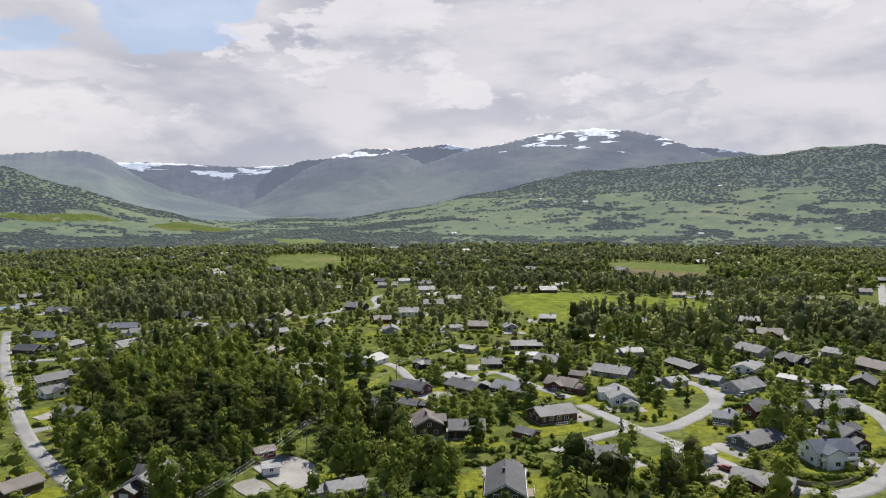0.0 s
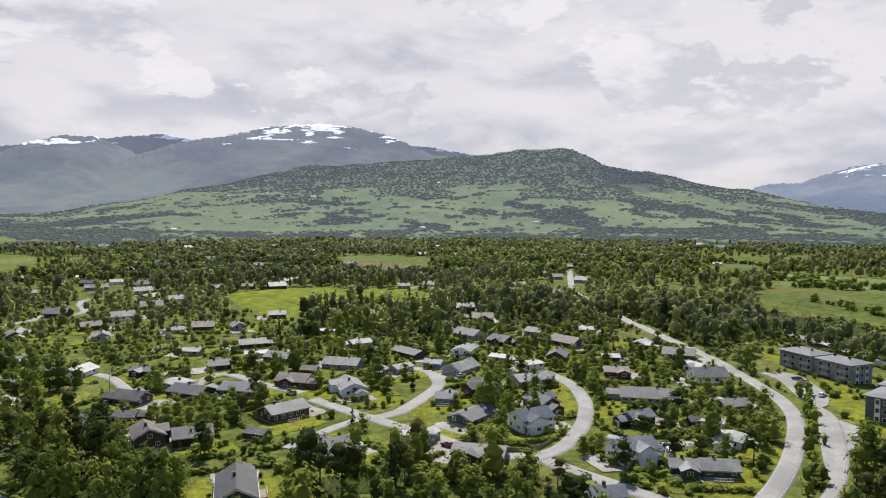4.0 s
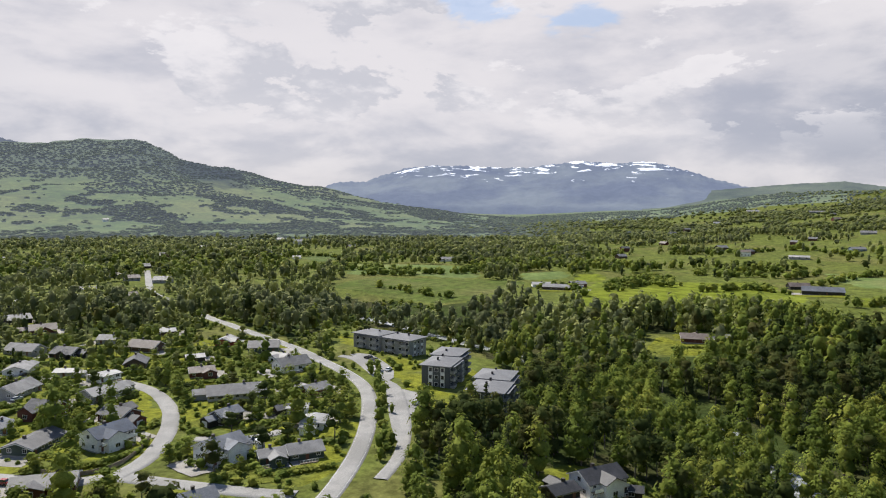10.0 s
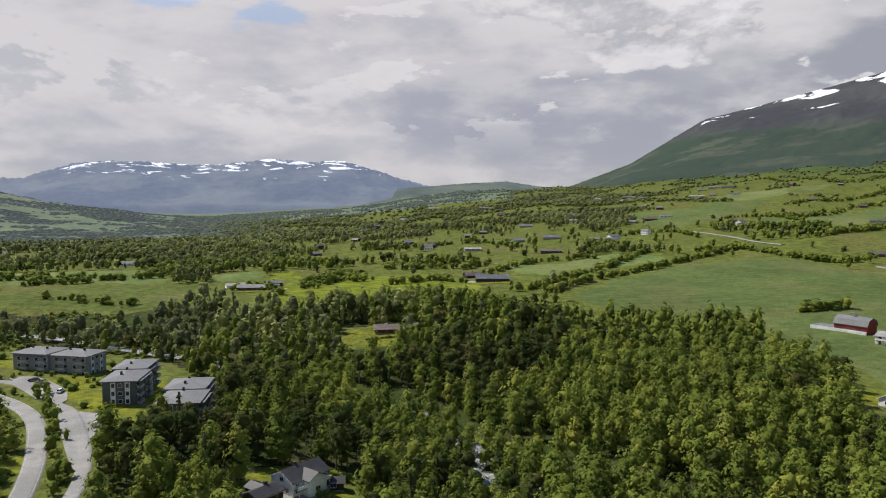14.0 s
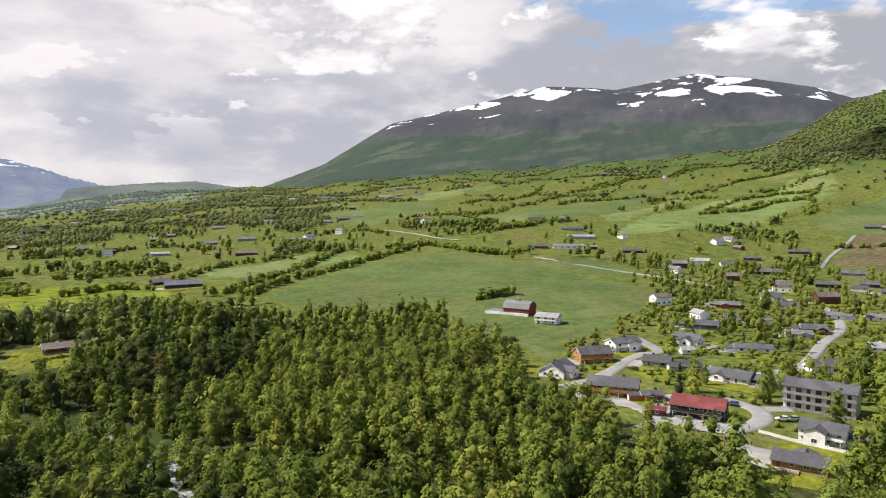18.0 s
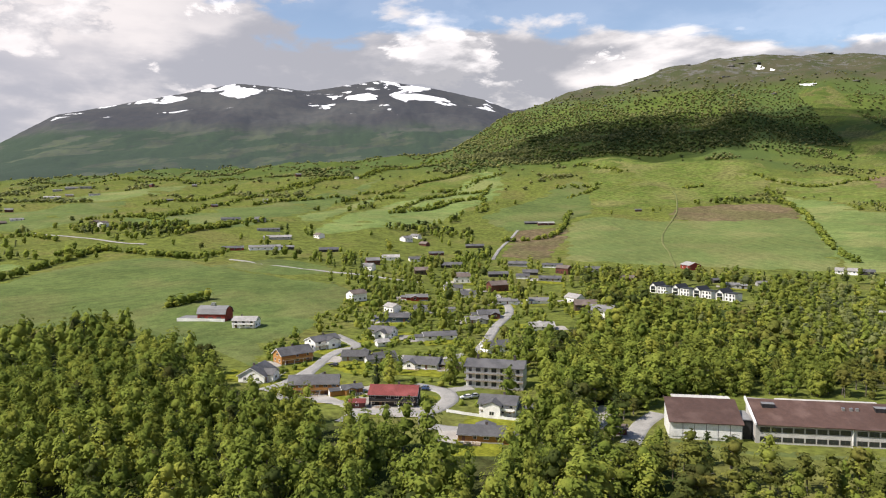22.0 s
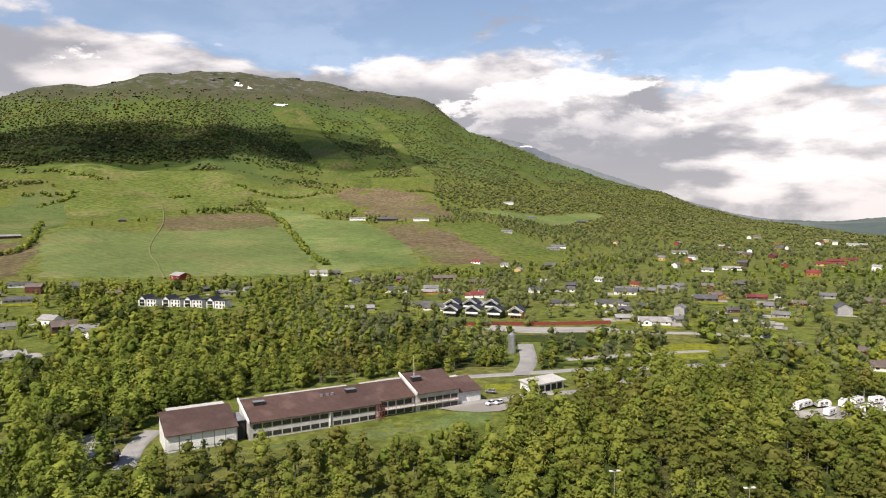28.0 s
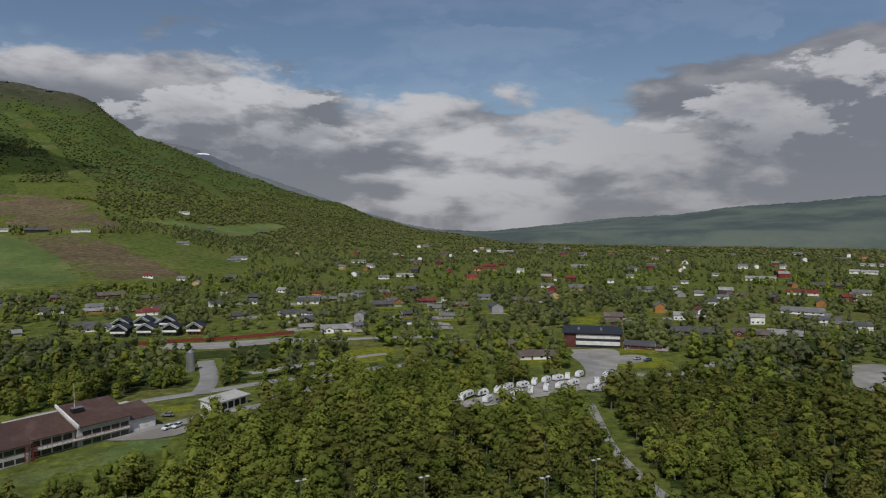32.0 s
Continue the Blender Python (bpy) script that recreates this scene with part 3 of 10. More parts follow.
def river():
    """A shallow stream in the wooded gully, white over its stones."""
    m = material("stream_water", [(0.10, 0.115, 0.11), (0.45, 0.46, 0.46), (0.30, 0.31, 0.30)], 0.35, 0.25, fine=3.0, bump=0.5, bump_size=0.1, spec=0.6)
    pts = [polar(b, r) for b, r in RIVER]
    ln = np.array(pts)
    t = np.linspace(0, len(ln) - 1, 160)
    x, y = np.interp(t, np.arange(len(ln)), ln[:, 0]), np.interp(t, np.arange(len(ln)), ln[:, 1])
    x, y = x + 5 * np.sin(t * 5), y + 5 * np.cos(t * 4)
    d = np.stack([np.gradient(x), np.gradient(y)], 1)
    d /= np.linalg.norm(d, axis=1)[:, None]
    rows = []
    for o in (-4.5, -1.5, 1.5, 4.5):
        a, c = x - d[:, 1] * o, y + d[:, 0] * o
        rows.append(np.stack([a, c, ground_z(x, y) + 0.5 - abs(o) * 0.03], 1))
    v = np.stack(rows, 1)
    tagged(new("river", mesh_of("river", v.reshape(-1, 3), sheet_faces(*v.shape[:2]), [m], smooth=True)), "shallow stream with white water in the gully", "river", kind="structure")


river()

# ---- building tools ----
FIELDS_LAID, ROADS_LAID, HOUSES_LAID, hedges = [], [], [], []


class Shape:
    """Collects boxes and faces of one part."""

    def __init__(self):
        self.v, self.f = [], []

    def box(self, x0, x1, y0, y1, z0, z1):
        k = len(self.v)
        self.v += [(x0, y0, z0), (x1, y0, z0), (x1, y1, z0), (x0, y1, z0), (x0, y0, z1), (x1, y0, z1), (x1, y1, z1), (x0, y1, z1)]
        self.f += [[k + i for i in q] for q in ((3, 2, 1, 0), (4, 5, 6, 7), (0, 1, 5, 4), (1, 2, 6, 5), (2, 3, 7, 6), (3, 0, 4, 7))]
        return self

    def face(self, *pts):
        k = len(self.v)
        self.v += list(pts)
        self.f.append(list(range(k, k + len(pts))))
        return self

    def prism(self, profile, x0, x1):
        """A profile in y, z, drawn out from x0 to x1."""
        n, k = len(profile), len(self.v)
        self.v += [(x0, y, z) for y, z in profile] + [(x1, y, z) for y, z in profile]
        self.f += [[k + i, k + (i + 1) % n, k + n + (i + 1) % n, k + n + i][::-1] for i in range(n)]
        self.f += [[k + i for i in range(n)], [k + n + i for i in range(n)][::-1]]
        return self

    def tube(self, x, y, z0, z1, r0, r1=None, n=8):
        r1 = r0 if r1 is None else r1
        k = len(self.v)
        for z, r in ((z0, r0), (z1, r1)):
            self.v += [(x + r * math.cos(2 * math.pi * i / n), y + r * math.sin(2 * math.pi * i / n), z) for i in range(n)]
        self.f += [[k + i, k + (i + 1) % n, k + n + (i + 1) % n, k + n + i] for i in range(n)]
        self.f += [[k + i for i in range(n)][::-1], [k + n + i for i in range(n)]]
        return self

    def mesh(self, name, mat):
        me = bpy.data.meshes.new(name)
        me.from_pydata(self.v, [], self.f)
        me.materials.append(mat)
        return me


def part(name, shape, mat, parent, label="", at=None):
    """One mesh under a thing or under a part. shape: a Shape or a mesh that alike parts share."""
    ob = new(name, shape.mesh(name, mat) if isinstance(shape, Shape) else shape)
    ob.parent = parent
    if at is not None:
        ob.matrix_local = at
    return tagged(ob, label) if label else ob


def thing(name, label, category, m, group="", kind=""):
    ob = new(name)
    ob.empty_display_size = 0.5
    ob.matrix_world = m
    return tagged(ob, label, category, group, kind)


def spline(pts, step):
    """A smooth line through the points, a point every step metres or so."""
    p = [np.array(q, float) for q in pts]
    p = [2 * p[0] - p[1]] + p + [2 * p[-1] - p[-2]]
    res = []
    for a, b, c, d in zip(p, p[1:], p[2:], p[3:]):
        n = max(2, int(np.linalg.norm(c - b) / step))
        for t in np.arange(n) / n:
            res.append(0.5 * (2 * b + (c - a) * t + (2 * a - 5 * b + 4 * c - d) * t * t + (3 * b - a - 3 * c + d) * t ** 3))
    res.append(p[-2])
    return np.array(res)


MEADOW = material("meadow_grass", [(0.1, 0.138, 0.044), (0.122, 0.16, 0.051), (0.147, 0.164, 0.06)], 0.05, 0.95, fine=0.8, bump=0.5, bump_size=0.2, spec=0.03, mottle=0.16, obj=0.22)
BRIGHT = material("young_grass", [(0.122, 0.148, 0.016), (0.138, 0.16, 0.02), (0.105, 0.132, 0.022)], 0.03, 0.95, fine=0.8, bump=0.5, bump_size=0.2, spec=0.03, mottle=0.35, obj=0.1)
SLOPE = material("slope_grass", [(0.112, 0.148, 0.05), (0.135, 0.164, 0.056), (0.16, 0.17, 0.066)], 0.05, 0.95, fine=0.8, bump=0.5, bump_size=0.2, spec=0.03, mottle=0.16, obj=0.22)
HAY = material("dry_grass", [(0.115, 0.135, 0.036), (0.095, 0.13, 0.028), (0.135, 0.138, 0.048)], 0.04, 0.95, fine=0.8, bump=0.5, bump_size=0.2, spec=0.03, mottle=0.35, obj=0.2)
SOIL = material("ploughed_soil", [(0.115, 0.088, 0.05), (0.138, 0.108, 0.062), (0.115, 0.105, 0.048)], 0.05, 0.95, fine=1.2, bump=0.6, bump_size=0.2, spec=0.03, mottle=0.35, obj=0.12)
SNOW = material("old_snow", [(0.8, 0.81, 0.83), (0.72, 0.73, 0.76)], 0.05, 0.8, bump=0)
LAWN = material("lawn", [(0.15, 0.16, 0.02), (0.172, 0.18, 0.022), (0.12, 0.132, 0.026)], 0.12, 0.95, fine=1.5, bump=0.5, bump_size=0.1, spec=0.03, mottle=0.35)
WORN_GRASS = material("worn_grass", [(0.125, 0.14, 0.055), (0.15, 0.155, 0.066), (0.11, 0.13, 0.048)], 0.08, 0.95, fine=1.5, bump=0.4, bump_size=0.1, spec=0.03)
GRAVEL = material("gravel", [(0.27, 0.25, 0.225), (0.34, 0.32, 0.29), (0.22, 0.205, 0.18)], 0.15, 0.9, fine=3.0, bump=0.4, bump_size=0.03)
ASPHALT = material("worn_asphalt", [(0.245, 0.238, 0.226), (0.295, 0.284, 0.266), (0.215, 0.208, 0.195)], 0.2, 0.85, fine=2.5, bump=0.2, bump_size=0.01)
WHITE_LINE = material("road_paint", [(0.6, 0.6, 0.58), (0.7, 0.7, 0.68)], 0.8, 0.7)
GROUND_KINDS = {
    "meadow": (MEADOW, "field", "green hay meadow with faint mowing marks", "field"),
    "meadow_bright": (BRIGHT, "field", "bright yellow-green meadow of young grass", "field"),
    "meadow_slope": (SLOPE, "field", "fresh green hillside meadow", "field"),
    "hay": (HAY, "field", "dry yellowish pasture with tufts of grass", "field"),
    "soil": (SOIL, "field", "bare brown ploughed soil on the hillside", "field"),
    "snow": (SNOW, "snow_patch", "last white snow patch on the hilltop", "snow"),
    "lawn": (LAWN, "lawn", "sunlit short garden lawn", "lawn"),
    "park": (ASPHALT, "parking_area", "worn grey asphalt parking area beside the flats", "parking"),
    "gravel": (GRAVEL, "yard", "pale gravel yard among the trees", "yard"),
}


def mown(m, size=0.55):
    """Faint parallel marks of mowing and ploughing, each field's own way."""
    n = Nodes(m.node_tree)
    hue = next(q for q in m.node_tree.nodes if q.type == "HUE_SAT")
    at = n.node("ShaderNodeNewGeometry").outputs["Position"]
    sep = n.node("ShaderNodeSeparateXYZ")
    n.put(sep.inputs[0], at)
    a = n.math("MULTIPLY", n.node("ShaderNodeObjectInfo").outputs["Random"], 3.14)
    run = n.math("ADD", n.math("MULTIPLY", sep.outputs[0], n.math("COSINE", a)), n.math("MULTIPLY", sep.outputs[1], n.math("SINE", a)))
    run = n.math("ADD", n.math("MULTIPLY", run, size), n.math("MULTIPLY", n.noise(at, 0.012, 3), 9.0))
    marks = n.ramp(n.math("MULTIPLY", n.math("SINE", run), n.noise(at, 0.02, 3)), -0.5, 0.5, 0.955, 1.045)
    blots = n.ramp(n.noise(at, 0.009, 4, 0.6), 0.35, 0.65, 0.9, 1.1)
    n.put(hue.inputs["Value"], n.math("MULTIPLY", hue.inputs["Value"].links[0].from_socket, n.math("MULTIPLY", marks, blots)))


for meadow_kind in (MEADOW, SLOPE, BRIGHT, HAY, SOIL):
    mown(meadow_kind)


def field(kind, pts):
    """A patch of land that lies on the ground."""
    mat, name, label, category = GROUND_KINDS[kind]
    ring = spline(pts + pts[:1], 8 if kind in ("lawn", "gravel", "park") else 14)[:-1]
    mid = ring.mean(0)
    far = math.hypot(*mid)
    FIELDS_LAID.append((kind, ring))
    bm = bmesh.new()
    vs = [bm.verts.new((x, y, 0)) for x, y in ring]
    edges = [bm.edges.new((a, b)) for a, b in zip(vs, vs[1:] + vs[:1])]
    bmesh.ops.triangle_fill(bm, edges=edges, use_beauty=True)
    step = max(far * 0.03, 6)
    for axis in (0, 1):
        lo, hi = ring[:, axis].min(), ring[:, axis].max()
        for c in np.arange(lo + step * 0.5, hi, step):
            no = [0, 0, 0]
            no[axis] = 1
            co = [0, 0, 0]
            co[axis] = c
            bmesh.ops.bisect_plane(bm, geom=bm.verts[:] + bm.edges[:] + bm.faces[:], plane_co=co, plane_no=no)
    xy = np.array([v.co[:2] for v in bm.verts])
    z = ground_z(xy[:, 0], xy[:, 1]) + {"lawn": 0.06, "gravel": 0.16, "park": 0.15}.get(kind, 0.10) + far * 0.0005
    for v, h in zip(bm.verts, z):
        v.co.z = h - (0.3 + far * 0.0006 if v.is_boundary and kind not in ("gravel", "park") else 0)
    for f in bm.faces:
        if f.normal.z < 0:
            f.normal_flip()
        f.smooth = True
    me = bpy.data.meshes.new(name)
    bm.to_mesh(me)
    bm.free()
    me.materials.append(mat)
    tagged(new(name, me), label, category, kind="structure")


def ribbon(pts, width, lift, skirt=0.0):
    line_ = spline(pts, 4)
    d = np.gradient(line_, axis=0)
    d /= np.linalg.norm(d, axis=1)[:, None] + 1e-9
    side = np.stack([-d[:, 1], d[:, 0]], 1)
    offs = [-0.5, -0.25, 0, 0.25, 0.5]
    rows = [line_ + side * width * o for o in offs]
    zs = [ground_z(q[:, 0], q[:, 1]) for q in rows]
    top = np.max(zs, 0) * 0.5 + zs[2] * 0.5 + lift
    v = [np.column_stack([q, top - 0.04 * abs(o)]) for q, o in zip(rows, offs)]
    if skirt:
        v = [np.column_stack([rows[0] - side * 0.35, top - skirt])] + v + [np.column_stack([rows[-1] + side * 0.35, top - skirt])]
    return np.stack(v, 1), line_


def road(kind, width, pts):
    far = np.hypot(*np.mean(pts, 0))
    v, line_ = ribbon(pts, width, 0.16 + far * (0.0005 if kind == "road" else 0.0011), 0.5)
    ROADS_LAID.append((width, line_))
    mat = ASPHALT if kind == "road" else WORN_GRASS
    ob = new("road" if kind == "road" else "track", mesh_of("road", v.reshape(-1, 3), sheet_faces(*v.shape[:2]), [mat], smooth=False))
    tagged(ob, "pale worn asphalt road between the gardens" if kind == "road" else "worn farm track of earth and grass", "road", kind="structure")
    if width > 5.4 and len(pts) > 12 and far < 400:
        for edge in (-0.44, 0.44):
            d = np.gradient(line_, axis=0)
            d /= np.linalg.norm(d, axis=1)[:, None]
            moved = line_ + np.stack([-d[:, 1], d[:, 0]], 1) * width * edge
            w = np.interp(np.arange(len(moved)), np.arange(len(moved)), v[:, 1 if edge < 0 else 5, 2]) + 0.03
            l, r = moved - 0.09, moved + 0.09
            vv = np.stack([np.column_stack([l, w]), np.column_stack([r, w])], 1)
            e = new("edge_line", mesh_of("edge_line", vv.reshape(-1, 3), sheet_faces(*vv.shape[:2]), [WHITE_LINE]))
            e.parent = ob

# ---- fields, roads and yards ----
field('meadow_bright', [(47, 606), (104, 637), (148, 628), (198, 582), (213, 543), (199, 502), (170, 501), (146, 548), (106, 533), (84, 476), (62, 480), (50, 559)])
field('hay', [(203, 980), (279, 1012), (347, 949), (314, 849), (264, 905), (241, 927)])
field('soil', [(203, 913), (258, 887), (302, 823), (274, 767), (230, 790)])
field('hay', [(-262, 1045), (-269, 1188), (-185, 1193), (-151, 1058), (-163, 912), (-215, 918)])
field('meadow', [(-436, 1801), (-282, 1697), (-270, 1515), (-353, 1562)])
field('hay', [(-827, 2025), (-797, 2208), (-713, 2397), (-650, 2073), (-756, 1886)])
field('hay', [(-1081, 1737), (-906, 1952), (-875, 1854), (-1028, 1651)])
field('meadow', [(635, 695), (745, 727), (720, 681), (633, 636)])
field('hay', [(454, 456), (537, 461), (566, 421), (578, 367), (590, 321), (486, 299), (440, 308), (438, 346), (437, 402)])
field('meadow', [(637, 592), (682, 500), (671, 434), (583, 377), (578, 463), (534, 503)])
field('meadow_bright', [(540, 257), (657, 269), (670, 202), (668, 145), (634, 106), (573, 82), (525, 158), (469, 205)])
field('meadow_bright', [(687, 320), (695, 290), (632, 266), (633, 295)])
field('meadow', [(666, 376), (704, 342), (651, 310), (615, 341)])
field('meadow', [(557, 13), (638, -27), (740, -110), (753, -199), (660, -226), (509, -275), (449, -252), (408, -205), (380, -100), (476, -105), (484, -31)])
field('meadow_bright', [(693, 166), (670, 123), (601, 95), (556, 113), (567, 136)])
field('meadow_bright', [(627, 58), (618, 32), (578, 38), (577, 57)])
field('meadow', [(785, 103), (762, 33), (847, -36), (779, -92), (749, -48), (700, 1), (671, 39), (728, 82)])
field('meadow', [(390, -83), (430, -136), (408, -205), (365, -172), (353, -150), (304, -121), (363, -114), (368, -90)])
field('meadow', [(1344, -69), (1468, -221), (1464, -339), (1287, -276), (1142, -171), (1154, -93)])
field('meadow_slope', [(1749, -264), (1702, -366), (1709, -541), (1573, -417), (1530, -279)])
field('meadow', [(1162, -249), (1224, -430), (1277, -614), (1425, -841), (1476, -932), (1097, -549), (956, -336)])
field('meadow_slope', [(1060, -500), (1223, -735), (1266, -800), (1129, -678), (987, -494)])
field('meadow', [(1016, -549), (1122, -721), (1142, -857), (1369, -1168), (1121, -1011), (946, -754), (858, -516), (871, -436)])
field('meadow', [(791, -169), (668, -211), (677, -300), (588, -318), (594, -252)])
field('hay', [(1271, -843), (1372, -1060), (1314, -1105), (1217, -969), (1102, -755)])
field('meadow_slope', [(539, -573), (767, -840), (655, -945), (529, -1070), (326, -741), (421, -650), (436, -630)])
field('soil', [(744, -1067), (653, -1202), (532, -1077), (658, -950)])
field('meadow', [(665, -1280), (496, -1182), (305, -834), (272, -793), (325, -749), (531, -1078)])
field('soil', [(637, -1558), (489, -1591), (299, -1341), (305, -1231), (383, -1209), (501, -1326)])
field('soil', [(389, -1150), (299, -1164), (140, -942), (163, -897), (220, -856)])
field('hay', [(315, -775), (285, -789), (245, -794), (252, -773)])
field('meadow', [(550, -1171), (394, -1149), (223, -841), (287, -795), (331, -765)])
field('meadow', [(419, -1532), (238, -1440), (41, -1739), (26, -1639), (132, -1413), (292, -1417)])
field('hay', [(290, -1171), (223, -1284), (107, -1152), (66, -1073), (144, -968), (244, -1093)])
field('soil', [(597, -529), (738, -678), (777, -734), (733, -788), (615, -646), (555, -563)])
field('hay', [(1207, -1358), (1128, -1429), (887, -1482), (810, -1486), (712, -1307), (757, -1075), (822, -955), (1007, -1142)])
field('meadow', [(916, -767), (1055, -1159), (813, -937), (782, -851), (773, -713)])
field('hay', [(1155, -2281), (1094, -2410), (914, -2161), (672, -1822), (549, -1616), (620, -1596), (883, -1943)])
field('hay', [(752, -1416), (646, -1534), (487, -1326), (517, -1231), (680, -1305)])
field('lawn', [(271, 237), (265, 203), (242, 182), (231, 186), (243, 207)])
field('lawn', [(214, 173), (233, 162), (212, 144), (203, 151), (218, 166)])
field('lawn', [(294, 290), (304, 283), (274, 237), (269, 214), (271, 203), (272, 188), (285, 185), (281, 177), (241, 160), (226, 165), (219, 174), (231, 187), (255, 197), (259, 223), (260, 244)])
field('lawn', [(125, 156), (135, 160), (159, 158), (152, 143), (135, 134), (122, 141)])
field('lawn', [(146, 223), (161, 221), (146, 194), (136, 198), (136, 211)])
field('lawn', [(81, 246), (91, 251), (97, 236), (88, 220), (80, 224)])
field('lawn', [(77, 272), (87, 266), (90, 260), (78, 246), (70, 251)])
field('lawn', [(106, 277), (120, 273), (114, 262), (102, 263)])
field('lawn', [(147, 250), (157, 252), (134, 213), (119, 197), (130, 220)])
field('lawn', [(102, 203), (116, 200), (117, 194), (105, 188), (97, 192)])
field('lawn', [(-156, 261), (-150, 272), (-141, 256), (-142, 242)])
field('lawn', [(-45, 314), (-29, 317), (-24, 296), (-40, 289)])
field('lawn', [(48, 207), (61, 210), (63, 200), (48, 194)])
field('lawn', [(2, 199), (15, 204), (15, 198), (3, 192)])
field('lawn', [(22, 210), (31, 214), (29, 204), (21, 201)])
field('lawn', [(40, 288), (59, 286), (55, 275), (41, 277)])
field('lawn', [(305, -158), (282, -167), (260, -158), (270, -145)])
field('lawn', [(182, -131), (175, -138), (165, -132), (172, -125)])
field('lawn', [(219, -152), (213, -160), (202, -148), (204, -143)])
field('lawn', [(298, -134), (303, -149), (289, -146), (279, -125), (272, -114)])
field('meadow', [(133, -187), (114, -197), (89, -218), (61, -246), (60, -241), (95, -205), (108, -195), (129, -185)])
field('lawn', [(-29, -399), (-52, -406), (-58, -382), (-47, -363), (-29, -367)])
field('lawn', [(52, -297), (39, -299), (38, -287), (49, -284)])
field('meadow', [(83, -223), (65, -232), (55, -253), (41, -252), (41, -240), (63, -225), (75, -213)])
field('lawn', [(-157, -347), (-179, -358), (-192, -343), (-190, -325), (-166, -320), (-153, -327)])
field('snow', [(1498, -2559), (1468, -2571), (1383, -2570), (1366, -2559), (1439, -2542)])
field('snow', [(1194, -2391), (1132, -2419), (1120, -2389), (1176, -2363)])
field('hay', [(890, -2481), (810, -2435), (608, -2096), (425, -1715), (448, -1691), (628, -2044)])
field('hay', [(303, -2146), (277, -2360), (169, -2063), (184, -1962)])
field('lawn', [(397, 140), (394, 120), (370, 98), (359, 110), (361, 127)])
field('lawn', [(-195, -485), (-229, -505), (-207, -456), (-188, -459)])
road('road', 5.5, [(430.7, 695.5), (337.2, 538.4), (312.9, 474.7), (305.3, 446.8), (271.6, 357.9), (260.0, 313.0), (249.0, 271.4), (234.9, 232.4), (222.3, 204.2), (204.7, 181.6), (179.5, 159.4), (154.8, 141.6), (132.6, 128.9), (122.5, 124.2)])
road('road', 3.8, [(251.1, 240.8), (250.5, 230.4), (237.9, 209.8), (227.5, 193.3), (219.7, 180.0), (197.7, 158.4), (176.2, 140.6), (158.4, 129.1), (143.1, 122.7)])
road('road', 5.5, [(158.9, 277.9), (158.4, 255.1), (150.6, 231.9), (135.6, 208.0), (115.6, 187.7), (101.5, 180.9)])
road('road', 5.5, [(67.5, 237.6), (78.5, 241.2), (95.2, 258.4), (107.6, 275.5), (110.8, 297.0), (104.8, 309.3)])
road('road', 5.5, [(53.2, 271.0), (67.5, 237.6), (79.1, 212.5), (87.0, 195.3), (93.7, 185.7), (101.5, 180.9), (107.9, 164.4), (116.3, 144.4), (122.2, 133.3)])
road('road', 4, [(132.8, 190.5), (141.1, 179.9), (147.8, 175.8), (154.8, 175.1)])
road('road', 4.6, [(-270.8, 437.4), (-217.4, 348.5), (-164.7, 268.9), (-135.2, 228.2), (-117.5, 207.4), (-100.6, 189.4), (-92.2, 181.7)])
road('road', 4.5, [(-212.8, 346.5), (-181.4, 355.9), (-142.9, 367.4)])
road('road', 4.5, [(-143.0, 233.9), (-135.5, 241.6)])
road('road', 5, [(-120.6, 479.2), (-97.9, 500.5), (-77.6, 525.7), (-51.5, 539.7), (-57.0, 624.5), (2.9, 636.3)])
road('road', 4.5, [(-40.7, 351.0), (-23.0, 338.1), (-9.3, 292.7), (1.2, 284.1), (22.3, 324.1), (41.5, 293.6), (51.0, 281.0)])
road('road', 4, [(34.3, 217.0), (47.0, 227.9), (60.3, 236.8), (67.0, 240.2)])
road('road', 5, [(1103.3, -131.1), (959.4, -182.1), (862.3, -220.6)])
road('road', 4.5, [(689.8, -255.8), (601.9, -295.2), (549.9, -320.2), (501.6, -356.2)])
road('road', 5.5, [(352.4, -189.8), (317.4, -183.8), (314.8, -173.6), (303.2, -159.0), (289.3, -146.0), (271.0, -123.2), (264.1, -109.1)])
road('road', 6.5, [(232.3, -160.3), (218.1, -164.1), (205.8, -157.7), (199.3, -142.2), (208.4, -135.4), (213.3, -126.0), (208.0, -114.1)])
road('road', 5, [(199.3, -142.2), (187.1, -135.0), (177.2, -140.9)])
road('road', 5.5, [(256.3, -177.0), (264.5, -207.3), (272.0, -228.2), (315.6, -277.2), (354.6, -323.9), (411.9, -362.0)])
road('road', 5, [(289.3, -146.0), (276.2, -134.0), (249.8, -111.9), (230.9, -123.7), (213.3, -126.0)])
road('road', 5, [(217.7, -164.7), (215.2, -176.3)])
road('road', 6, [(148.9, -205.8), (144.9, -191.4), (135.7, -173.4)])
road('road', 6, [(139, -245), (132, -249.5), (118, -260.5), (109, -267.5), (101.5, -273.5)])
road('road', 5, [(101.0, -273.1), (86.3, -287.1), (69.2, -301.8), (41.3, -315.1), (19.5, -326.8), (6.0, -333.3), (-23.1, -341.3), (-45.2, -351.7)])
road('road', 5, [(55.9, -259.5), (42.0, -268.4), (28.5, -282.4), (11.3, -290.0), (8.7, -304.0)])
road('road', 6, [(40.1, -362.7), (38.4, -331.3), (37.8, -312.3)])
road('road', 5.5, [(86.6, -434.7), (46.7, -423.4), (12.0, -428.3), (-33.9, -429.8), (-91.5, -431.8)])
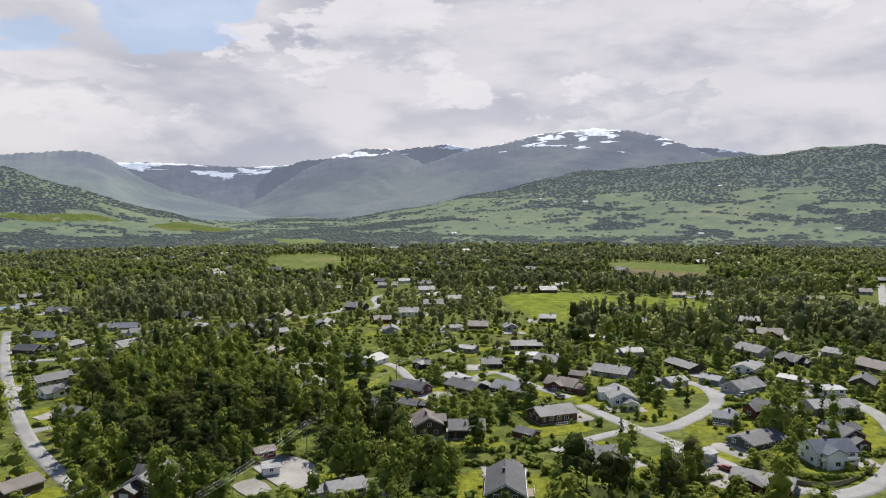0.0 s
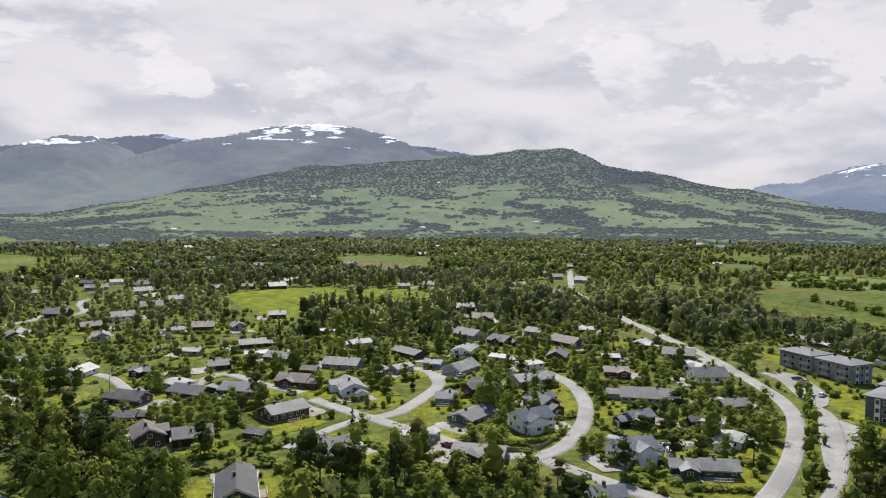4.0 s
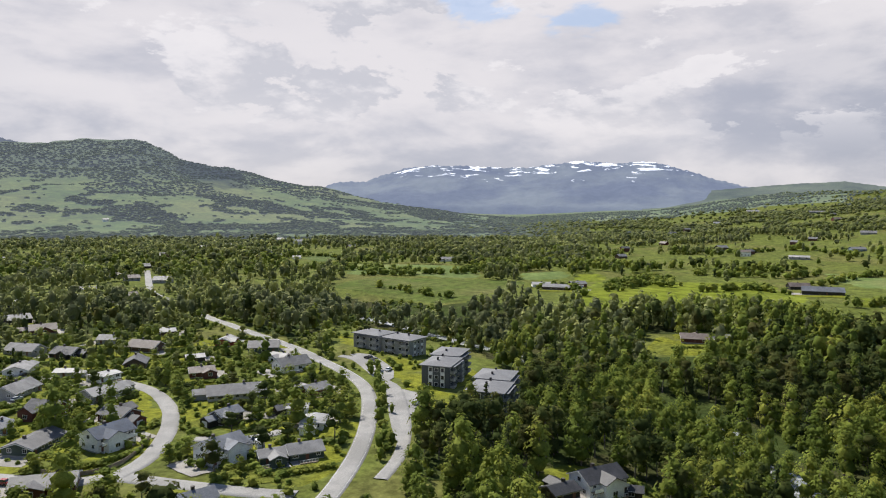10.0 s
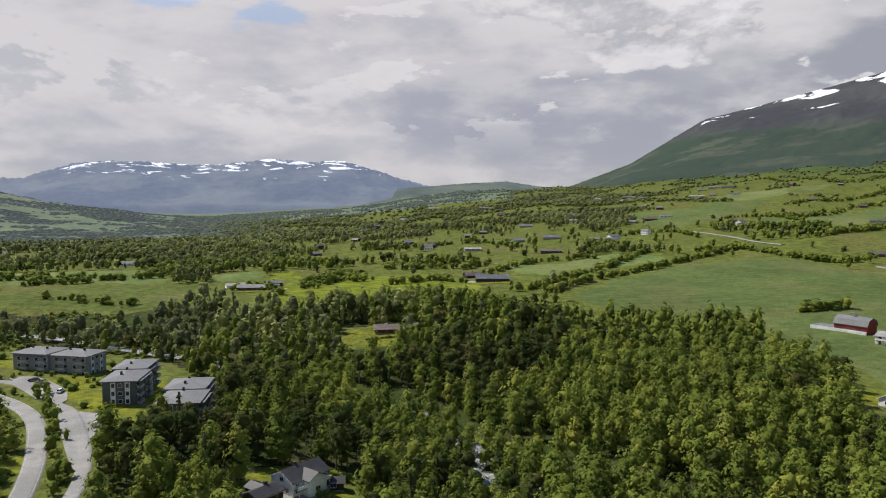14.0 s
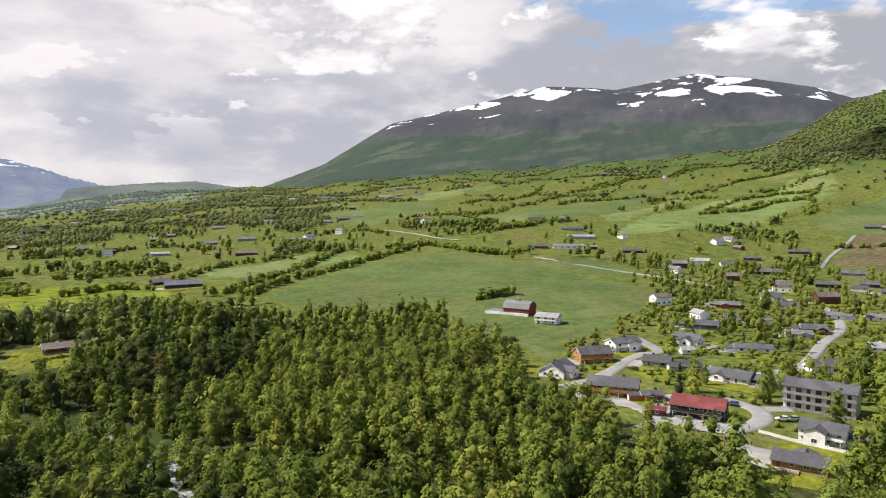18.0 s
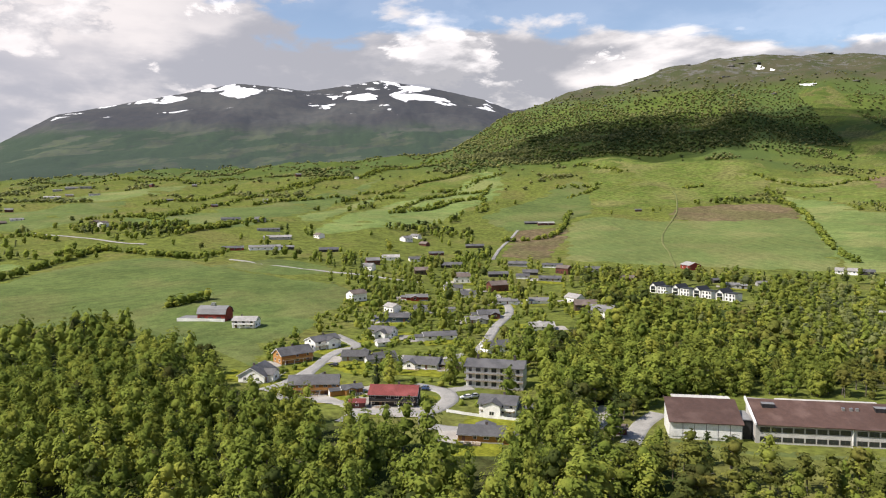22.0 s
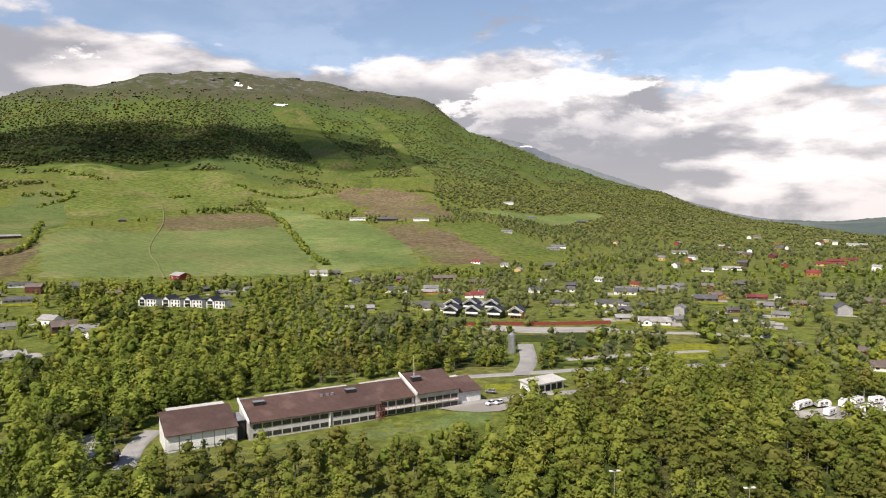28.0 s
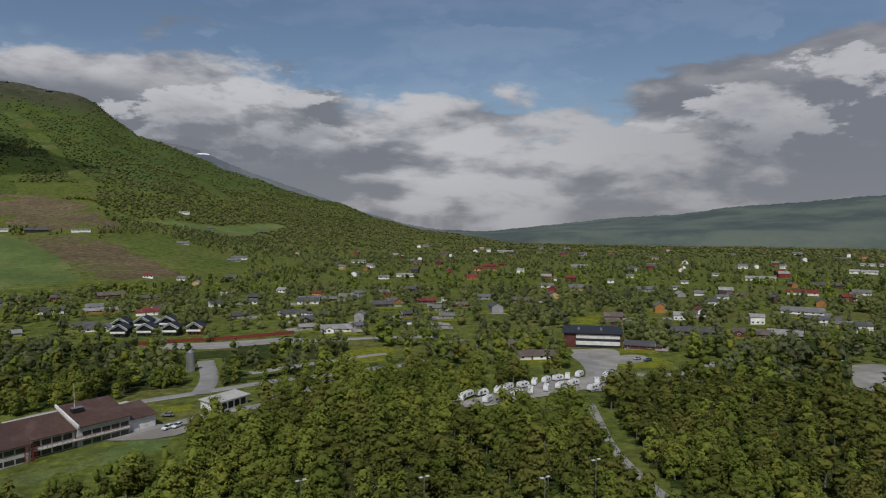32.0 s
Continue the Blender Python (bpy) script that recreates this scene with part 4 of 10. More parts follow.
road('road', 5, [(21.0, -352.7), (-5.1, -367.0), (-21.2, -372.0), (-49.3, -383.3)])
road('road', 5, [(-87.8, -414.3), (-103.5, -419.4)])
road('road', 12, [(-153.3, -365.5), (-151.5, -343.0), (-143.2, -314.9), (-126.0, -282.8)])
road('road', 5, [(-150.8, -314.0), (-179.8, -307.2), (-211.7, -324.4), (-259.3, -352.6), (-277.1, -356.2)])
road('road', 3, [(-115.9, -262.0), (-111.3, -246.0), (-103.0, -216.8), (-98.9, -194.5), (-97.4, -173.3), (-98.1, -162.7)])
road('road', 4, [(-21.7, -355.3), (-43.9, -346.4), (-66.5, -363.2)])
road('track', 1.8, [(843, -1201), (792, -1141), (693, -997), (614, -858), (552, -767), (491, -696), (430, -620)])
road('road', 3.5, [(784.5, -735.1), (670.4, -598.5), (580.1, -505.4)])
road('road', 8, [(44.7, -383.8), (38.6, -343.8), (38.9, -312.9)])
field('gravel', [(-56, 204), (-52, 214), (-42, 210), (-36, 201), (-37, 190), (-43, 187)])
field('park', [(256, 239), (262, 231), (244, 201), (226, 190), (239, 212)])
field('park', [(218, 184), (219, 167), (202, 151), (192, 153), (176, 139), (170, 139), (189, 158)])
field('gravel', [(252, -113), (251, -122), (234, -126), (227, -123), (241, -114)])
field('gravel', [(70, -265), (57, -267), (42, -268), (36, -257), (46, -251), (64, -253)])
field('gravel', [(-61, -274), (-89, -290), (-120, -307), (-132, -308), (-133, -293), (-115, -281), (-91, -274), (-69, -267)])
field('gravel', [(-163, -348), (-176, -354), (-184, -349), (-182, -339), (-167, -331), (-160, -336)])
field('gravel', [(-155, -379), (-179, -372), (-158, -326), (-137, -293), (-124, -280), (-139, -320)])
field('gravel', [(73, -443), (1, -443), (3, -425), (66, -423)])
field('gravel', [(-279, -309), (-294, -304), (-255, -262), (-247, -271)])
field('gravel', [(166, -187), (167, -198), (155, -189), (149, -171)])
field('gravel', [(222, -128), (208, -145), (196, -138), (209, -126)])
field('gravel', [(98, -290), (78, -307), (75, -302), (99, -276)])
field('gravel', [(-58, 190), (-53, 195), (-46, 187), (-51, 182)])
hedges.append((22, [(1131, -292), (1326, -503), (1506, -757), (1610, -1027), (1788, -1322)]))
hedges.append((10, [(935, -273), (985, -374), (988, -430)]))
hedges.append((26, [(1223, -734), (1157, -771)]))
hedges.append((16, [(1013, -669), (1052, -791), (1061, -889), (943, -802)]))
hedges.append((24, [(1201, -889), (1207, -981), (1276, -1149)]))
hedges.append((26, [(2119, -286), (2058, -501), (1796, -587), (1925, -838)]))
hedges.append((28, [(1030, -1084), (984, -1152)]))
hedges.append((10, [(1190, -213), (1159, -319)]))
hedges.append((20, [(1197, -1310), (1015, -1268)]))
hedges.append((14, [(1370, -355), (1405, -483), (1616, -614)]))
hedges.append((10, [(632, 716), (690, 700), (679, 606), (723, 578)]))
hedges.append((9, [(537, 539), (572, 524), (565, 465), (606, 450)]))
hedges.append((9, [(721, 481), (753, 425), (798, 372), (810, 287)]))
hedges.append((9, [(724, 187), (731, 128), (770, 99)]))
hedges.append((12, [(946, 302), (967, 226), (1011, 154), (946, 85)]))
hedges.append((10, [(473, 406), (464, 356), (459, 316)]))
hedges.append((9, [(1055, -45), (1063, -118), (970, -147)]))
hedges.append((8, [(606, 162), (634, 137), (613, 103)]))
hedges.append((7, [(87, -195), (65, -210), (42, -225)]))
hedges.append((7, [(83, -186), (61, -200), (40, -213)]))
hedges.append((7, [(77, -179), (52, -191), (35, -203)]))
hedges.append((6, [(571, 30), (637, -8), (699, -56), (781, -117), (866, -171)]))
hedges.append((5, [(866, -171), (723, -228), (750, -277)]))
hedges.append((4, [(488, -137), (496, -165)]))
hedges.append((5, [(838, -125), (857, -184)]))
hedges.append((6, [(909, -271), (967, -357)]))
hedges.append((8, [(1048, -685), (1118, -840), (1118, -955)]))
hedges.append((8, [(1255, -509), (1264, -609), (1262, -694)]))
hedges.append((6, [(1504, -667), (1546, -849), (1622, -1041), (1585, -1206)]))
hedges.append((8, [(713, -1311), (542, -1110), (388, -860), (323, -769)]))
hedges.append((6, [(939, -307), (987, -367), (1015, -425)]))
hedges.append((6, [(1197, -281), (1099, -307)]))
hedges.append((6, [(492, -138), (496, -167)]))
hedges.append((8, [(1278, -745), (1348, -994), (1464, -1229)]))
hedges.append((6, [(1006, -649), (1022, -753), (1074, -901), (1165, -1009)]))
hedges.append((6, [(714, -638), (695, -716), (826, -893)]))
hedges.append((6, [(694, 94), (767, 57), (803, -12)]))
hedges.append((6, [(748, 392), (783, 306)]))
hedges.append((7, [(500, 615), (545, 594), (596, 573)]))
hedges.append((7, [(537, 486), (598, 475)]))
hedges.append((16, [(567, 232), (622, 222), (641, 195)]))
hedges.append((12, [(612, 244), (681, 238), (691, 213)]))
hedges.append((6, [(596, 443), (656, 411), (700, 379)]))
hedges.append((5, [(242, 210), (209, 180), (185, 157), (162, 137), (151, 131)]))
hedges.append((20, [(571, 236), (607, 226), (631, 196)]))
hedges.append((18, [(608, 243), (657, 233), (683, 215)]))
hedges.append((10, [(561, 563), (595, 545), (609, 466)]))
hedges.append((8, [(603, 429), (632, 395)]))
hedges.append((8, [(570, 50), (624, 22), (704, -11), (851, -72)]))
hedges.append((8, [(738, 210), (783, 170), (786, 119)]))
hedges.append((8, [(550, 288), (569, 276), (531, 238)]))
hedges.append((10, [(788, -1400), (678, -1391), (612, -1546)]))
hedges.append((8, [(448, -1543), (337, -1514)]))
hedges.append((8, [(848, -1244), (824, -1284)]))
hedges.append((8, [(949, -1011), (968, -1126)]))

# ---- houses ----


def cladding(name, color, board=0.16, rough=0.7, vertical=True):
    """Painted boards with joints, faded and stained."""
    m = material(name, [color, tuple(c * 0.86 for c in color), tuple(min(c * 1.12 + 0.01, 0.9) for c in color)], 0.5, rough, fine=6, bump=0.15, bump_size=0.01, obj=0.07)
    n = Nodes(m.node_tree)
    bsdf = m.node_tree.nodes["Principled BSDF"]
    pos = n.node("ShaderNodeTexCoord").outputs["Object"]
    sep = n.node("ShaderNodeSeparateXYZ")
    n.put(sep.inputs[0], pos)
    run = n.math("ADD", sep.outputs[0], sep.outputs[1]) if vertical else sep.outputs[2]
    saw = n.math("FRACT", n.math("DIVIDE", run, board))
    joint = n.ramp(saw, 0.0, 0.12)
    bn = n.node("ShaderNodeBump")
    bn.inputs["Strength"].default_value = 0.6
    bn.inputs["Distance"].default_value = 0.02
    n.put(bn.inputs["Height"], joint)
    n.put(bsdf.inputs["Normal"], bn.outputs[0])
    return m


def roofing(name, color, rough=0.6):
    """Roof tiles in courses, weathered, with lichen."""
    m = material(name, [color, tuple(c * 0.8 for c in color), tuple(c * 1.15 + 0.012 for c in color)], 0.7, rough, fine=5, bump=0.2, bump_size=0.01, obj=0.12, spec=0.4)
    n = Nodes(m.node_tree)
    bsdf = m.node_tree.nodes["Principled BSDF"]
    sep = n.node("ShaderNodeSeparateXYZ")
    n.put(sep.inputs[0], n.node("ShaderNodeTexCoord").outputs["Object"])
    course = n.math("FRACT", n.math("DIVIDE", sep.outputs[2], 0.16))
    roll = n.math("SINE", n.math("MULTIPLY", sep.outputs[0], 21.0))
    bn = n.node("ShaderNodeBump")
    bn.inputs["Strength"].default_value = 0.5
    bn.inputs["Distance"].default_value = 0.05
    n.put(bn.inputs["Height"], n.math("ADD", course, n.math("MULTIPLY", roll, 0.35)))
    n.put(bsdf.inputs["Normal"], bn.outputs[0])
    return m


WALLS = {k: cladding("boards_" + k, c) for k, c in dict(
    brown=(0.075, 0.05, 0.035), dark=(0.03, 0.027, 0.026), white=(0.80, 0.79, 0.765), grey=(0.30, 0.30, 0.29), red=(0.23, 0.035, 0.025), redbrown=(0.105, 0.035, 0.026),
    yellow=(0.50, 0.37, 0.15), ochre=(0.36, 0.175, 0.05), green=(0.055, 0.075, 0.06), blue=(0.19, 0.24, 0.29), navyhouse=(0.05, 0.075, 0.12)).items()}
ROOFS = {k: roofing("tiles_" + k, c) for k, c in dict(
    grey=(0.165, 0.161, 0.158), dark=(0.085, 0.083, 0.085), brown=(0.135, 0.105, 0.088), redroof=(0.17, 0.032, 0.028), slate=(0.13, 0.14, 0.16), navy=(0.045, 0.06, 0.09),
    black=(0.035, 0.035, 0.038), lightroof=(0.30, 0.288, 0.275), whiteroof=(0.27, 0.266, 0.26), blueroof=(0.16, 0.2, 0.27)).items()}
TRIM = cladding("white_trim", (0.74, 0.74, 0.72), 0.4, 0.55)
DARK_TRIM = cladding("dark_trim", (0.06, 0.05, 0.045), 0.4, 0.6)
PLINTH = material("plinth_concrete", [(0.30, 0.295, 0.28), (0.36, 0.35, 0.335)], 0.8, 0.9, obj=0.1)
BRICK = material("chimney_brick", [(0.09, 0.075, 0.07), (0.14, 0.10, 0.085)], 2.0, 0.9)
METAL = material("sheet_metal", [(0.45, 0.46, 0.47), (0.52, 0.53, 0.54)], 0.6, 0.4, 0.8)
DECK = material("deck_boards", [(0.22, 0.17, 0.12), (0.30, 0.24, 0.17)], 0.8, 0.8)
DOOR_PAINT = cladding("door_paint", (0.16, 0.07, 0.045), 0.3, 0.5)
GLASS = material("window_glass", [(0.02, 0.024, 0.03), (0.035, 0.04, 0.045)], 0.3, 0.12, bump=0, spec=0.8)
WALL_WORDS = dict(brown="dark brown timber", dark="black-stained timber", white="white timber", grey="grey timber", red="red timber", redbrown="reddish-brown timber", yellow="yellow timber",
                  ochre="honey-coloured log", green="dark green timber", blue="blue-grey timber", navyhouse="navy-blue timber")
ROOF_WORDS = dict(grey="grey tiled", dark="dark tiled", brown="brown tiled", redroof="red tiled", slate="slate-blue tiled", navy="navy tiled", black="black tiled", lightroof="pale grey",
                  whiteroof="white flat-pitched", blueroof="blue sheet")
WINDOW_MESHES = {}


def window_meshes(w, h, trim):
    """Frame and pane that alike windows share."""
    key = (w, h, trim.name)
    if key not in WINDOW_MESHES:
        s, t = Shape(), 0.11
        for x0, x1, z0, z1 in ((-w / 2 - t, w / 2 + t, -t, 0), (-w / 2 - t, w / 2 + t, h, h + t), (-w / 2 - t, -w / 2, 0, h), (w / 2, w / 2 + t, 0, h), (-0.03, 0.03, 0, h)):
            s.box(x0, x1, -0.06, 0.03, z0, z1)
        WINDOW_MESHES[key] = (s.mesh("window_frame", trim), Shape().box(-w / 2, w / 2, -0.015, 0.02, 0, h).mesh("pane", GLASS))
    return WINDOW_MESHES[key]


def whole_window(w, h, trim):
    """Frame and pane in one, for houses far off."""
    key = (w, h, trim.name, "whole")
    if key not in WINDOW_MESHES:
        s = Shape().box(-w / 2 - 0.12, w / 2 + 0.12, -0.05, 0.02, -0.12, h + 0.12).box(-w / 2, w / 2, -0.075, 0.0, 0, h)
        me = s.mesh("window", trim)
        me.materials.append(GLASS)
        me.polygons.foreach_set("material_index", [0] * 6 + [1] * 6)
        WINDOW_MESHES[key] = me
    return WINDOW_MESHES[key]


def add_window(parent, x, y, z, turn, w, h, trim, far=False):
    """A window in a wall; turn: the way it faces, degrees from -y."""
    if far:
        return part("window", whole_window(w, h, trim), None, parent, at=pose(x, y, z, 0, 0, turn))
    fr, pane = window_meshes(w, h, trim)
    ob = part("window", fr, None, parent, at=pose(x, y, z, 0, 0, turn))
    part("pane", pane, None, ob)
    return ob


def gable_roof(L, W, eave, rise, over, thick, end):
    """Two slopes with overhang; the roof's underside is open to the eaves."""
    half = W / 2 + over
    k = rise / (W / 2)
    low = eave - over * k
    prof = [(-half, low), (0, eave + rise), (half, low), (half, low + thick), (0, eave + rise + thick * 1.15), (-half, low + thick)]
    return Shape().prism(prof, -L / 2 - end, L / 2 + end)


def house(x, y, heading, L, W, storeys, wall, roof, rank):
    """A timber dwelling house: plinth, boarded walls, tiled gable roof, chimney, windows, doors; rank 0 is the fullest."""
    rnd = random.Random(int(x * 13 + y * 7))
    big = (1.03, 1.08) if y > 0 else (0.97, 1.0)
    L, W = max(L, W) * big[0], min(L, W) * big[1]
    z = float(ground_z(x, y))
    if rank == 3:
        FAR_HOUSES.append((x, y, z, radians(heading), L, W, storeys, wall, roof))
        HOUSES_LAID.append((x, y, L, W, radians(heading)))
        return None
    HOUSES_LAID.append((x, y, L, W, radians(heading)))
    shed = L < 7.0
    eave = 2.3 if shed else {1.0: 2.55, 1.5: 3.3, 2.0: 4.5}[storeys]
    flat = roof == "whiteroof"
    rise = 0.5 if flat else W / 2 * math.tan(radians(rnd.choice((18, 22, 25, 28)) if storeys == 1 else rnd.choice((22, 26, 30))))
    kind = "shed" if shed else "barn" if wall == "red" and storeys == 2 else "house"
    label = f"{'small ' if shed else 'low ' if storeys == 1 else 'two-storey ' if storeys == 2 else ''}{WALL_WORDS[wall]} {kind} with a {ROOF_WORDS[roof]} roof"
    ob = thing(kind, label, kind, pose(x, y, z, 0, 0, heading), group="houses of the valley")
    light_trim = wall in ("white", "redbrown", "red", "green", "grey", "blue", "ochre", "navyhouse") or rnd.random() < 0.4
    trim = TRIM if light_trim and wall != "grey" or rnd.random() < 0.3 else DARK_TRIM
    base = 0.45
    if rank < 2:
        part("plinth", Shape().box(-L / 2 + 0.05, L / 2 - 0.05, -W / 2 + 0.05, W / 2 - 0.05, -1.6, base), PLINTH, ob)
    low_ = base if rank < 2 else -1.5
    w = Shape().prism([(-W / 2, low_), (-W / 2, eave), (0, eave + rise), (W / 2, eave), (W / 2, low_)], -L / 2, L / 2)
    part("wall", w, WALLS[wall], ob)
    over = 0.35 if shed else 0.6
    part("roof", gable_roof(L, W, eave + 0.03, rise, over, 0.2, 0.45), ROOFS[roof], ob)
    half, k = W / 2 + over, rise / (W / 2)
    if rank < 2:
        for s in (-1, 1):
            xe = s * (L / 2 + 0.47)
            f = Shape()
            for sy in (-1, 1):
                a, b = (sy * half, eave - over * k + 0.06), (0, eave + rise + 0.06)
                f.prism([a, b, (b[0], b[1] - 0.26), (a[0], a[1] - 0.26)], xe - 0.03, xe + 0.03)
            part("bargeboard", f, trim, ob)
    if rank < 2 and not shed and not flat and rnd.random() < (0.7 if rank == 0 else 0.5):
        # a cross wing with its own gable
        side, ww, out = rnd.choice((-1, 1)), min(W * 0.72, 6.0), rnd.uniform(1.6, 3.4)
        wx = rnd.uniform(-0.28, 0.28) * L
        wr = ww / 2 * k
        turn = -90 if side < 0 else 90
        wing = part("wing", Shape().prism([(-ww / 2, base - 1.8), (-ww / 2, eave - 0.02), (0, eave + wr - 0.02), (ww / 2, eave - 0.02), (ww / 2, base - 1.8)], 0.2, W / 2 + out), WALLS[wall], ob, at=pose(wx, 0, 0, 0, 0, turn))
        reach = W / 2 + out + 0.4
        lowr, hw = eave - 0.4 * k + 0.05, ww / 2 + 0.4
        part("wing_roof", Shape().prism([(-hw, lowr), (0, eave + wr + 0.05), (hw, lowr), (hw, lowr + 0.2), (0, eave + wr + 0.28), (-hw, lowr + 0.2)], 0.1, reach), ROOFS[roof], wing)
        add_window(wing, W / 2 + out, 0, base + 0.85, 90, 1.5, 1.15, trim, rank > 0)
    if storeys == 2 and rank < 2 and wall in ("ochre", "dark", "white"):
        bal = part("balcony", Shape().box(-L / 2 + 0.4, L / 2 - 0.4, -W / 2 - 1.6, -W / 2 - 0.01, 2.25, 2.43), DECK, ob)
        r = Shape().box(-L / 2 + 0.4, L / 2 - 0.4, -W / 2 - 1.62, -W / 2 - 1.54, 2.5, 3.35)
        part("railing", r, WALLS[wall], bal)
        for q in (-0.46, -0.15, 0.15, 0.46):
            part("post", Shape().box(q * (L - 1) - 0.08, q * (L - 1) + 0.08, -W / 2 - 1.6, -W / 2 - 1.44, -0.6, 2.25), trim, bal)
    win_z = base + 0.85
    n_front = max(1, int(L / (2.9, 4.6, 5.8, 7.0)[rank]))
    floors = [win_z] + ([win_z + 1.95] if storeys == 2 else [])
    for fz in floors:
        for side in (-1, 1) if rank < 2 else (-1,):
            door_at = rnd.randrange(n_front) if fz == floors[0] and not shed else -1
            for i in range(n_front):
                xx = -L / 2 + L * (i + 0.5) / n_front
                if i == door_at and rank < 2:
                    d = part("door", Shape().box(-0.48, 0.48, -0.07, 0.03, 0, 2.05), DOOR_PAINT, ob, at=pose(xx, side * W / 2, base, 0, 0, 0 if side < 0 else 180))
                    if rank == 0:
                        part("step", Shape().box(-0.8, 0.8, -1.2, -0.07, -0.6, -0.02), PLINTH, d)
                elif rnd.random() < 0.85:
                    add_window(ob, xx, side * W / 2, fz, 0 if side < 0 else 180, 1.5 if rnd.random() < 0.6 else 1.0, 1.15, trim, rank > 0)
    if rank < 2 and not shed:
        for side in (-1, 1):
            for yy in (-W / 4, W / 4) if W > 6 else (0,):
                add_window(ob, side * L / 2, yy, win_z, 90 * side, 1.2, 1.15, trim, rank > 0)
            if storeys > 1:
                add_window(ob, side * L / 2, 0, eave - 0.6, 90 * side, 1.3, 1.1, trim, rank > 0)
    if not shed and rank < 3:
        cx = rnd.uniform(-0.25, 0.25) * L
        ch = part("chimney", Shape().box(-0.38, 0.38, -0.38, 0.38, -1.2, 0.95), BRICK if rnd.random() < 0.7 else DARK_TRIM, ob, at=pose(cx, 0.5, eave + rise))
        part("cowl", Shape().box(-0.44, 0.44, -0.44, 0.44, 0.95, 1.05), DARK_TRIM, ch)
        if rank < 2 and rnd.random() < 0.4:
            # a lower garage built on at one end
            e, gw, gl = rnd.choice((-1, 1)), min(W * 0.7, 5.6), rnd.uniform(3.6, 5.5)
            gy, gr = rnd.choice((-1, 1)) * (W - gw) * 0.45, gw / 2 * min(k, 0.5)
            x0, x1 = (L / 2 - 0.1, L / 2 + gl) if e > 0 else (-L / 2 - gl, -L / 2 + 0.1)
            gar = part("garage", Shape().prism([(-gw / 2, -1.5), (-gw / 2, 2.25), (0, 2.25 + gr), (gw / 2, 2.25), (gw / 2, -1.5)], x0, x1), WALLS[wall], ob, at=pose(0, gy, 0))
            part("garage_roof", Shape().prism([(-gw / 2 - 0.35, 2.1), (0, 2.3 + gr), (gw / 2 + 0.35, 2.1), (gw / 2 + 0.35, 2.28), (0, 2.5 + gr), (-gw / 2 - 0.35, 2.28)], x0 - (0.3 if e < 0 else 0), x1 + (0.3 if e > 0 else 0)), ROOFS[roof], gar)
            part("garage_door", Shape().box(-1.25, 1.25, -0.05, 0.03, 0.05, 2.1), TRIM, gar, at=pose(e * (L / 2 + gl), 0, 0, 0, 0, 90 * e))
        if rank == 0:
            s = rnd.choice((-1, 1))
            dk = part("terrace", Shape().box(-2.6, 2.6, 0, 2.8, -0.8, 0.1), DECK, ob, at=pose(rnd.uniform(-0.2, 0.2) * L, s * W / 2, 0.35, 0, 0, 0 if s > 0 else 180))
            r = Shape().box(-2.6, 2.6, 2.72, 2.8, 0.9, 0.98)
            for q in range(7):
                r.box(-2.6 + q * 0.86, -2.52 + q * 0.86, 2.73, 2.79, 0.1, 0.9)
            part("railing", r, trim, dk)
            part("gutter", Shape().box(-L / 2 - 0.4, L / 2 + 0.4, -half - 0.1, -half, eave - over * k, eave - over * k + 0.1), METAL, ob)
            part("gutter", Shape().box(-L / 2 - 0.4, L / 2 + 0.4, half, half + 0.1, eave - over * k, eave - over * k + 0.1), METAL, ob)
    return ob


FAR_HOUSES = []


def far_houses():
    """The scattered houses of the far town, joined: walls, gable roofs, dark windows."""
    mats, V, F, M = [], [], [], []

    def add(shape, mat, m):
        if mat not in mats:
            mats.append(mat)
        k = len(V)
        V.extend([m @ Vector(q) for q in shape.v])
        for f in shape.f:
            F.append([k + i for i in f])
            M.append(mats.index(mat))

    for x, y, z, a, L, W, st, wall, roof in FAR_HOUSES:
        m = Matrix.Translation((x, y, z)) @ Matrix.Rotation(a, 4, "Z")
        eave = {1: 2.85, 1.5: 4.1, 2: 5.6}[st]
        rise = W / 2 * 0.55
        add(Shape().prism([(-W / 2, -1.5), (-W / 2, eave), (0, eave + rise), (W / 2, eave), (W / 2, -1.5)], -L / 2, L / 2), WALLS[wall], m)
        add(gable_roof(L, W, eave + 0.03, rise, 0.5, 0.2, 0.4), ROOFS[roof], m)
        for s in (-1, 1):
            for i in range(3):
                xx = (i - 1) * L / 3
                add(Shape().box(xx - 0.7, xx + 0.7, s * W / 2 - 0.05, s * W / 2 + 0.05, 1.2, 2.4), GLASS, m)
        add(Shape().box(L * 0.15, L * 0.15 + 0.7, -0.3, 0.4, eave + rise - 0.6, eave + rise + 0.8), BRICK, m)
    me = bpy.data.meshes.new("far_houses")
    me.from_pydata(V, [], F)
    for q in mats:
        me.materials.append(q)
    me.polygons.foreach_set("material_index", M)
    tagged(new("far_houses", me), "small far houses scattered among the town's trees", "houses", kind="stuff")


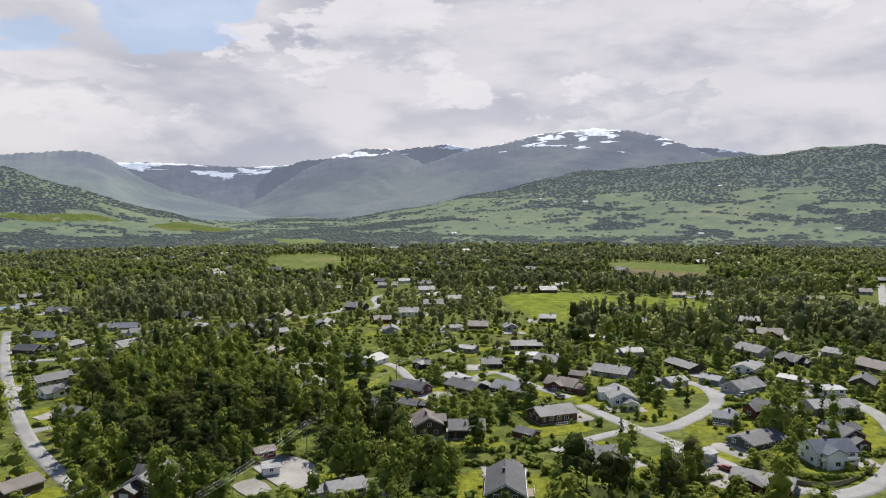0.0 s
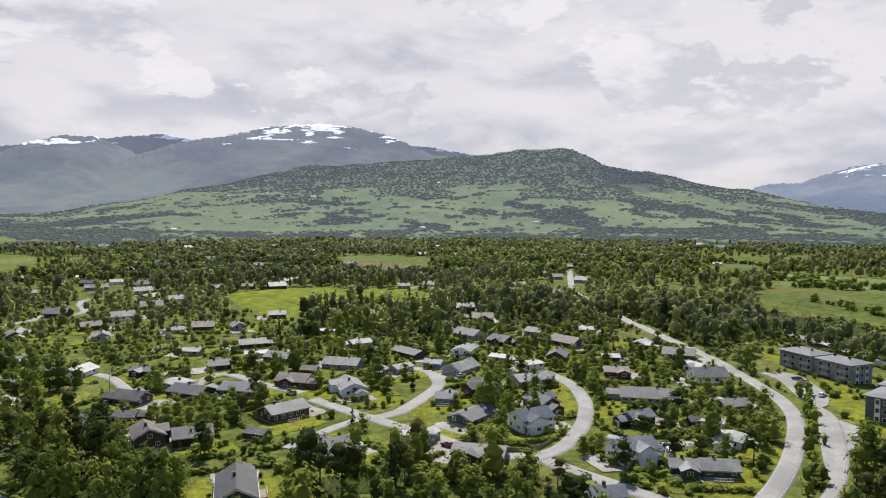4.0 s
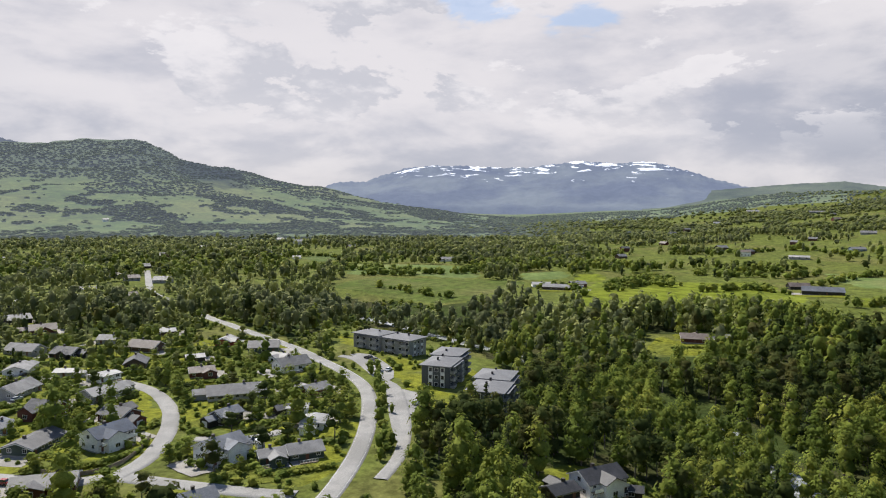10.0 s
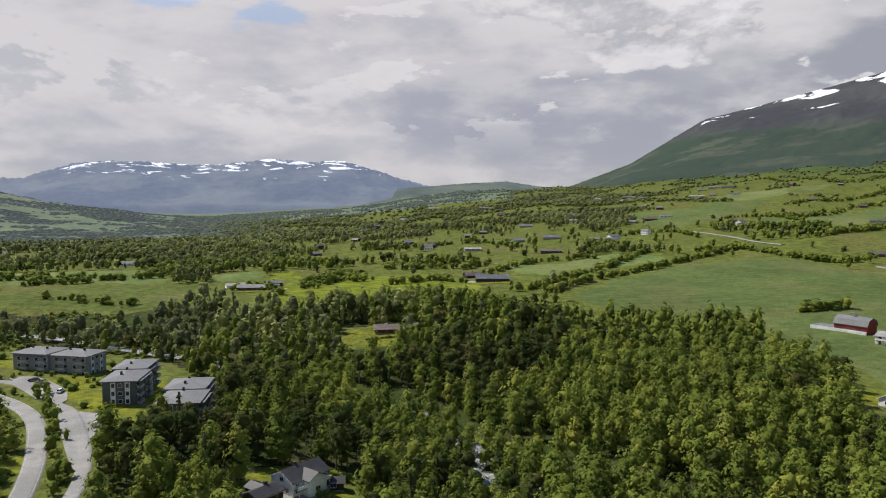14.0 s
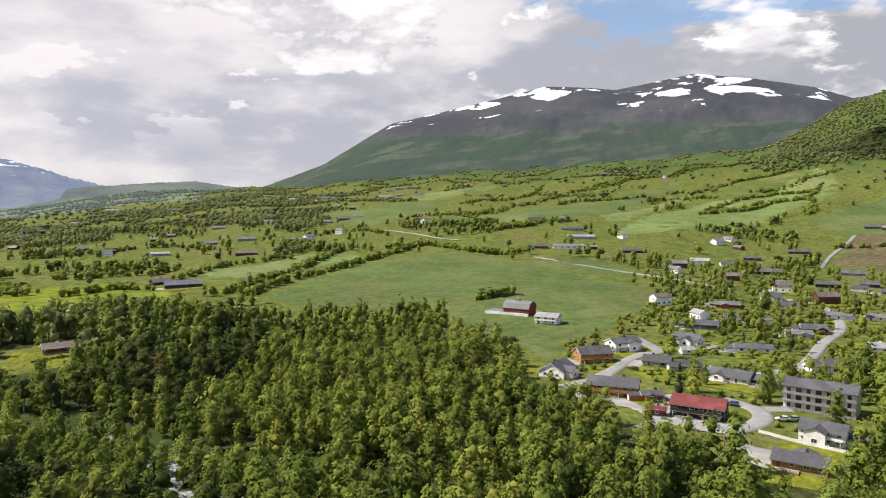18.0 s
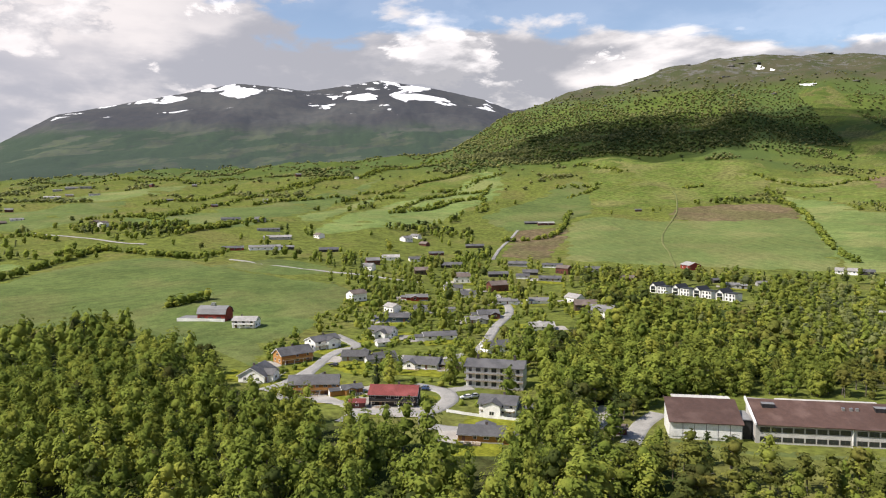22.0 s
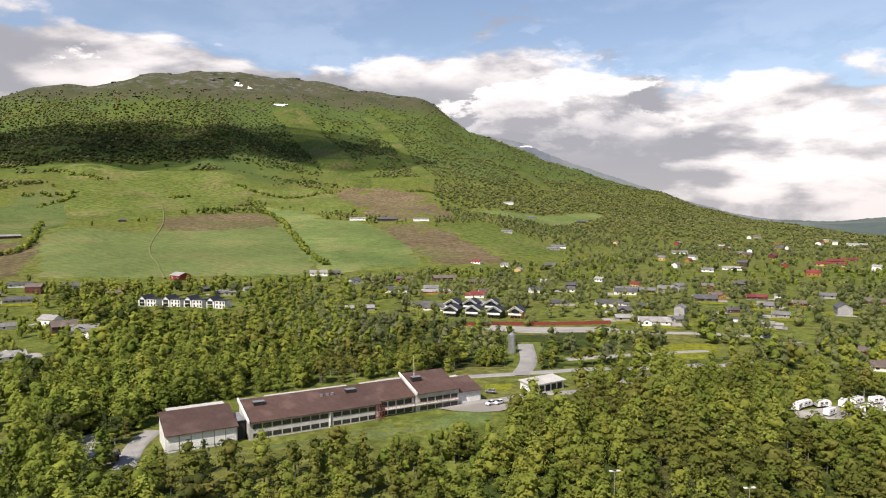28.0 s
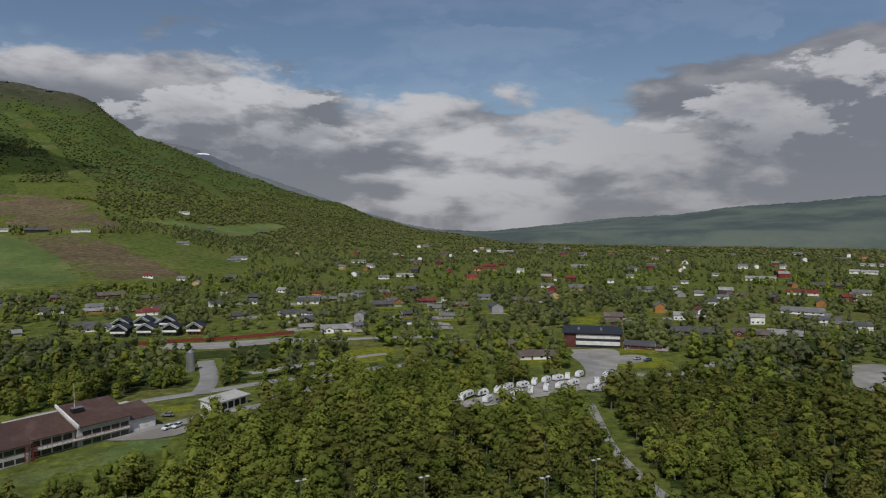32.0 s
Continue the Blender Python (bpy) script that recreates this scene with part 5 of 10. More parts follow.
def garden_patches():
    """Lawns and gravelled drives that lie round the houses."""
    V, F, M = [], [], []
    rng = np.random.default_rng(21)

    def patch(x, y, a, w, d, lift, mat):
        u, v = np.meshgrid(np.linspace(-0.5, 0.5, 5), np.linspace(-0.5, 0.5, 5), indexing="ij")
        k = 0.5 * rng.uniform(0.75, 1.15, u.shape)
        px, py = u * w * (k + 0.5), v * d * (k + 0.5)
        gx, gy = x + px * math.cos(a) - py * math.sin(a), y + px * math.sin(a) + py * math.cos(a)
        F.append(sheet_faces(5, 5)[:, ::-1] + sum(len(q) for q in V))
        V.append(np.stack([gx, gy, ground_z(gx, gy) + lift + math.hypot(x, y) * 0.0004], -1).reshape(-1, 3))
        M.append(np.full(16, mat))

    for x, y, L, W, a in HOUSES_LAID:
        if L < 7 or math.hypot(x, y) > 640:
            continue
        for s in (-1, 1):
            if rng.uniform() < 0.95:
                o = rng.uniform(-4, 4)
                d = s * (W / 2 + 6)
                patch(x + o * math.cos(a) - d * math.sin(a), y + o * math.sin(a) + d * math.cos(a), a, L + 6, 13, 0.05 + rng.uniform(0, 0.02), 0)
        s = rng.choice((-1, 1))
        if rng.uniform() < 0.9:
            d = s * (L / 2 + 4)
            patch(x + d * math.cos(a), y + d * math.sin(a), a, 7.5, 14, 0.12 + rng.uniform(0, 0.02), 1)
    ob = new("garden_ground", mesh_of("garden_ground", np.concatenate(V), np.concatenate(F), [LAWN, GRAVEL], face_mat=np.concatenate(M)))
    tagged(ob, "patchy lawns and gravel drives round the houses", "gardens", kind="structure")

# ---- dwelling houses ----
house(-134.6, 254.3, -21, 10.7, 7.3, 1, 'brown', 'grey', 0)
house(-117.5, 240.9, -23, 9.4, 6.4, 1, 'white', 'grey', 0)
house(-52.7, 289.3, 102, 13.6, 9.0, 1, 'grey', 'lightroof', 0)
house(-11.7, 288.7, -40, 11.5, 7.8, 1, 'redbrown', 'dark', 0)
house(-22.9, 261.6, -34, 10.5, 7.1, 1, 'dark', 'dark', 0)
house(-12.6, 263.8, -22, 6.9, 5.2, 1, 'redbrown', 'dark', 0)
house(-5.6, 235.7, 100, 11.1, 8.0, 2, 'brown', 'brown', 0)
house(-79.1, 190.1, 82, 14.2, 9.0, 1, 'brown', 'dark', 0)
house(-113.3, 185.0, 59, 9.9, 6.7, 1, 'brown', 'brown', 0)
house(-26.1, 184.2, 26, 9.3, 6.7, 1, 'grey', 'grey', 0)
house(5.3, 306.4, -57, 11.2, 8.1, 1, 'white', 'whiteroof', 0)
house(9.6, 291.6, -46, 15.4, 9.0, 1, 'dark', 'dark', 0)
house(28.7, 288.3, -34, 15.2, 9.5, 1, 'dark', 'slate', 0)
house(50.7, 295.5, -38, 13.3, 9.1, 1, 'redbrown', 'brown', 0)
house(60.1, 312.1, -31, 6.7, 5.0, 1, 'redbrown', 'brown', 0)
house(69.3, 276.4, 89, 15.1, 9.0, 1.5, 'white', 'grey', 0)
house(87.5, 300.7, 46, 9.0, 6.5, 1, 'grey', 'grey', 0)
house(99.4, 302.8, 24, 9.5, 6.4, 1, 'grey', 'grey', 0)
house(124.3, 290.9, 31, 15.2, 9.0, 1, 'grey', 'grey', 0)
house(39.1, 251.5, 21, 14.3, 9.0, 1.5, 'redbrown', 'dark', 0)
house(7.7, 233.0, 1, 11.2, 8.0, 1.5, 'dark', 'dark', 0)
house(27.5, 230.5, -42, 6.6, 5.0, 1, 'redbrown', 'dark', 0)
house(44.9, 205.7, 18, 13.8, 9.4, 1, 'brown', 'grey', 0)
house(16.6, 186.4, 85, 17.7, 9.0, 1, 'green', 'dark', 0)
house(74.1, 207.7, -65, 8.7, 6.3, 1, 'grey', 'lightroof', 0)
house(99.3, 246.4, -27, 7.8, 5.9, 1, 'blue', 'slate', 0)
house(117.7, 252.7, -67, 11.6, 7.9, 1.5, 'redbrown', 'dark', 0)
house(99.7, 222.4, 29, 15.2, 9.0, 1, 'green', 'dark', 0)
house(113.8, 207.0, 6, 12.3, 8.4, 2, 'white', 'navy', 0)
house(129.0, 226.6, -79, 10.9, 7.4, 1.5, 'redbrown', 'dark', 0)
house(143.0, 261.2, 5, 15.2, 9.0, 1, 'grey', 'grey', 0)
house(155.8, 285.0, 7, 10.3, 7.4, 1, 'white', 'whiteroof', 0)
house(86.1, 187.3, -35, 14.7, 9.0, 1, 'redbrown', 'dark', 0)
house(185.1, 259.5, -30, 9.9, 7.1, 1, 'redbrown', 'brown', 0)
house(216.7, 238.1, -15, 13.9, 9.0, 1.5, 'white', 'grey', 0)
house(172.8, 220.8, -34, 20.7, 9.0, 1, 'grey', 'grey', 0)
house(194.5, 200.5, -9, 10.0, 7.2, 1, 'redbrown', 'grey', 0)
house(150.5, 197.7, 2, 8.7, 5.9, 1.5, 'dark', 'slate', 0)
house(127.3, 170.0, -3, 12.0, 8.2, 2, 'white', 'slate', 0)
house(167.7, 189.3, -14, 4.9, 3.7, 1, 'dark', 'dark', 0)
house(172.3, 186.2, -49, 7.0, 5.2, 1, 'white', 'whiteroof', 0)
house(164.5, 170.1, 38, 9.3, 6.7, 1, 'white', 'whiteroof', 0)
house(135.1, 156.8, -29, 7.8, 5.8, 1, 'green', 'grey', 0)
house(143.1, 152.2, -29, 9.7, 7.0, 1, 'green', 'grey', 0)
house(103.3, 147.8, -15, 8.2, 5.6, 1, 'white', 'slate', 0)
house(176.1, 74.4, -27, 12.0, 8.2, 2, 'white', 'black', 0)
house(163.9, 79.3, -24, 8.0, 5.4, 1, 'dark', 'black', 0)
house(180.0, 66.4, -70, 5.5, 4.1, 1, 'dark', 'black', 0)
house(183.7, -163.1, -143, 13.3, 9.0, 2, 'white', 'dark', 0)
house(283.1, -115.5, -48, 13.5, 11.5, 1.5, 'white', 'dark', 0)
house(248.9, -124.5, -124, 19.7, 9.5, 2, 'ochre', 'dark', 0)
house(238.0, -134.4, -104, 8.2, 5.6, 1, 'ochre', 'dark', 0)
house(219.6, -126.6, -125, 5.6, 4.2, 1, 'redbrown', 'redroof', 0)
house(215.8, -140.3, -134, 18.0, 9.5, 2, 'dark', 'redroof', 0)
house(256.8, -181.9, -144, 16.8, 9.5, 1, 'white', 'dark', 0)
house(249.9, -188.1, -146, 8.1, 5.5, 1, 'brown', 'dark', 0)
house(167.7, -141.6, -137, 14.6, 9.5, 1, 'ochre', 'dark', 0)
house(143.6, -178.3, -136, 4.5, 3.4, 1, 'redbrown', 'brown', 0)
house(-16.3, -311.3, 167, 8.1, 5.5, 1, 'dark', 'dark', 0)
house(-54.6, 212.1, 34, 5.7, 4.2, 1, 'red', 'brown', 0)
house(-49.2, 198.8, 19, 4.5, 3.4, 1, 'white', 'whiteroof', 0)
house(-215.8, 366.7, -9, 11.7, 8.4, 1, 'brown', 'dark', 1)
house(-202.8, 378.7, 71, 14.3, 9.0, 1, 'grey', 'grey', 1)
house(-171.0, 308.7, 58, 18.5, 9.0, 1, 'grey', 'dark', 1)
house(-158.8, 286.5, 57, 11.3, 8.1, 1, 'white', 'dark', 1)
house(-171.7, 381.7, 65, 13.1, 9.0, 1, 'dark', 'dark', 1)
house(-161.9, 356.6, 40, 9.6, 6.9, 1, 'brown', 'dark', 1)
house(-136.2, 330.6, -19, 12.6, 9.0, 1, 'brown', 'grey', 1)
house(-233.6, 411.0, 2, 16.1, 9.5, 1, 'blue', 'slate', 1)
house(-277.0, 510.9, -4, 16.5, 9.0, 1, 'grey', 'grey', 1)
house(-205.5, 446.6, 9, 21.7, 9.0, 1, 'blue', 'slate', 1)
house(-181.1, 491.5, -26, 13.9, 9.0, 1, 'dark', 'dark', 1)
house(-183.2, 428.8, 27, 12.8, 9.0, 1, 'white', 'grey', 1)
house(-157.3, 442.8, 78, 14.7, 9.0, 1, 'grey', 'grey', 1)
house(-132.0, 399.4, 110, 18.0, 9.0, 1, 'dark', 'lightroof', 1)
house(-126.9, 439.5, 2, 18.1, 9.0, 1, 'brown', 'dark', 1)
house(-102.4, 414.0, 31, 20.7, 9.0, 1, 'dark', 'grey', 1)
house(-114.2, 495.7, 82, 21.7, 9.0, 1, 'brown', 'brown', 1)
house(-90.2, 359.7, 78, 14.1, 9.0, 1, 'redbrown', 'brown', 1)
house(-84.3, 335.8, 19, 12.1, 8.7, 1, 'dark', 'dark', 1)
house(-65.6, 321.6, 67, 18.2, 9.0, 1, 'brown', 'dark', 1)
house(-75.9, 454.2, 90, 15.3, 9.0, 1, 'brown', 'grey', 1)
house(-63.0, 376.2, 71, 9.5, 6.8, 1, 'dark', 'dark', 1)
house(-49.4, 352.9, -34, 8.5, 5.8, 1, 'blue', 'slate', 1)
house(-35.0, 345.6, 60, 13.3, 9.0, 1, 'white', 'lightroof', 1)
house(-31.6, 431.3, 95, 9.9, 7.1, 1, 'grey', 'grey', 1)
house(-8.5, 338.0, -34, 9.7, 6.6, 1, 'dark', 'dark', 1)
house(-321.6, 519.1, 38, 16.0, 9.0, 1, 'white', 'blueroof', 1)
house(-319.0, 536.6, 61, 11.8, 8.5, 1, 'white', 'grey', 1)
house(-9.1, 605.5, 50, 16.6, 9.0, 1, 'brown', 'brown', 1)
house(-121.3, 598.9, 18, 16.0, 9.0, 1, 'brown', 'grey', 1)
house(23.1, 335.4, 3, 9.7, 7.0, 1, 'dark', 'dark', 1)
house(22.0, 444.5, -6, 11.8, 8.5, 1, 'brown', 'brown', 1)
house(7.6, 437.8, 4, 6.8, 5.1, 1, 'grey', 'grey', 1)
house(13.5, 377.6, -27, 9.0, 6.5, 1, 'grey', 'lightroof', 1)
house(41.8, 440.8, 98, 10.1, 7.3, 1, 'grey', 'grey', 1)
house(42.3, 356.0, -6, 10.7, 7.7, 1, 'grey', 'whiteroof', 1)
house(52.0, 342.3, -44, 12.9, 8.8, 1, 'brown', 'grey', 1)
house(43.5, 384.3, 3, 13.5, 9.0, 1, 'dark', 'dark', 1)
house(84.0, 405.5, 16, 9.3, 6.3, 1, 'brown', 'whiteroof', 1)
house(95.1, 400.2, -33, 6.7, 5.0, 1, 'white', 'whiteroof', 1)
house(96.2, 362.3, 12, 11.1, 8.0, 1, 'grey', 'grey', 1)
house(77.1, 320.1, -36, 16.4, 9.0, 1, 'grey', 'grey', 1)
house(114.3, 332.8, -70, 18.1, 9.0, 1, 'brown', 'dark', 1)
house(116.5, 304.6, -46, 8.5, 5.7, 1, 'blue', 'slate', 1)
house(141.7, 327.8, 50, 12.6, 9.0, 1, 'white', 'grey', 1)
house(161.6, 367.4, -67, 16.0, 9.0, 1, 'grey', 'grey', 1)
house(190.9, 412.3, -21, 12.9, 9.0, 1, 'redbrown', 'brown', 1)
house(222.3, 530.3, 5, 12.3, 8.4, 1, 'dark', 'lightroof', 1)
house(170.8, 344.6, -70, 12.1, 8.7, 1, 'dark', 'dark', 1)
house(149.6, 303.1, -51, 8.1, 5.5, 1, 'grey', 'lightroof', 1)
house(199.1, 357.9, -57, 9.6, 6.6, 1, 'grey', 'grey', 1)
house(198.9, 323.2, -73, 16.3, 9.0, 1, 'brown', 'brown', 1)
house(177.3, 296.5, 51, 11.6, 8.3, 1, 'brown', 'dark', 1)
house(267.6, 530.2, -19, 11.2, 8.1, 1, 'white', 'grey', 1)
house(228.1, 350.0, -23, 7.7, 5.8, 1, 'brown', 'lightroof', 1)
house(232.2, 304.0, 33, 10.6, 7.6, 1, 'red', 'lightroof', 1)
house(232.7, 275.3, -45, 14.1, 9.0, 1.5, 'green', 'dark', 1)
house(199.4, 284.6, -25, 7.9, 5.9, 1, 'dark', 'lightroof', 1)
house(225.6, 255.3, -82, 8.5, 6.1, 1, 'white', 'lightroof', 1)
house(559.7, 271.6, -72, 33.2, 9.5, 1, 'brown', 'grey', 1)
house(628.7, 80.2, -77, 28.9, 9.5, 1.5, 'dark', 'slate', 1)
house(391.0, 111.0, -69, 13.7, 9.3, 1, 'redbrown', 'brown', 1)
house(401.6, 97.5, -46, 6.9, 5.1, 1, 'white', 'grey', 1)
house(418.5, -4.1, -91, 8.7, 5.9, 1, 'grey', 'lightroof', 1)
house(403.6, -158.2, -131, 14.4, 9.5, 2, 'white', 'lightroof', 1)
house(305.9, -142.1, -90, 16.2, 9.5, 2, 'ochre', 'dark', 1)
house(327.0, -168.5, -82, 15.9, 9.5, 2, 'white', 'dark', 1)
house(289.1, -166.3, -130, 12.4, 8.4, 1, 'grey', 'dark', 1)
house(277.6, -174.6, -102, 10.4, 7.0, 1, 'grey', 'dark', 1)
house(329.5, -206.4, -147, 14.8, 9.5, 1.5, 'white', 'dark', 1)
house(364.6, -238.2, -133, 18.4, 9.5, 1.5, 'navyhouse', 'dark', 1)
house(309.2, -193.6, -102, 6.6, 5.0, 1, 'white', 'lightroof', 1)
house(304.7, -227.1, -117, 18.1, 9.5, 1, 'white', 'dark', 1)
house(424.6, -296.1, -120, 15.8, 9.5, 1, 'red', 'grey', 1)
house(345.3, -296.6, -121, 13.9, 9.5, 1, 'redbrown', 'dark', 1)
house(262.7, -231.0, -106, 13.7, 9.3, 1.5, 'white', 'dark', 1)
house(385.1, -271.5, -125, 8.7, 5.9, 1, 'white', 'dark', 1)
house(373.4, -287.4, -98, 6.3, 4.7, 1.5, 'white', 'grey', 1)
house(416.6, -336.7, -124, 14.1, 9.5, 1, 'white', 'dark', 1)
house(459.0, -356.7, -123, 15.3, 9.5, 1, 'white', 'dark', 1)
house(375.5, -336.6, -122, 10.6, 7.2, 1, 'white', 'grey', 1)
house(332.3, -276.0, -120, 13.7, 9.3, 1, 'grey', 'grey', 1)
house(184.5, -595.6, -163, 21.6, 9.5, 1.5, 'white', 'dark', 1)
house(178.7, -489.8, -155, 21.4, 9.5, 1, 'grey', 'lightroof', 1)
house(136.3, -511.2, -160, 18.4, 9.5, 1, 'dark', 'dark', 1)
house(444.6, -454.7, -136, 20.0, 9.5, 1, 'grey', 'dark', 1)
house(365.2, -361.2, -125, 16.2, 9.5, 1, 'white', 'grey', 1)
house(293.0, -292.9, -125, 14.4, 9.5, 1, 'white', 'lightroof', 1)
house(317.9, -542.0, -150, 16.5, 9.5, 1, 'grey', 'grey', 1)
house(146.2, -598.9, -161, 28.5, 9.5, 1, 'ochre', 'lightroof', 1)
house(105.8, -567.6, -169, 11.5, 7.8, 1.5, 'white', 'redroof', 1)
house(125.3, -497.9, -166, 16.2, 9.5, 1, 'white', 'dark', 1)
house(62.5, -613.0, -154, 11.4, 7.7, 1.5, 'white', 'dark', 1)
house(38.7, -539.8, -166, 14.2, 9.5, 1, 'grey', 'dark', 1)
house(0.8, -548.0, -165, 20.2, 9.5, 1.5, 'white', 'dark', 1)
house(-10.1, -513.3, 179, 13.0, 8.8, 1, 'dark', 'dark', 1)
house(-31.5, -638.7, 177, 13.4, 9.1, 1, 'dark', 'grey', 1)
house(-23.7, -541.3, 197, 12.7, 8.6, 1, 'dark', 'dark', 1)
house(-26.7, -458.2, 185, 19.3, 9.5, 1, 'white', 'lightroof', 1)
house(-9.3, -475.6, 189, 12.5, 8.5, 1, 'grey', 'lightroof', 1)
house(-42.4, -472.1, 215, 8.5, 5.8, 1, 'grey', 'grey', 1)
house(-72.5, -589.0, 178, 18.7, 9.5, 1, 'dark', 'dark', 1)
house(-83.9, -612.5, 212, 10.8, 7.4, 1.5, 'ochre', 'brown', 1)
house(-85.2, -534.5, 191, 10.0, 6.8, 1, 'redbrown', 'dark', 1)
house(-115.3, -614.2, 174, 15.8, 9.5, 1, 'brown', 'redroof', 1)
house(-76.4, -484.5, 181, 7.0, 5.3, 1, 'white', 'dark', 1)
house(-111.0, -557.2, 169, 11.4, 7.7, 1, 'grey', 'grey', 1)
house(-93.5, -469.0, 169, 9.6, 6.5, 1, 'grey', 'lightroof', 1)
house(-125.2, -356.1, 176, 20.8, 9.5, 1, 'white', 'brown', 1)
house(-123.5, -399.7, 163, 11.1, 7.5, 1, 'redbrown', 'brown', 1)
house(-193.5, -370.9, 147, 17.2, 9.5, 1, 'redbrown', 'dark', 1)
house(-249.0, -407.6, 149, 27.7, 9.5, 1, 'dark', 'dark', 1)
house(-278.8, -390.6, 139, 22.7, 9.5, 1, 'redbrown', 'brown', 1)
house(-299.4, -385.1, 137, 21.6, 9.5, 1, 'brown', 'lightroof', 1)
house(-370.7, -440.2, 160, 25.2, 9.5, 1, 'white', 'dark', 1)
house(-379.3, -420.6, 138, 20.8, 9.5, 1, 'yellow', 'grey', 1)
house(-198.1, -595.7, 162, 19.8, 9.5, 1, 'redbrown', 'brown', 1)
house(-138.2, -574.2, 166, 9.3, 6.3, 1, 'redbrown', 'brown', 1)
house(-111.8, -514.0, 168, 11.1, 7.5, 1, 'grey', 'grey', 1)
house(-378.6, -469.2, 141, 30.3, 9.5, 2, 'white', 'grey', 1)
house(-12.4, -621.1, 179, 18.9, 9.5, 1.5, 'white', 'dark', 1)
house(-346.1, 611.1, 37, 35.0, 9.0, 1, 'brown', 'grey', 2)
house(-362.3, 687.1, -10, 30.8, 9.0, 1, 'brown', 'brown', 2)
house(-587.8, 978.8, 69, 21.6, 9.0, 1, 'white', 'grey', 2)
house(-539.4, 973.9, 36, 29.2, 9.0, 1, 'grey', 'grey', 2)
house(-459.3, 1048.1, 73, 21.6, 9.0, 1, 'white', 'lightroof', 2)
house(-416.6, 1056.7, 28, 29.8, 9.0, 1, 'grey', 'grey', 2)
house(-129.3, 790.5, 8, 12.6, 9.0, 1, 'white', 'lightroof', 2)
house(-79.6, 794.3, 63, 12.1, 8.7, 1, 'grey', 'lightroof', 2)
house(-105.0, 663.7, 9, 16.2, 9.0, 1, 'grey', 'grey', 2)
house(-53.8, 687.2, 4, 18.1, 9.0, 1, 'grey', 'dark', 2)
house(-36.7, 723.3, 13, 17.5, 9.0, 1, 'white', 'grey', 2)
house(-17.3, 694.4, -13, 20.4, 9.0, 1, 'grey', 'dark', 2)
house(570.5, 296.4, -53, 19.6, 9.5, 1, 'white', 'lightroof', 2)
house(581.6, 268.3, -45, 13.5, 9.2, 1.5, 'redbrown', 'grey', 2)
house(662.9, 103.0, -61, 16.0, 9.5, 1, 'dark', 'brown', 2)
house(737.0, 519.6, -50, 20.6, 9.5, 1, 'white', 'grey', 2)
house(630.8, 681.2, -44, 9.9, 7.1, 1, 'white', 'lightroof', 2)
house(634.7, 723.2, 6, 22.4, 9.0, 1, 'dark', 'dark', 2)
house(990.9, -21.2, -86, 35.0, 9.5, 1, 'grey', 'grey', 2)
house(1008.2, -39.4, -52, 17.0, 9.5, 2, 'white', 'grey', 2)
house(856.1, 38.9, -82, 23.4, 9.5, 1, 'brown', 'brown', 2)
house(1020.7, 45.3, -87, 23.3, 9.5, 1, 'grey', 'grey', 2)
house(1003.0, 92.2, -55, 17.0, 9.5, 1, 'blue', 'grey', 2)
house(906.5, 141.3, -76, 20.9, 9.5, 1, 'grey', 'lightroof', 2)
house(1221.9, 98.7, -85, 20.5, 9.5, 1, 'grey', 'grey', 2)
house(1822.3, -32.8, -91, 19.4, 9.5, 2, 'white', 'lightroof', 2)
house(1799.3, -105.7, -93, 27.4, 9.5, 1, 'grey', 'grey', 2)
house(1782.6, -135.5, -94, 19.0, 9.5, 1, 'white', 'grey', 2)
house(1260.0, 19.3, -89, 13.4, 9.1, 1, 'white', 'grey', 2)
house(1259.8, -57.4, -93, 13.4, 9.1, 1, 'white', 'grey', 2)
house(1215.4, -105.8, -75, 22.3, 9.5, 1, 'brown', 'brown', 2)
house(1998.2, 426.0, -78, 31.1, 9.5, 1, 'white', 'lightroof', 2)
house(1882.3, 257.5, -82, 34.6, 9.5, 1, 'grey', 'grey', 2)
house(1749.3, -256.2, -98, 34.9, 9.5, 1, 'white', 'lightroof', 2)
house(1741.5, -288.9, -99, 16.1, 9.5, 1, 'yellow', 'grey', 2)
house(1678.4, -326.8, -101, 23.4, 9.5, 1, 'white', 'dark', 2)
house(1250.5, -134.3, -96, 19.1, 9.5, 1, 'white', 'grey', 2)
house(1892.6, -319.5, -100, 29.2, 9.5, 1, 'grey', 'grey', 2)
house(1872.0, -346.0, -100, 26.0, 9.5, 1, 'grey', 'dark', 2)
house(1884.9, -287.8, -99, 20.3, 9.5, 1, 'grey', 'grey', 2)
house(630.9, -406.6, -123, 19.7, 9.5, 1.5, 'white', 'lightroof', 2)
house(616.7, -428.5, -115, 13.4, 9.1, 1, 'white', 'dark', 2)
house(571.6, -442.2, -128, 22.0, 9.5, 1, 'dark', 'dark', 2)
house(513.1, -408.1, -128, 14.4, 9.5, 1, 'grey', 'grey', 2)
house(492.2, -435.2, -126, 18.6, 9.5, 1, 'dark', 'dark', 2)
house(532.2, -499.1, -133, 23.0, 9.5, 1, 'grey', 'dark', 2)
house(468.2, -443.8, -133, 12.2, 8.3, 1, 'white', 'dark', 2)
house(652.5, -482.8, -121, 17.0, 9.5, 1, 'redbrown', 'dark', 2)
house(683.1, -565.6, -130, 23.2, 9.5, 1, 'brown', 'dark', 2)
house(711.8, -376.8, -118, 21.9, 9.5, 1, 'dark', 'dark', 2)
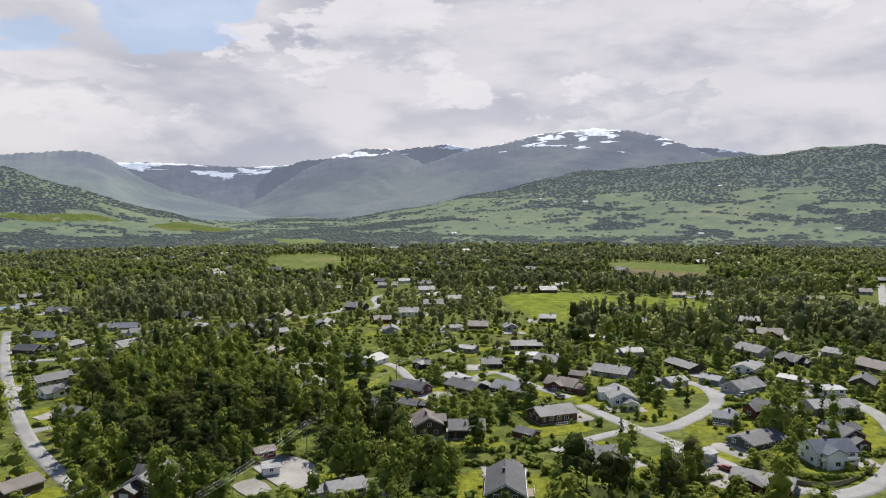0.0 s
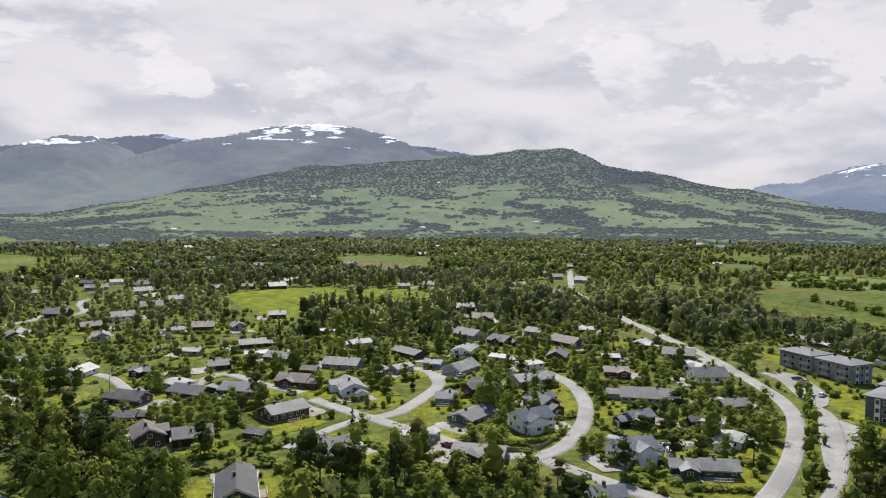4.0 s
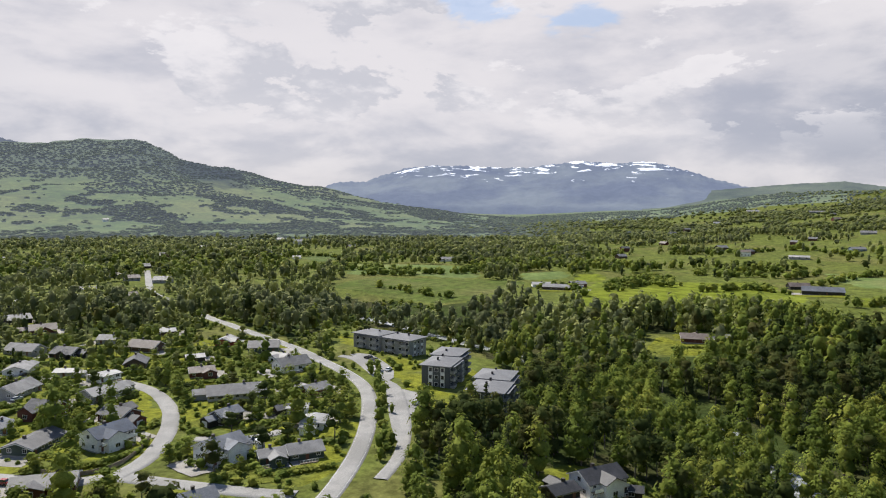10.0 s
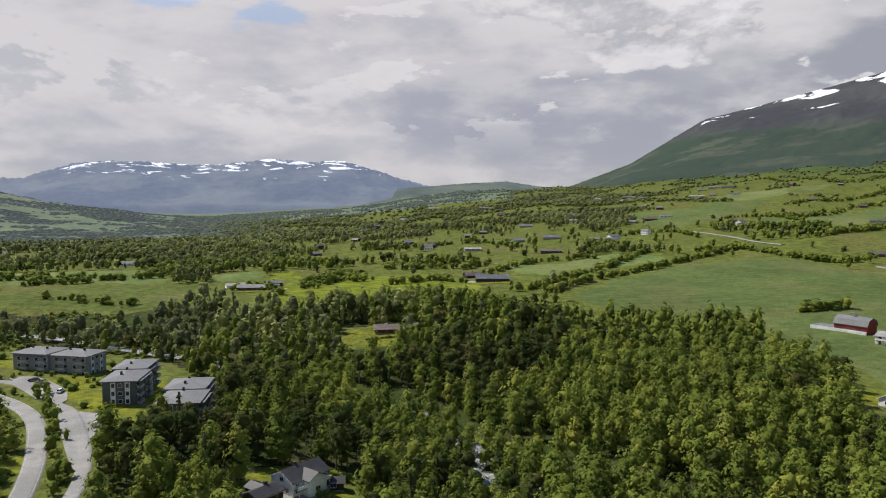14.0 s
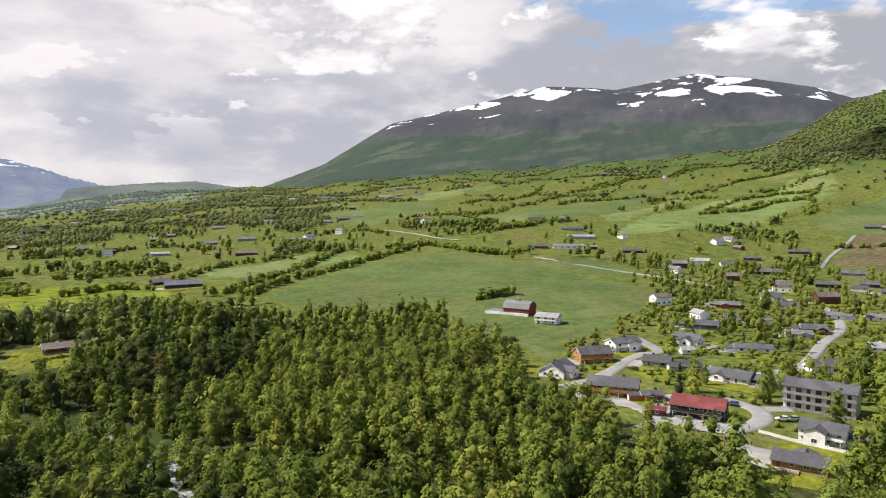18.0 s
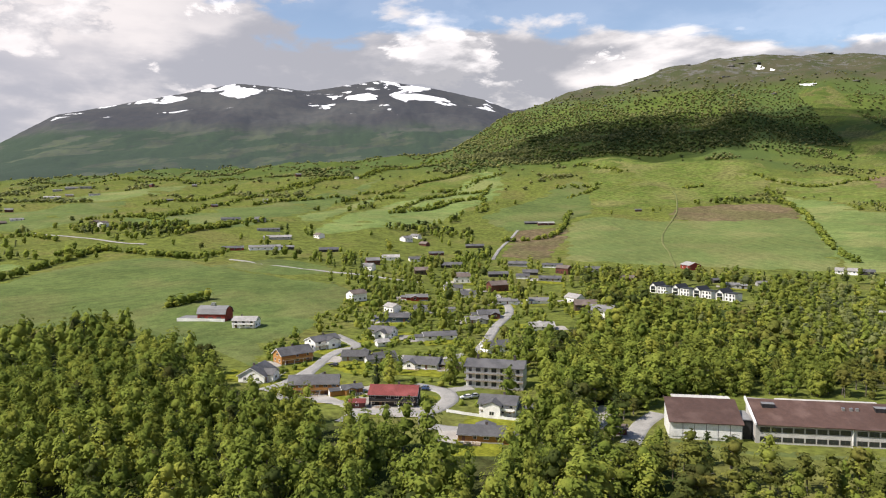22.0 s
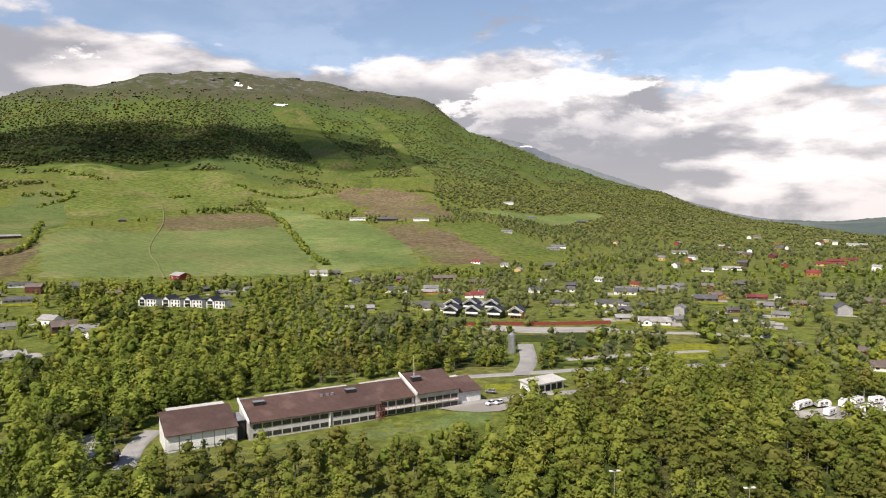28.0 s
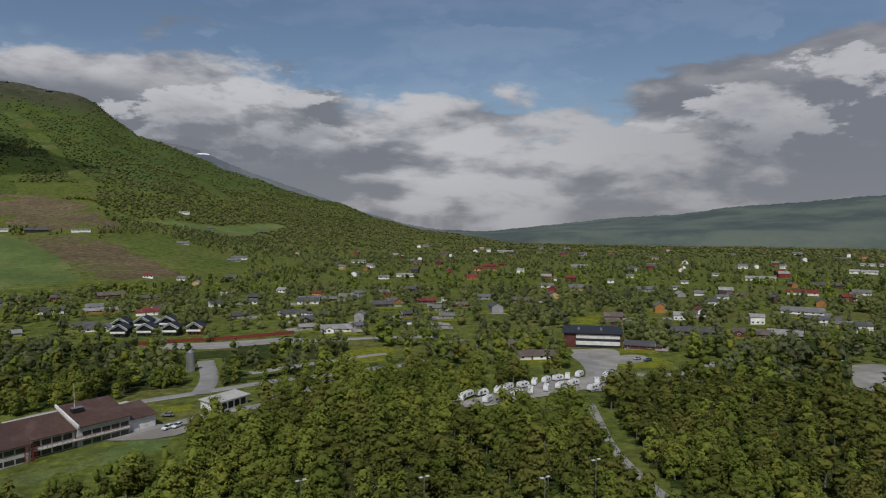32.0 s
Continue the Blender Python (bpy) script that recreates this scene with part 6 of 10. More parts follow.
house(760.8, -284.5, -111, 24.7, 9.5, 1, 'red', 'dark', 2)
house(747.4, -316.3, -108, 35.0, 9.5, 1.5, 'white', 'grey', 2)
house(746.7, -342.0, -115, 17.2, 9.5, 1, 'dark', 'grey', 2)
house(832.0, -369.3, -114, 35.0, 9.5, 1, 'grey', 'lightroof', 2)
house(907.7, -390.2, -113, 31.0, 9.5, 1, 'grey', 'dark', 2)
house(1031.3, -384.5, -110, 28.8, 9.5, 1, 'grey', 'dark', 2)
house(1409.7, -408.5, -106, 30.7, 9.5, 1, 'dark', 'dark', 2)
house(786.1, -794.2, -125, 26.3, 9.5, 1.5, 'redbrown', 'lightroof', 2)
house(807.8, -785.4, -134, 23.6, 9.5, 1, 'dark', 'dark', 2)
house(416.9, -625.9, 155, 17, 13, 2, 'red', 'lightroof', 2)
house(305.8, -711.7, -157, 19.5, 9.5, 1.5, 'white', 'lightroof', 2)
house(294.1, -722.9, -158, 17.2, 9.5, 1, 'dark', 'dark', 2)
house(246.2, -659.1, -120, 13.0, 8.8, 1.5, 'white', 'dark', 2)
house(233.0, -678.1, -161, 8.8, 6.0, 1, 'yellow', 'brown', 2)
house(202.6, -683.0, -163, 14.2, 9.5, 1.5, 'red', 'dark', 2)
house(159.2, -625.7, -166, 13.6, 9.2, 1, 'white', 'grey', 2)
house(510.4, -525.0, -136, 21.1, 9.5, 1, 'white', 'dark', 2)
house(470.0, -545.6, -139, 22.7, 9.5, 1, 'grey', 'dark', 2)
house(411.1, -521.5, -132, 15.3, 9.5, 1, 'redbrown', 'brown', 2)
house(481.3, -465.9, -134, 14.1, 9.5, 1, 'dark', 'dark', 2)
house(349.5, -565.5, -118, 11.6, 7.9, 1, 'dark', 'dark', 2)
house(315.1, -576.7, -131, 9.6, 6.5, 1, 'grey', 'grey', 2)
house(762.7, -990.9, -142, 11.4, 7.7, 1, 'brown', 'dark', 2)
house(434.7, -1185.3, -160, 28.7, 9.5, 1, 'white', 'lightroof', 2)
house(384.2, -1196.7, -162, 35.0, 9.5, 1.5, 'dark', 'dark', 2)
house(320.8, -1192.3, -165, 28.1, 9.5, 1, 'white', 'grey', 2)
house(160.3, -1469.7, -174, 15.7, 9.5, 1, 'grey', 'dark', 2)
house(60.3, -1547.8, -178, 23.5, 9.5, 1, 'dark', 'dark', 2)
house(222.4, -1576.8, -172, 21.8, 9.5, 1, 'white', 'lightroof', 2)
house(162.1, -692.1, -152, 24.6, 9.5, 1.5, 'brown', 'brown', 2)
house(126.2, -678.2, -164, 15.9, 9.5, 1, 'brown', 'brown', 2)
house(63.7, -694.8, -175, 5.7, 4.3, 1.5, 'white', 'lightroof', 2)
house(-14.5, -642.8, 169, 19.6, 9.5, 1, 'grey', 'grey', 2)
house(-50.2, -657.1, 176, 18.7, 9.5, 1, 'grey', 'grey', 2)
house(-61.5, -683.7, 215, 13.3, 9.1, 1.5, 'grey', 'grey', 2)
house(-86.2, -684.6, 183, 10.2, 6.9, 1.5, 'red', 'grey', 2)
house(85.8, -1093.1, -171, 20.7, 9.5, 1, 'grey', 'grey', 2)
house(-105.5, -1170.6, 175, 24.6, 9.5, 1, 'white', 'grey', 2)
house(-140.1, -894.8, 171, 22.8, 9.5, 1, 'white', 'lightroof', 2)
house(-107.1, -851.0, 173, 13.5, 9.2, 1, 'white', 'grey', 2)
house(-118.9, -708.3, 170, 15.1, 9.5, 1, 'dark', 'dark', 2)
house(33.5, -659.8, -177, 12.5, 8.5, 1, 'dark', 'dark', 2)
house(241.7, -689.9, -161, 10.0, 6.8, 1, 'brown', 'brown', 2)
house(174.9, -1219.8, -172, 19.4, 9.5, 1, 'grey', 'grey', 2)
house(79.4, -1121.0, -181, 23.6, 9.5, 1, 'white', 'grey', 2)
house(-287.2, -681.4, 167, 23.3, 9.5, 1.5, 'yellow', 'grey', 2)
house(-288.9, -1026.3, 164, 22.4, 9.5, 1, 'redbrown', 'redroof', 2)
house(-312.9, -1056.3, 163, 23.1, 9.5, 1, 'redbrown', 'redroof', 2)
house(-555.5, -761.9, 144, 35.0, 9.5, 1, 'white', 'lightroof', 2)
house(-568.6, -667.9, 150, 35.0, 9.5, 1, 'redbrown', 'dark', 2)
house(-439.0, -1439.0, 163, 35.0, 9.5, 1, 'white', 'lightroof', 2)
house(-356.7, -673.1, 172, 22.2, 9.5, 1, 'grey', 'grey', 2)
house(-421.8, -1001.8, 157, 25.1, 9.5, 1, 'grey', 'lightroof', 2)
house(-753.1, -817.6, 137, 35.0, 9.5, 1.5, 'white', 'lightroof', 2)
house(-893.8, -955.2, 137, 34.3, 9.5, 1, 'white', 'lightroof', 2)
house(-949.3, -1084.1, 139, 27.2, 9.5, 1, 'white', 'grey', 2)
house(-1010.2, -1270.2, 142, 20.4, 9.5, 1, 'white', 'grey', 2)
house(-386.5, -620.4, 148, 11.5, 7.8, 1, 'white', 'grey', 2)
house(-384.3, -581.9, 167, 11.5, 7.8, 1, 'white', 'grey', 2)
house(-393.0, -678.5, 150, 9.9, 6.7, 1, 'white', 'grey', 2)
house(-405.7, -592.8, 146, 15.1, 9.5, 1, 'brown', 'brown', 2)
house(-433.9, -728.3, 149, 8.7, 5.9, 1, 'white', 'grey', 2)
house(-270.0, -725.9, 160, 16.3, 9.5, 1, 'white', 'grey', 2)
house(-171.7, -629.1, 165, 12.3, 8.4, 1, 'grey', 'grey', 2)
house(-134.3, -625.9, 168, 6.6, 4.9, 1, 'white', 'grey', 2)
house(-543.8, -592.1, 137, 16.9, 9.5, 1, 'white', 'grey', 2)
house(-352.1, -746.3, 155, 7.6, 5.7, 1.5, 'white', 'grey', 2)
house(-304.4, -799.0, 159, 7.0, 5.2, 1, 'white', 'grey', 2)
house(-545.4, -1011.7, 152, 14.5, 9.5, 1, 'white', 'grey', 2)
house(-536.2, -825.6, 147, 9.3, 6.3, 1, 'white', 'grey', 2)
house(-404.4, -802.9, 153, 9.4, 6.4, 1, 'white', 'grey', 2)
house(-268.6, -974.1, 165, 35.0, 9.5, 1.5, 'yellow', 'redroof', 2)
house(-489.3, -607.1, 141, 29.7, 9.5, 1, 'white', 'redroof', 2)
house(-292.5, -888.5, 147, 9.8, 6.5, 2, 'white', 'lightroof', 3)
house(-271.8, -1202.0, 75, 9.2, 6.1, 2, 'brown', 'dark', 3)
house(-318.1, -439.6, 158, 9.8, 6.5, 2, 'white', 'lightroof', 3)
house(-418.2, -627.0, 154, 13.8, 9.1, 1.5, 'brown', 'lightroof', 3)
house(-229.3, -480.8, 156, 13.3, 8.7, 1, 'brown', 'brown', 3)
house(-852.9, -1257.8, 144, 11.0, 7.2, 1, 'red', 'grey', 3)
house(-228.8, -1112.6, 148, 10.2, 6.7, 1, 'white', 'dark', 3)
house(-590.3, -1471.5, 158, 10.0, 6.6, 1.5, 'red', 'dark', 3)
house(-276.2, -1289.8, 156, 14.2, 9.4, 1.5, 'ochre', 'dark', 3)
house(-626.9, -1561.9, 148, 12.4, 8.2, 1.5, 'white', 'brown', 3)
house(-633.9, -1163.5, 143, 14.3, 9.4, 1.5, 'yellow', 'dark', 3)
house(-393.9, -390.0, 77, 10.3, 6.8, 1, 'redbrown', 'lightroof', 3)
house(-710.5, -923.9, 154, 9.8, 6.5, 1.5, 'white', 'grey', 3)
house(-232.2, -611.2, 81, 12.4, 8.2, 1.5, 'yellow', 'dark', 3)
house(-205.5, -931.3, 81, 10.0, 6.6, 1.5, 'red', 'grey', 3)
house(93.7, -506.5, 81, 15.0, 9.9, 1, 'red', 'lightroof', 3)
house(-505.7, -558.8, 153, 9.8, 6.5, 2, 'white', 'brown', 3)
house(-47.4, -513.4, 76, 10.5, 6.9, 2, 'grey', 'grey', 3)
house(-970.5, -1006.6, 148, 9.5, 6.3, 2, 'red', 'dark', 3)
house(-402.9, -1276.2, 155, 9.5, 6.2, 1, 'ochre', 'brown', 3)
house(-307.0, -1642.7, 164, 14.9, 9.8, 1.5, 'grey', 'brown', 3)
house(10.0, -714.4, 143, 10.3, 6.8, 1, 'white', 'lightroof', 3)
house(-566.2, -956.8, 76, 10.2, 6.7, 1, 'white', 'dark', 3)
house(-638.8, -1358.6, 163, 11.4, 7.5, 1.5, 'ochre', 'brown', 3)
house(-191.1, -1157.8, 167, 11.6, 7.7, 1, 'redbrown', 'grey', 3)
house(-668.4, -927.9, 63, 10.1, 6.7, 1.5, 'white', 'lightroof', 3)
house(-283.4, -1602.6, 75, 13.0, 8.6, 1.5, 'white', 'grey', 3)
house(-100.7, -989.5, 64, 10.4, 6.8, 1, 'ochre', 'redroof', 3)
house(-1146.9, -1115.0, 162, 10.2, 6.8, 1.5, 'white', 'grey', 3)
house(-409.3, -542.1, 82, 9.6, 6.3, 2, 'brown', 'dark', 3)
house(-301.6, -1423.8, 171, 13.7, 9.0, 1, 'yellow', 'redroof', 3)
house(103.5, -813.2, 87, 12.1, 8.0, 1, 'yellow', 'lightroof', 3)
house(-625.8, -819.1, 165, 13.1, 8.6, 1.5, 'redbrown', 'redroof', 3)
house(-197.8, -1128.2, 151, 14.6, 9.6, 1, 'ochre', 'dark', 3)
house(-600.7, -1256.1, 75, 9.8, 6.5, 1.5, 'brown', 'grey', 3)
house(-154.9, -532.2, 86, 13.8, 9.1, 2, 'grey', 'dark', 3)
house(-439.4, -522.3, 56, 12.5, 8.3, 1.5, 'ochre', 'dark', 3)
house(-644.1, -926.0, 162, 14.6, 9.6, 1.5, 'white', 'grey', 3)
house(-1030.2, -1119.9, 173, 12.5, 8.2, 1.5, 'yellow', 'redroof', 3)
house(-521.6, -662.5, 85, 9.2, 6.1, 1.5, 'ochre', 'brown', 3)
house(-550.9, -1290.7, 159, 14.3, 9.4, 2, 'white', 'brown', 3)
house(-602.5, -782.6, 159, 13.5, 8.9, 2, 'red', 'lightroof', 3)
house(-628.1, -1054.6, 61, 14.7, 9.7, 1.5, 'white', 'redroof', 3)
house(-212.2, -833.4, 176, 14.1, 9.3, 1.5, 'ochre', 'redroof', 3)
house(166.2, -889.4, 171, 12.4, 8.2, 1, 'white', 'redroof', 3)
house(-291.1, -1308.6, 83, 9.5, 6.2, 1.5, 'white', 'dark', 3)
house(-222.2, -1077.4, 63, 14.1, 9.3, 1.5, 'redbrown', 'redroof', 3)
house(-408.4, -1516.1, 162, 9.2, 6.1, 2, 'yellow', 'lightroof', 3)
house(-567.7, -1574.4, 143, 11.5, 7.6, 1.5, 'grey', 'brown', 3)
house(-522.3, -889.5, 80, 9.4, 6.2, 1.5, 'white', 'redroof', 3)
house(-850.7, -1053.9, 72, 10.9, 7.2, 2, 'white', 'brown', 3)
house(-364.2, -618.9, 75, 12.5, 8.3, 1, 'grey', 'lightroof', 3)
house(-65.7, -1110.9, 145, 12.6, 8.3, 1, 'brown', 'dark', 3)
house(-820.1, -1446.2, 150, 10.1, 6.7, 1.5, 'white', 'redroof', 3)
house(-248.4, -656.3, 62, 10.8, 7.1, 2, 'red', 'redroof', 3)
house(-412.0, -1473.6, 167, 9.4, 6.2, 2, 'white', 'grey', 3)
house(-524.7, -1329.4, 155, 13.3, 8.8, 1.5, 'red', 'dark', 3)
house(-763.9, -1013.3, 165, 13.2, 8.7, 1, 'red', 'grey', 3)
house(-67.2, -1012.1, 168, 12.5, 8.3, 1.5, 'yellow', 'grey', 3)
house(71.8, -879.3, 172, 13.4, 8.9, 1.5, 'redbrown', 'dark', 3)
house(-991.8, -1351.0, 57, 13.2, 8.7, 1, 'redbrown', 'redroof', 3)
house(-288.2, -520.1, 65, 12.4, 8.2, 2, 'ochre', 'grey', 3)
house(-23.1, -673.6, 144, 9.5, 6.3, 1.5, 'yellow', 'redroof', 3)
house(-111.8, -1043.1, 146, 11.4, 7.5, 1.5, 'white', 'grey', 3)
house(-158.6, -932.2, 152, 11.7, 7.7, 2, 'brown', 'dark', 3)
house(127.4, -876.1, 168, 10.3, 6.8, 1, 'white', 'grey', 3)
house(-839.9, -812.0, 173, 14.7, 9.7, 1, 'ochre', 'lightroof', 3)
house(-76.5, -891.6, 65, 11.2, 7.4, 1.5, 'white', 'brown', 3)
house(35.0, -628.4, 175, 10.4, 6.9, 1, 'white', 'dark', 3)
house(-1055.0, -1184.8, 61, 9.8, 6.4, 2, 'white', 'brown', 3)
house(104.8, -590.1, 62, 12.5, 8.2, 1, 'white', 'brown', 3)
house(-382.6, -1462.6, 55, 14.7, 9.7, 1.5, 'white', 'redroof', 3)
house(-306.8, -493.1, 83, 9.1, 6.0, 2, 'white', 'redroof', 3)
house(-121.6, -1381.1, 65, 14.0, 9.3, 1.5, 'red', 'grey', 3)
house(-470.1, -928.4, 168, 13.0, 8.6, 1.5, 'white', 'dark', 3)
house(-280.2, -474.6, 156, 11.2, 7.4, 1.5, 'white', 'lightroof', 3)
house(-475.8, -535.1, 168, 9.9, 6.5, 2, 'redbrown', 'redroof', 3)
house(-209.5, -1182.8, 88, 10.3, 6.8, 2, 'white', 'brown', 3)
house(-194.7, -1282.9, 53, 9.8, 6.5, 1.5, 'red', 'lightroof', 3)
house(-190.5, -1336.6, 154, 12.6, 8.3, 1.5, 'ochre', 'lightroof', 3)
house(-365.1, -396.0, 162, 10.6, 7.0, 2, 'white', 'dark', 3)
house(-303.4, -821.6, 149, 12.9, 8.5, 1, 'red', 'lightroof', 3)
house(-215.3, -454.9, 169, 11.8, 7.8, 1, 'redbrown', 'brown', 3)
house(-316.1, -775.6, 152, 12.3, 8.1, 2, 'redbrown', 'redroof', 3)
house(-350.6, -545.5, 171, 11.1, 7.3, 1.5, 'white', 'dark', 3)
house(-516.7, -959.8, 156, 14.4, 9.5, 1.5, 'red', 'dark', 3)
house(-8.7, -1288.0, 76, 12.9, 8.5, 1, 'yellow', 'grey', 3)
house(-531.5, -1255.0, 176, 10.6, 7.0, 2, 'grey', 'dark', 3)
house(270.5, 490.6, -16, 13.3, 8.8, 1, 'dark', 'lightroof', 3)
house(93.9, 747.2, 1, 14.3, 9.4, 1, 'redbrown', 'grey', 3)
house(128.3, 456.3, -6, 10.4, 6.8, 1, 'redbrown', 'grey', 3)
house(-24.4, 500.4, 8, 13.5, 8.9, 1, 'white', 'grey', 3)
house(-247.3, 609.1, 28, 14.7, 9.7, 1, 'grey', 'dark', 3)
house(-7.6, 546.9, 5, 15.0, 9.9, 1, 'grey', 'dark', 3)
house(196.1, 454.5, -7, 12.8, 8.4, 1, 'dark', 'lightroof', 3)
house(69.7, 471.9, -7, 10.5, 6.9, 1, 'brown', 'lightroof', 3)
house(9.2, 582.0, 13, 11.9, 7.9, 1, 'white', 'grey', 3)
house(278.5, 463.4, -17, 14.0, 9.3, 1, 'white', 'dark', 3)
house(69.6, 636.9, -24, 10.0, 6.6, 1, 'brown', 'brown', 3)
house(112.8, 674.3, -4, 11.8, 7.8, 1, 'white', 'lightroof', 3)
house(-84.3, 710.2, 16, 11.5, 7.6, 1, 'dark', 'brown', 3)
house(41.3, 637.6, 0, 10.8, 7.1, 1, 'white', 'dark', 3)
house(-159.8, 598.4, 27, 10.5, 6.9, 1, 'dark', 'brown', 3)
house(376.7, 583.2, -56, 14.8, 9.8, 1, 'grey', 'dark', 3)
house(370.9, 653.7, -14, 10.2, 6.8, 1, 'grey', 'brown', 3)
house(93.5, 632.8, 4, 14.7, 9.7, 1, 'brown', 'lightroof', 3)
house(197.6, 592.5, -12, 10.0, 6.6, 1, 'grey', 'brown', 3)
house(224.1, 595.9, -10, 13.3, 8.7, 1, 'white', 'grey', 3)
house(-222.2, 668.4, -6, 10.5, 6.9, 1, 'white', 'grey', 3)
house(297.7, 505.4, -25, 11.6, 7.6, 1, 'white', 'brown', 3)
house(292.2, 670.3, -46, 10.9, 7.2, 1, 'white', 'brown', 3)
house(-148.7, 550.8, -6, 14.1, 9.3, 1, 'dark', 'grey', 3)
house(-65.1, 530.7, -22, 14.8, 9.8, 1, 'dark', 'grey', 3)
house(-40.6, 470.0, 12, 11.1, 7.3, 1, 'redbrown', 'brown', 3)
house(366.2, 617.2, -20, 13.0, 8.6, 1, 'grey', 'brown', 3)
house(-15.9, 648.0, 13, 14.4, 9.5, 1, 'grey', 'grey', 3)
house(-63.7, 723.0, -28, 12.2, 8.0, 1, 'brown', 'dark', 3)
house(301.0, 571.1, -22, 11.5, 7.6, 1, 'white', 'dark', 3)
house(-267.5, 819.5, 48, 15.5, 10.2, 1.5, 'redbrown', 'brown', 3)
house(-450.2, 1089.6, 4, 14.7, 9.7, 1.5, 'white', 'grey', 3)
house(211.6, 841.7, -52, 14.7, 9.7, 1.5, 'grey', 'dark', 3)
house(381.1, 1296.3, 3, 13.4, 8.8, 1, 'brown', 'brown', 3)
house(-126.0, 1279.3, 66, 13.6, 9.0, 2, 'redbrown', 'lightroof', 3)
house(-35.5, 855.3, 55, 12.5, 8.3, 1, 'white', 'brown', 3)
house(-376.1, 1104.6, -27, 14.5, 9.6, 2, 'redbrown', 'grey', 3)
house(592.8, 858.0, -87, 14.0, 9.3, 1.5, 'redbrown', 'lightroof', 3)
house(104.4, 833.3, -38, 13.8, 9.1, 2, 'redbrown', 'grey', 3)
house(638.5, 1073.2, -6, 13.0, 8.6, 1.5, 'white', 'grey', 3)
house(-92.2, 1340.7, 4, 15.1, 10.0, 1.5, 'white', 'dark', 3)
house(-311.9, 891.1, 15, 11.8, 7.8, 1.5, 'white', 'grey', 3)
house(74.4, 1354.6, -17, 13.6, 9.0, 1, 'brown', 'grey', 3)
house(194.2, 1222.1, -65, 10.2, 6.7, 1.5, 'white', 'dark', 3)
house(-4.6, 869.4, 28, 10.3, 6.8, 1.5, 'brown', 'dark', 3)
house(840.3, 780.4, -9, 14.7, 9.7, 1, 'brown', 'grey', 3)
house(359.8, 991.3, 16, 15.4, 10.2, 1, 'redbrown', 'lightroof', 3)
house(915.4, 908.1, -27, 15.4, 10.1, 1, 'white', 'lightroof', 3)
house(415.3, 719.3, -62, 12.7, 8.4, 1, 'white', 'lightroof', 3)
house(-7.2, 1096.3, 2, 14.5, 9.5, 1, 'white', 'dark', 3)
house(-306.0, 965.2, -4, 14.3, 9.5, 1, 'white', 'grey', 3)
house(433.7, 1117.5, -69, 10.6, 7.0, 1.5, 'redbrown', 'lightroof', 3)
house(789.0, 1079.6, -3, 10.7, 7.1, 1.5, 'white', 'grey', 3)
house(862.8, 926.9, -7, 15.7, 10.4, 2, 'white', 'lightroof', 3)
house(74.5, 1302.7, 47, 11.0, 7.3, 1, 'white', 'lightroof', 3)
house(-89.1, 924.4, -26, 16.0, 10.5, 1.5, 'white', 'grey', 3)
house(-259.7, 867.7, 12, 15.9, 10.5, 1.5, 'white', 'brown', 3)
house(-252.3, 1274.0, -39, 15.4, 10.2, 1.5, 'redbrown', 'brown', 3)
house(729.6, 944.3, -83, 15.6, 10.3, 1.5, 'white', 'dark', 3)
house(-2.4, 917.5, -36, 12.0, 7.9, 2, 'white', 'dark', 3)
house(668.5, 778.5, -90, 14.7, 9.7, 1.5, 'white', 'brown', 3)
house(-308.8, 851.3, -13, 10.6, 7.0, 1.5, 'brown', 'lightroof', 3)
house(57.4, 966.2, -28, 14.5, 9.6, 2, 'white', 'grey', 3)
house(129.8, 1117.1, -47, 14.7, 9.7, 1, 'white', 'lightroof', 3)
house(-248.7, 782.7, 56, 13.3, 8.8, 1.5, 'white', 'dark', 3)
house(747.3, 1179.6, 21, 12.0, 8.0, 2, 'white', 'grey', 3)
house(-27.3, 927.0, -28, 10.6, 7.0, 1.5, 'redbrown', 'grey', 3)
house(906.7, 1021.8, -58, 13.1, 8.7, 1.5, 'white', 'grey', 3)
house(37.3, 1199.9, 42, 14.5, 9.6, 2, 'redbrown', 'brown', 3)
house(447.6, 728.4, -14, 14.2, 9.3, 1, 'brown', 'grey', 3)
house(-495.1, 1275.7, 62, 15.7, 10.4, 2, 'redbrown', 'brown', 3)
house(541.4, 839.8, -91, 15.6, 10.3, 1.5, 'redbrown', 'grey', 3)
house(665.8, 921.4, -63, 11.9, 7.8, 1.5, 'redbrown', 'grey', 3)
house(-364.6, 1185.5, 35, 14.3, 9.4, 1, 'white', 'dark', 3)
house(-195.5, 819.3, -9, 15.2, 10.0, 2, 'white', 'dark', 3)
house(170.1, 1187.8, 26, 11.7, 7.7, 2, 'brown', 'brown', 3)
house(125.9, 1367.5, -42, 12.6, 8.3, 2, 'white', 'dark', 3)
house(119.6, 941.3, 48, 13.0, 8.6, 2, 'grey', 'dark', 3)
house(203.8, 1043.0, -30, 11.6, 7.7, 2, 'grey', 'lightroof', 3)
house(138.4, 1227.9, -64, 10.4, 6.8, 2, 'redbrown', 'brown', 3)
house(376.5, 892.0, -53, 12.2, 8.0, 2, 'redbrown', 'grey', 3)
house(-443.6, 799.9, 70, 10.2, 6.7, 1.5, 'white', 'dark', 3)
house(466.4, 2332.5, -21, 15.6, 10.3, 1.5, 'white', 'lightroof', 3)
house(338.7, 2752.0, -40, 15.5, 10.2, 1, 'white', 'lightroof', 3)
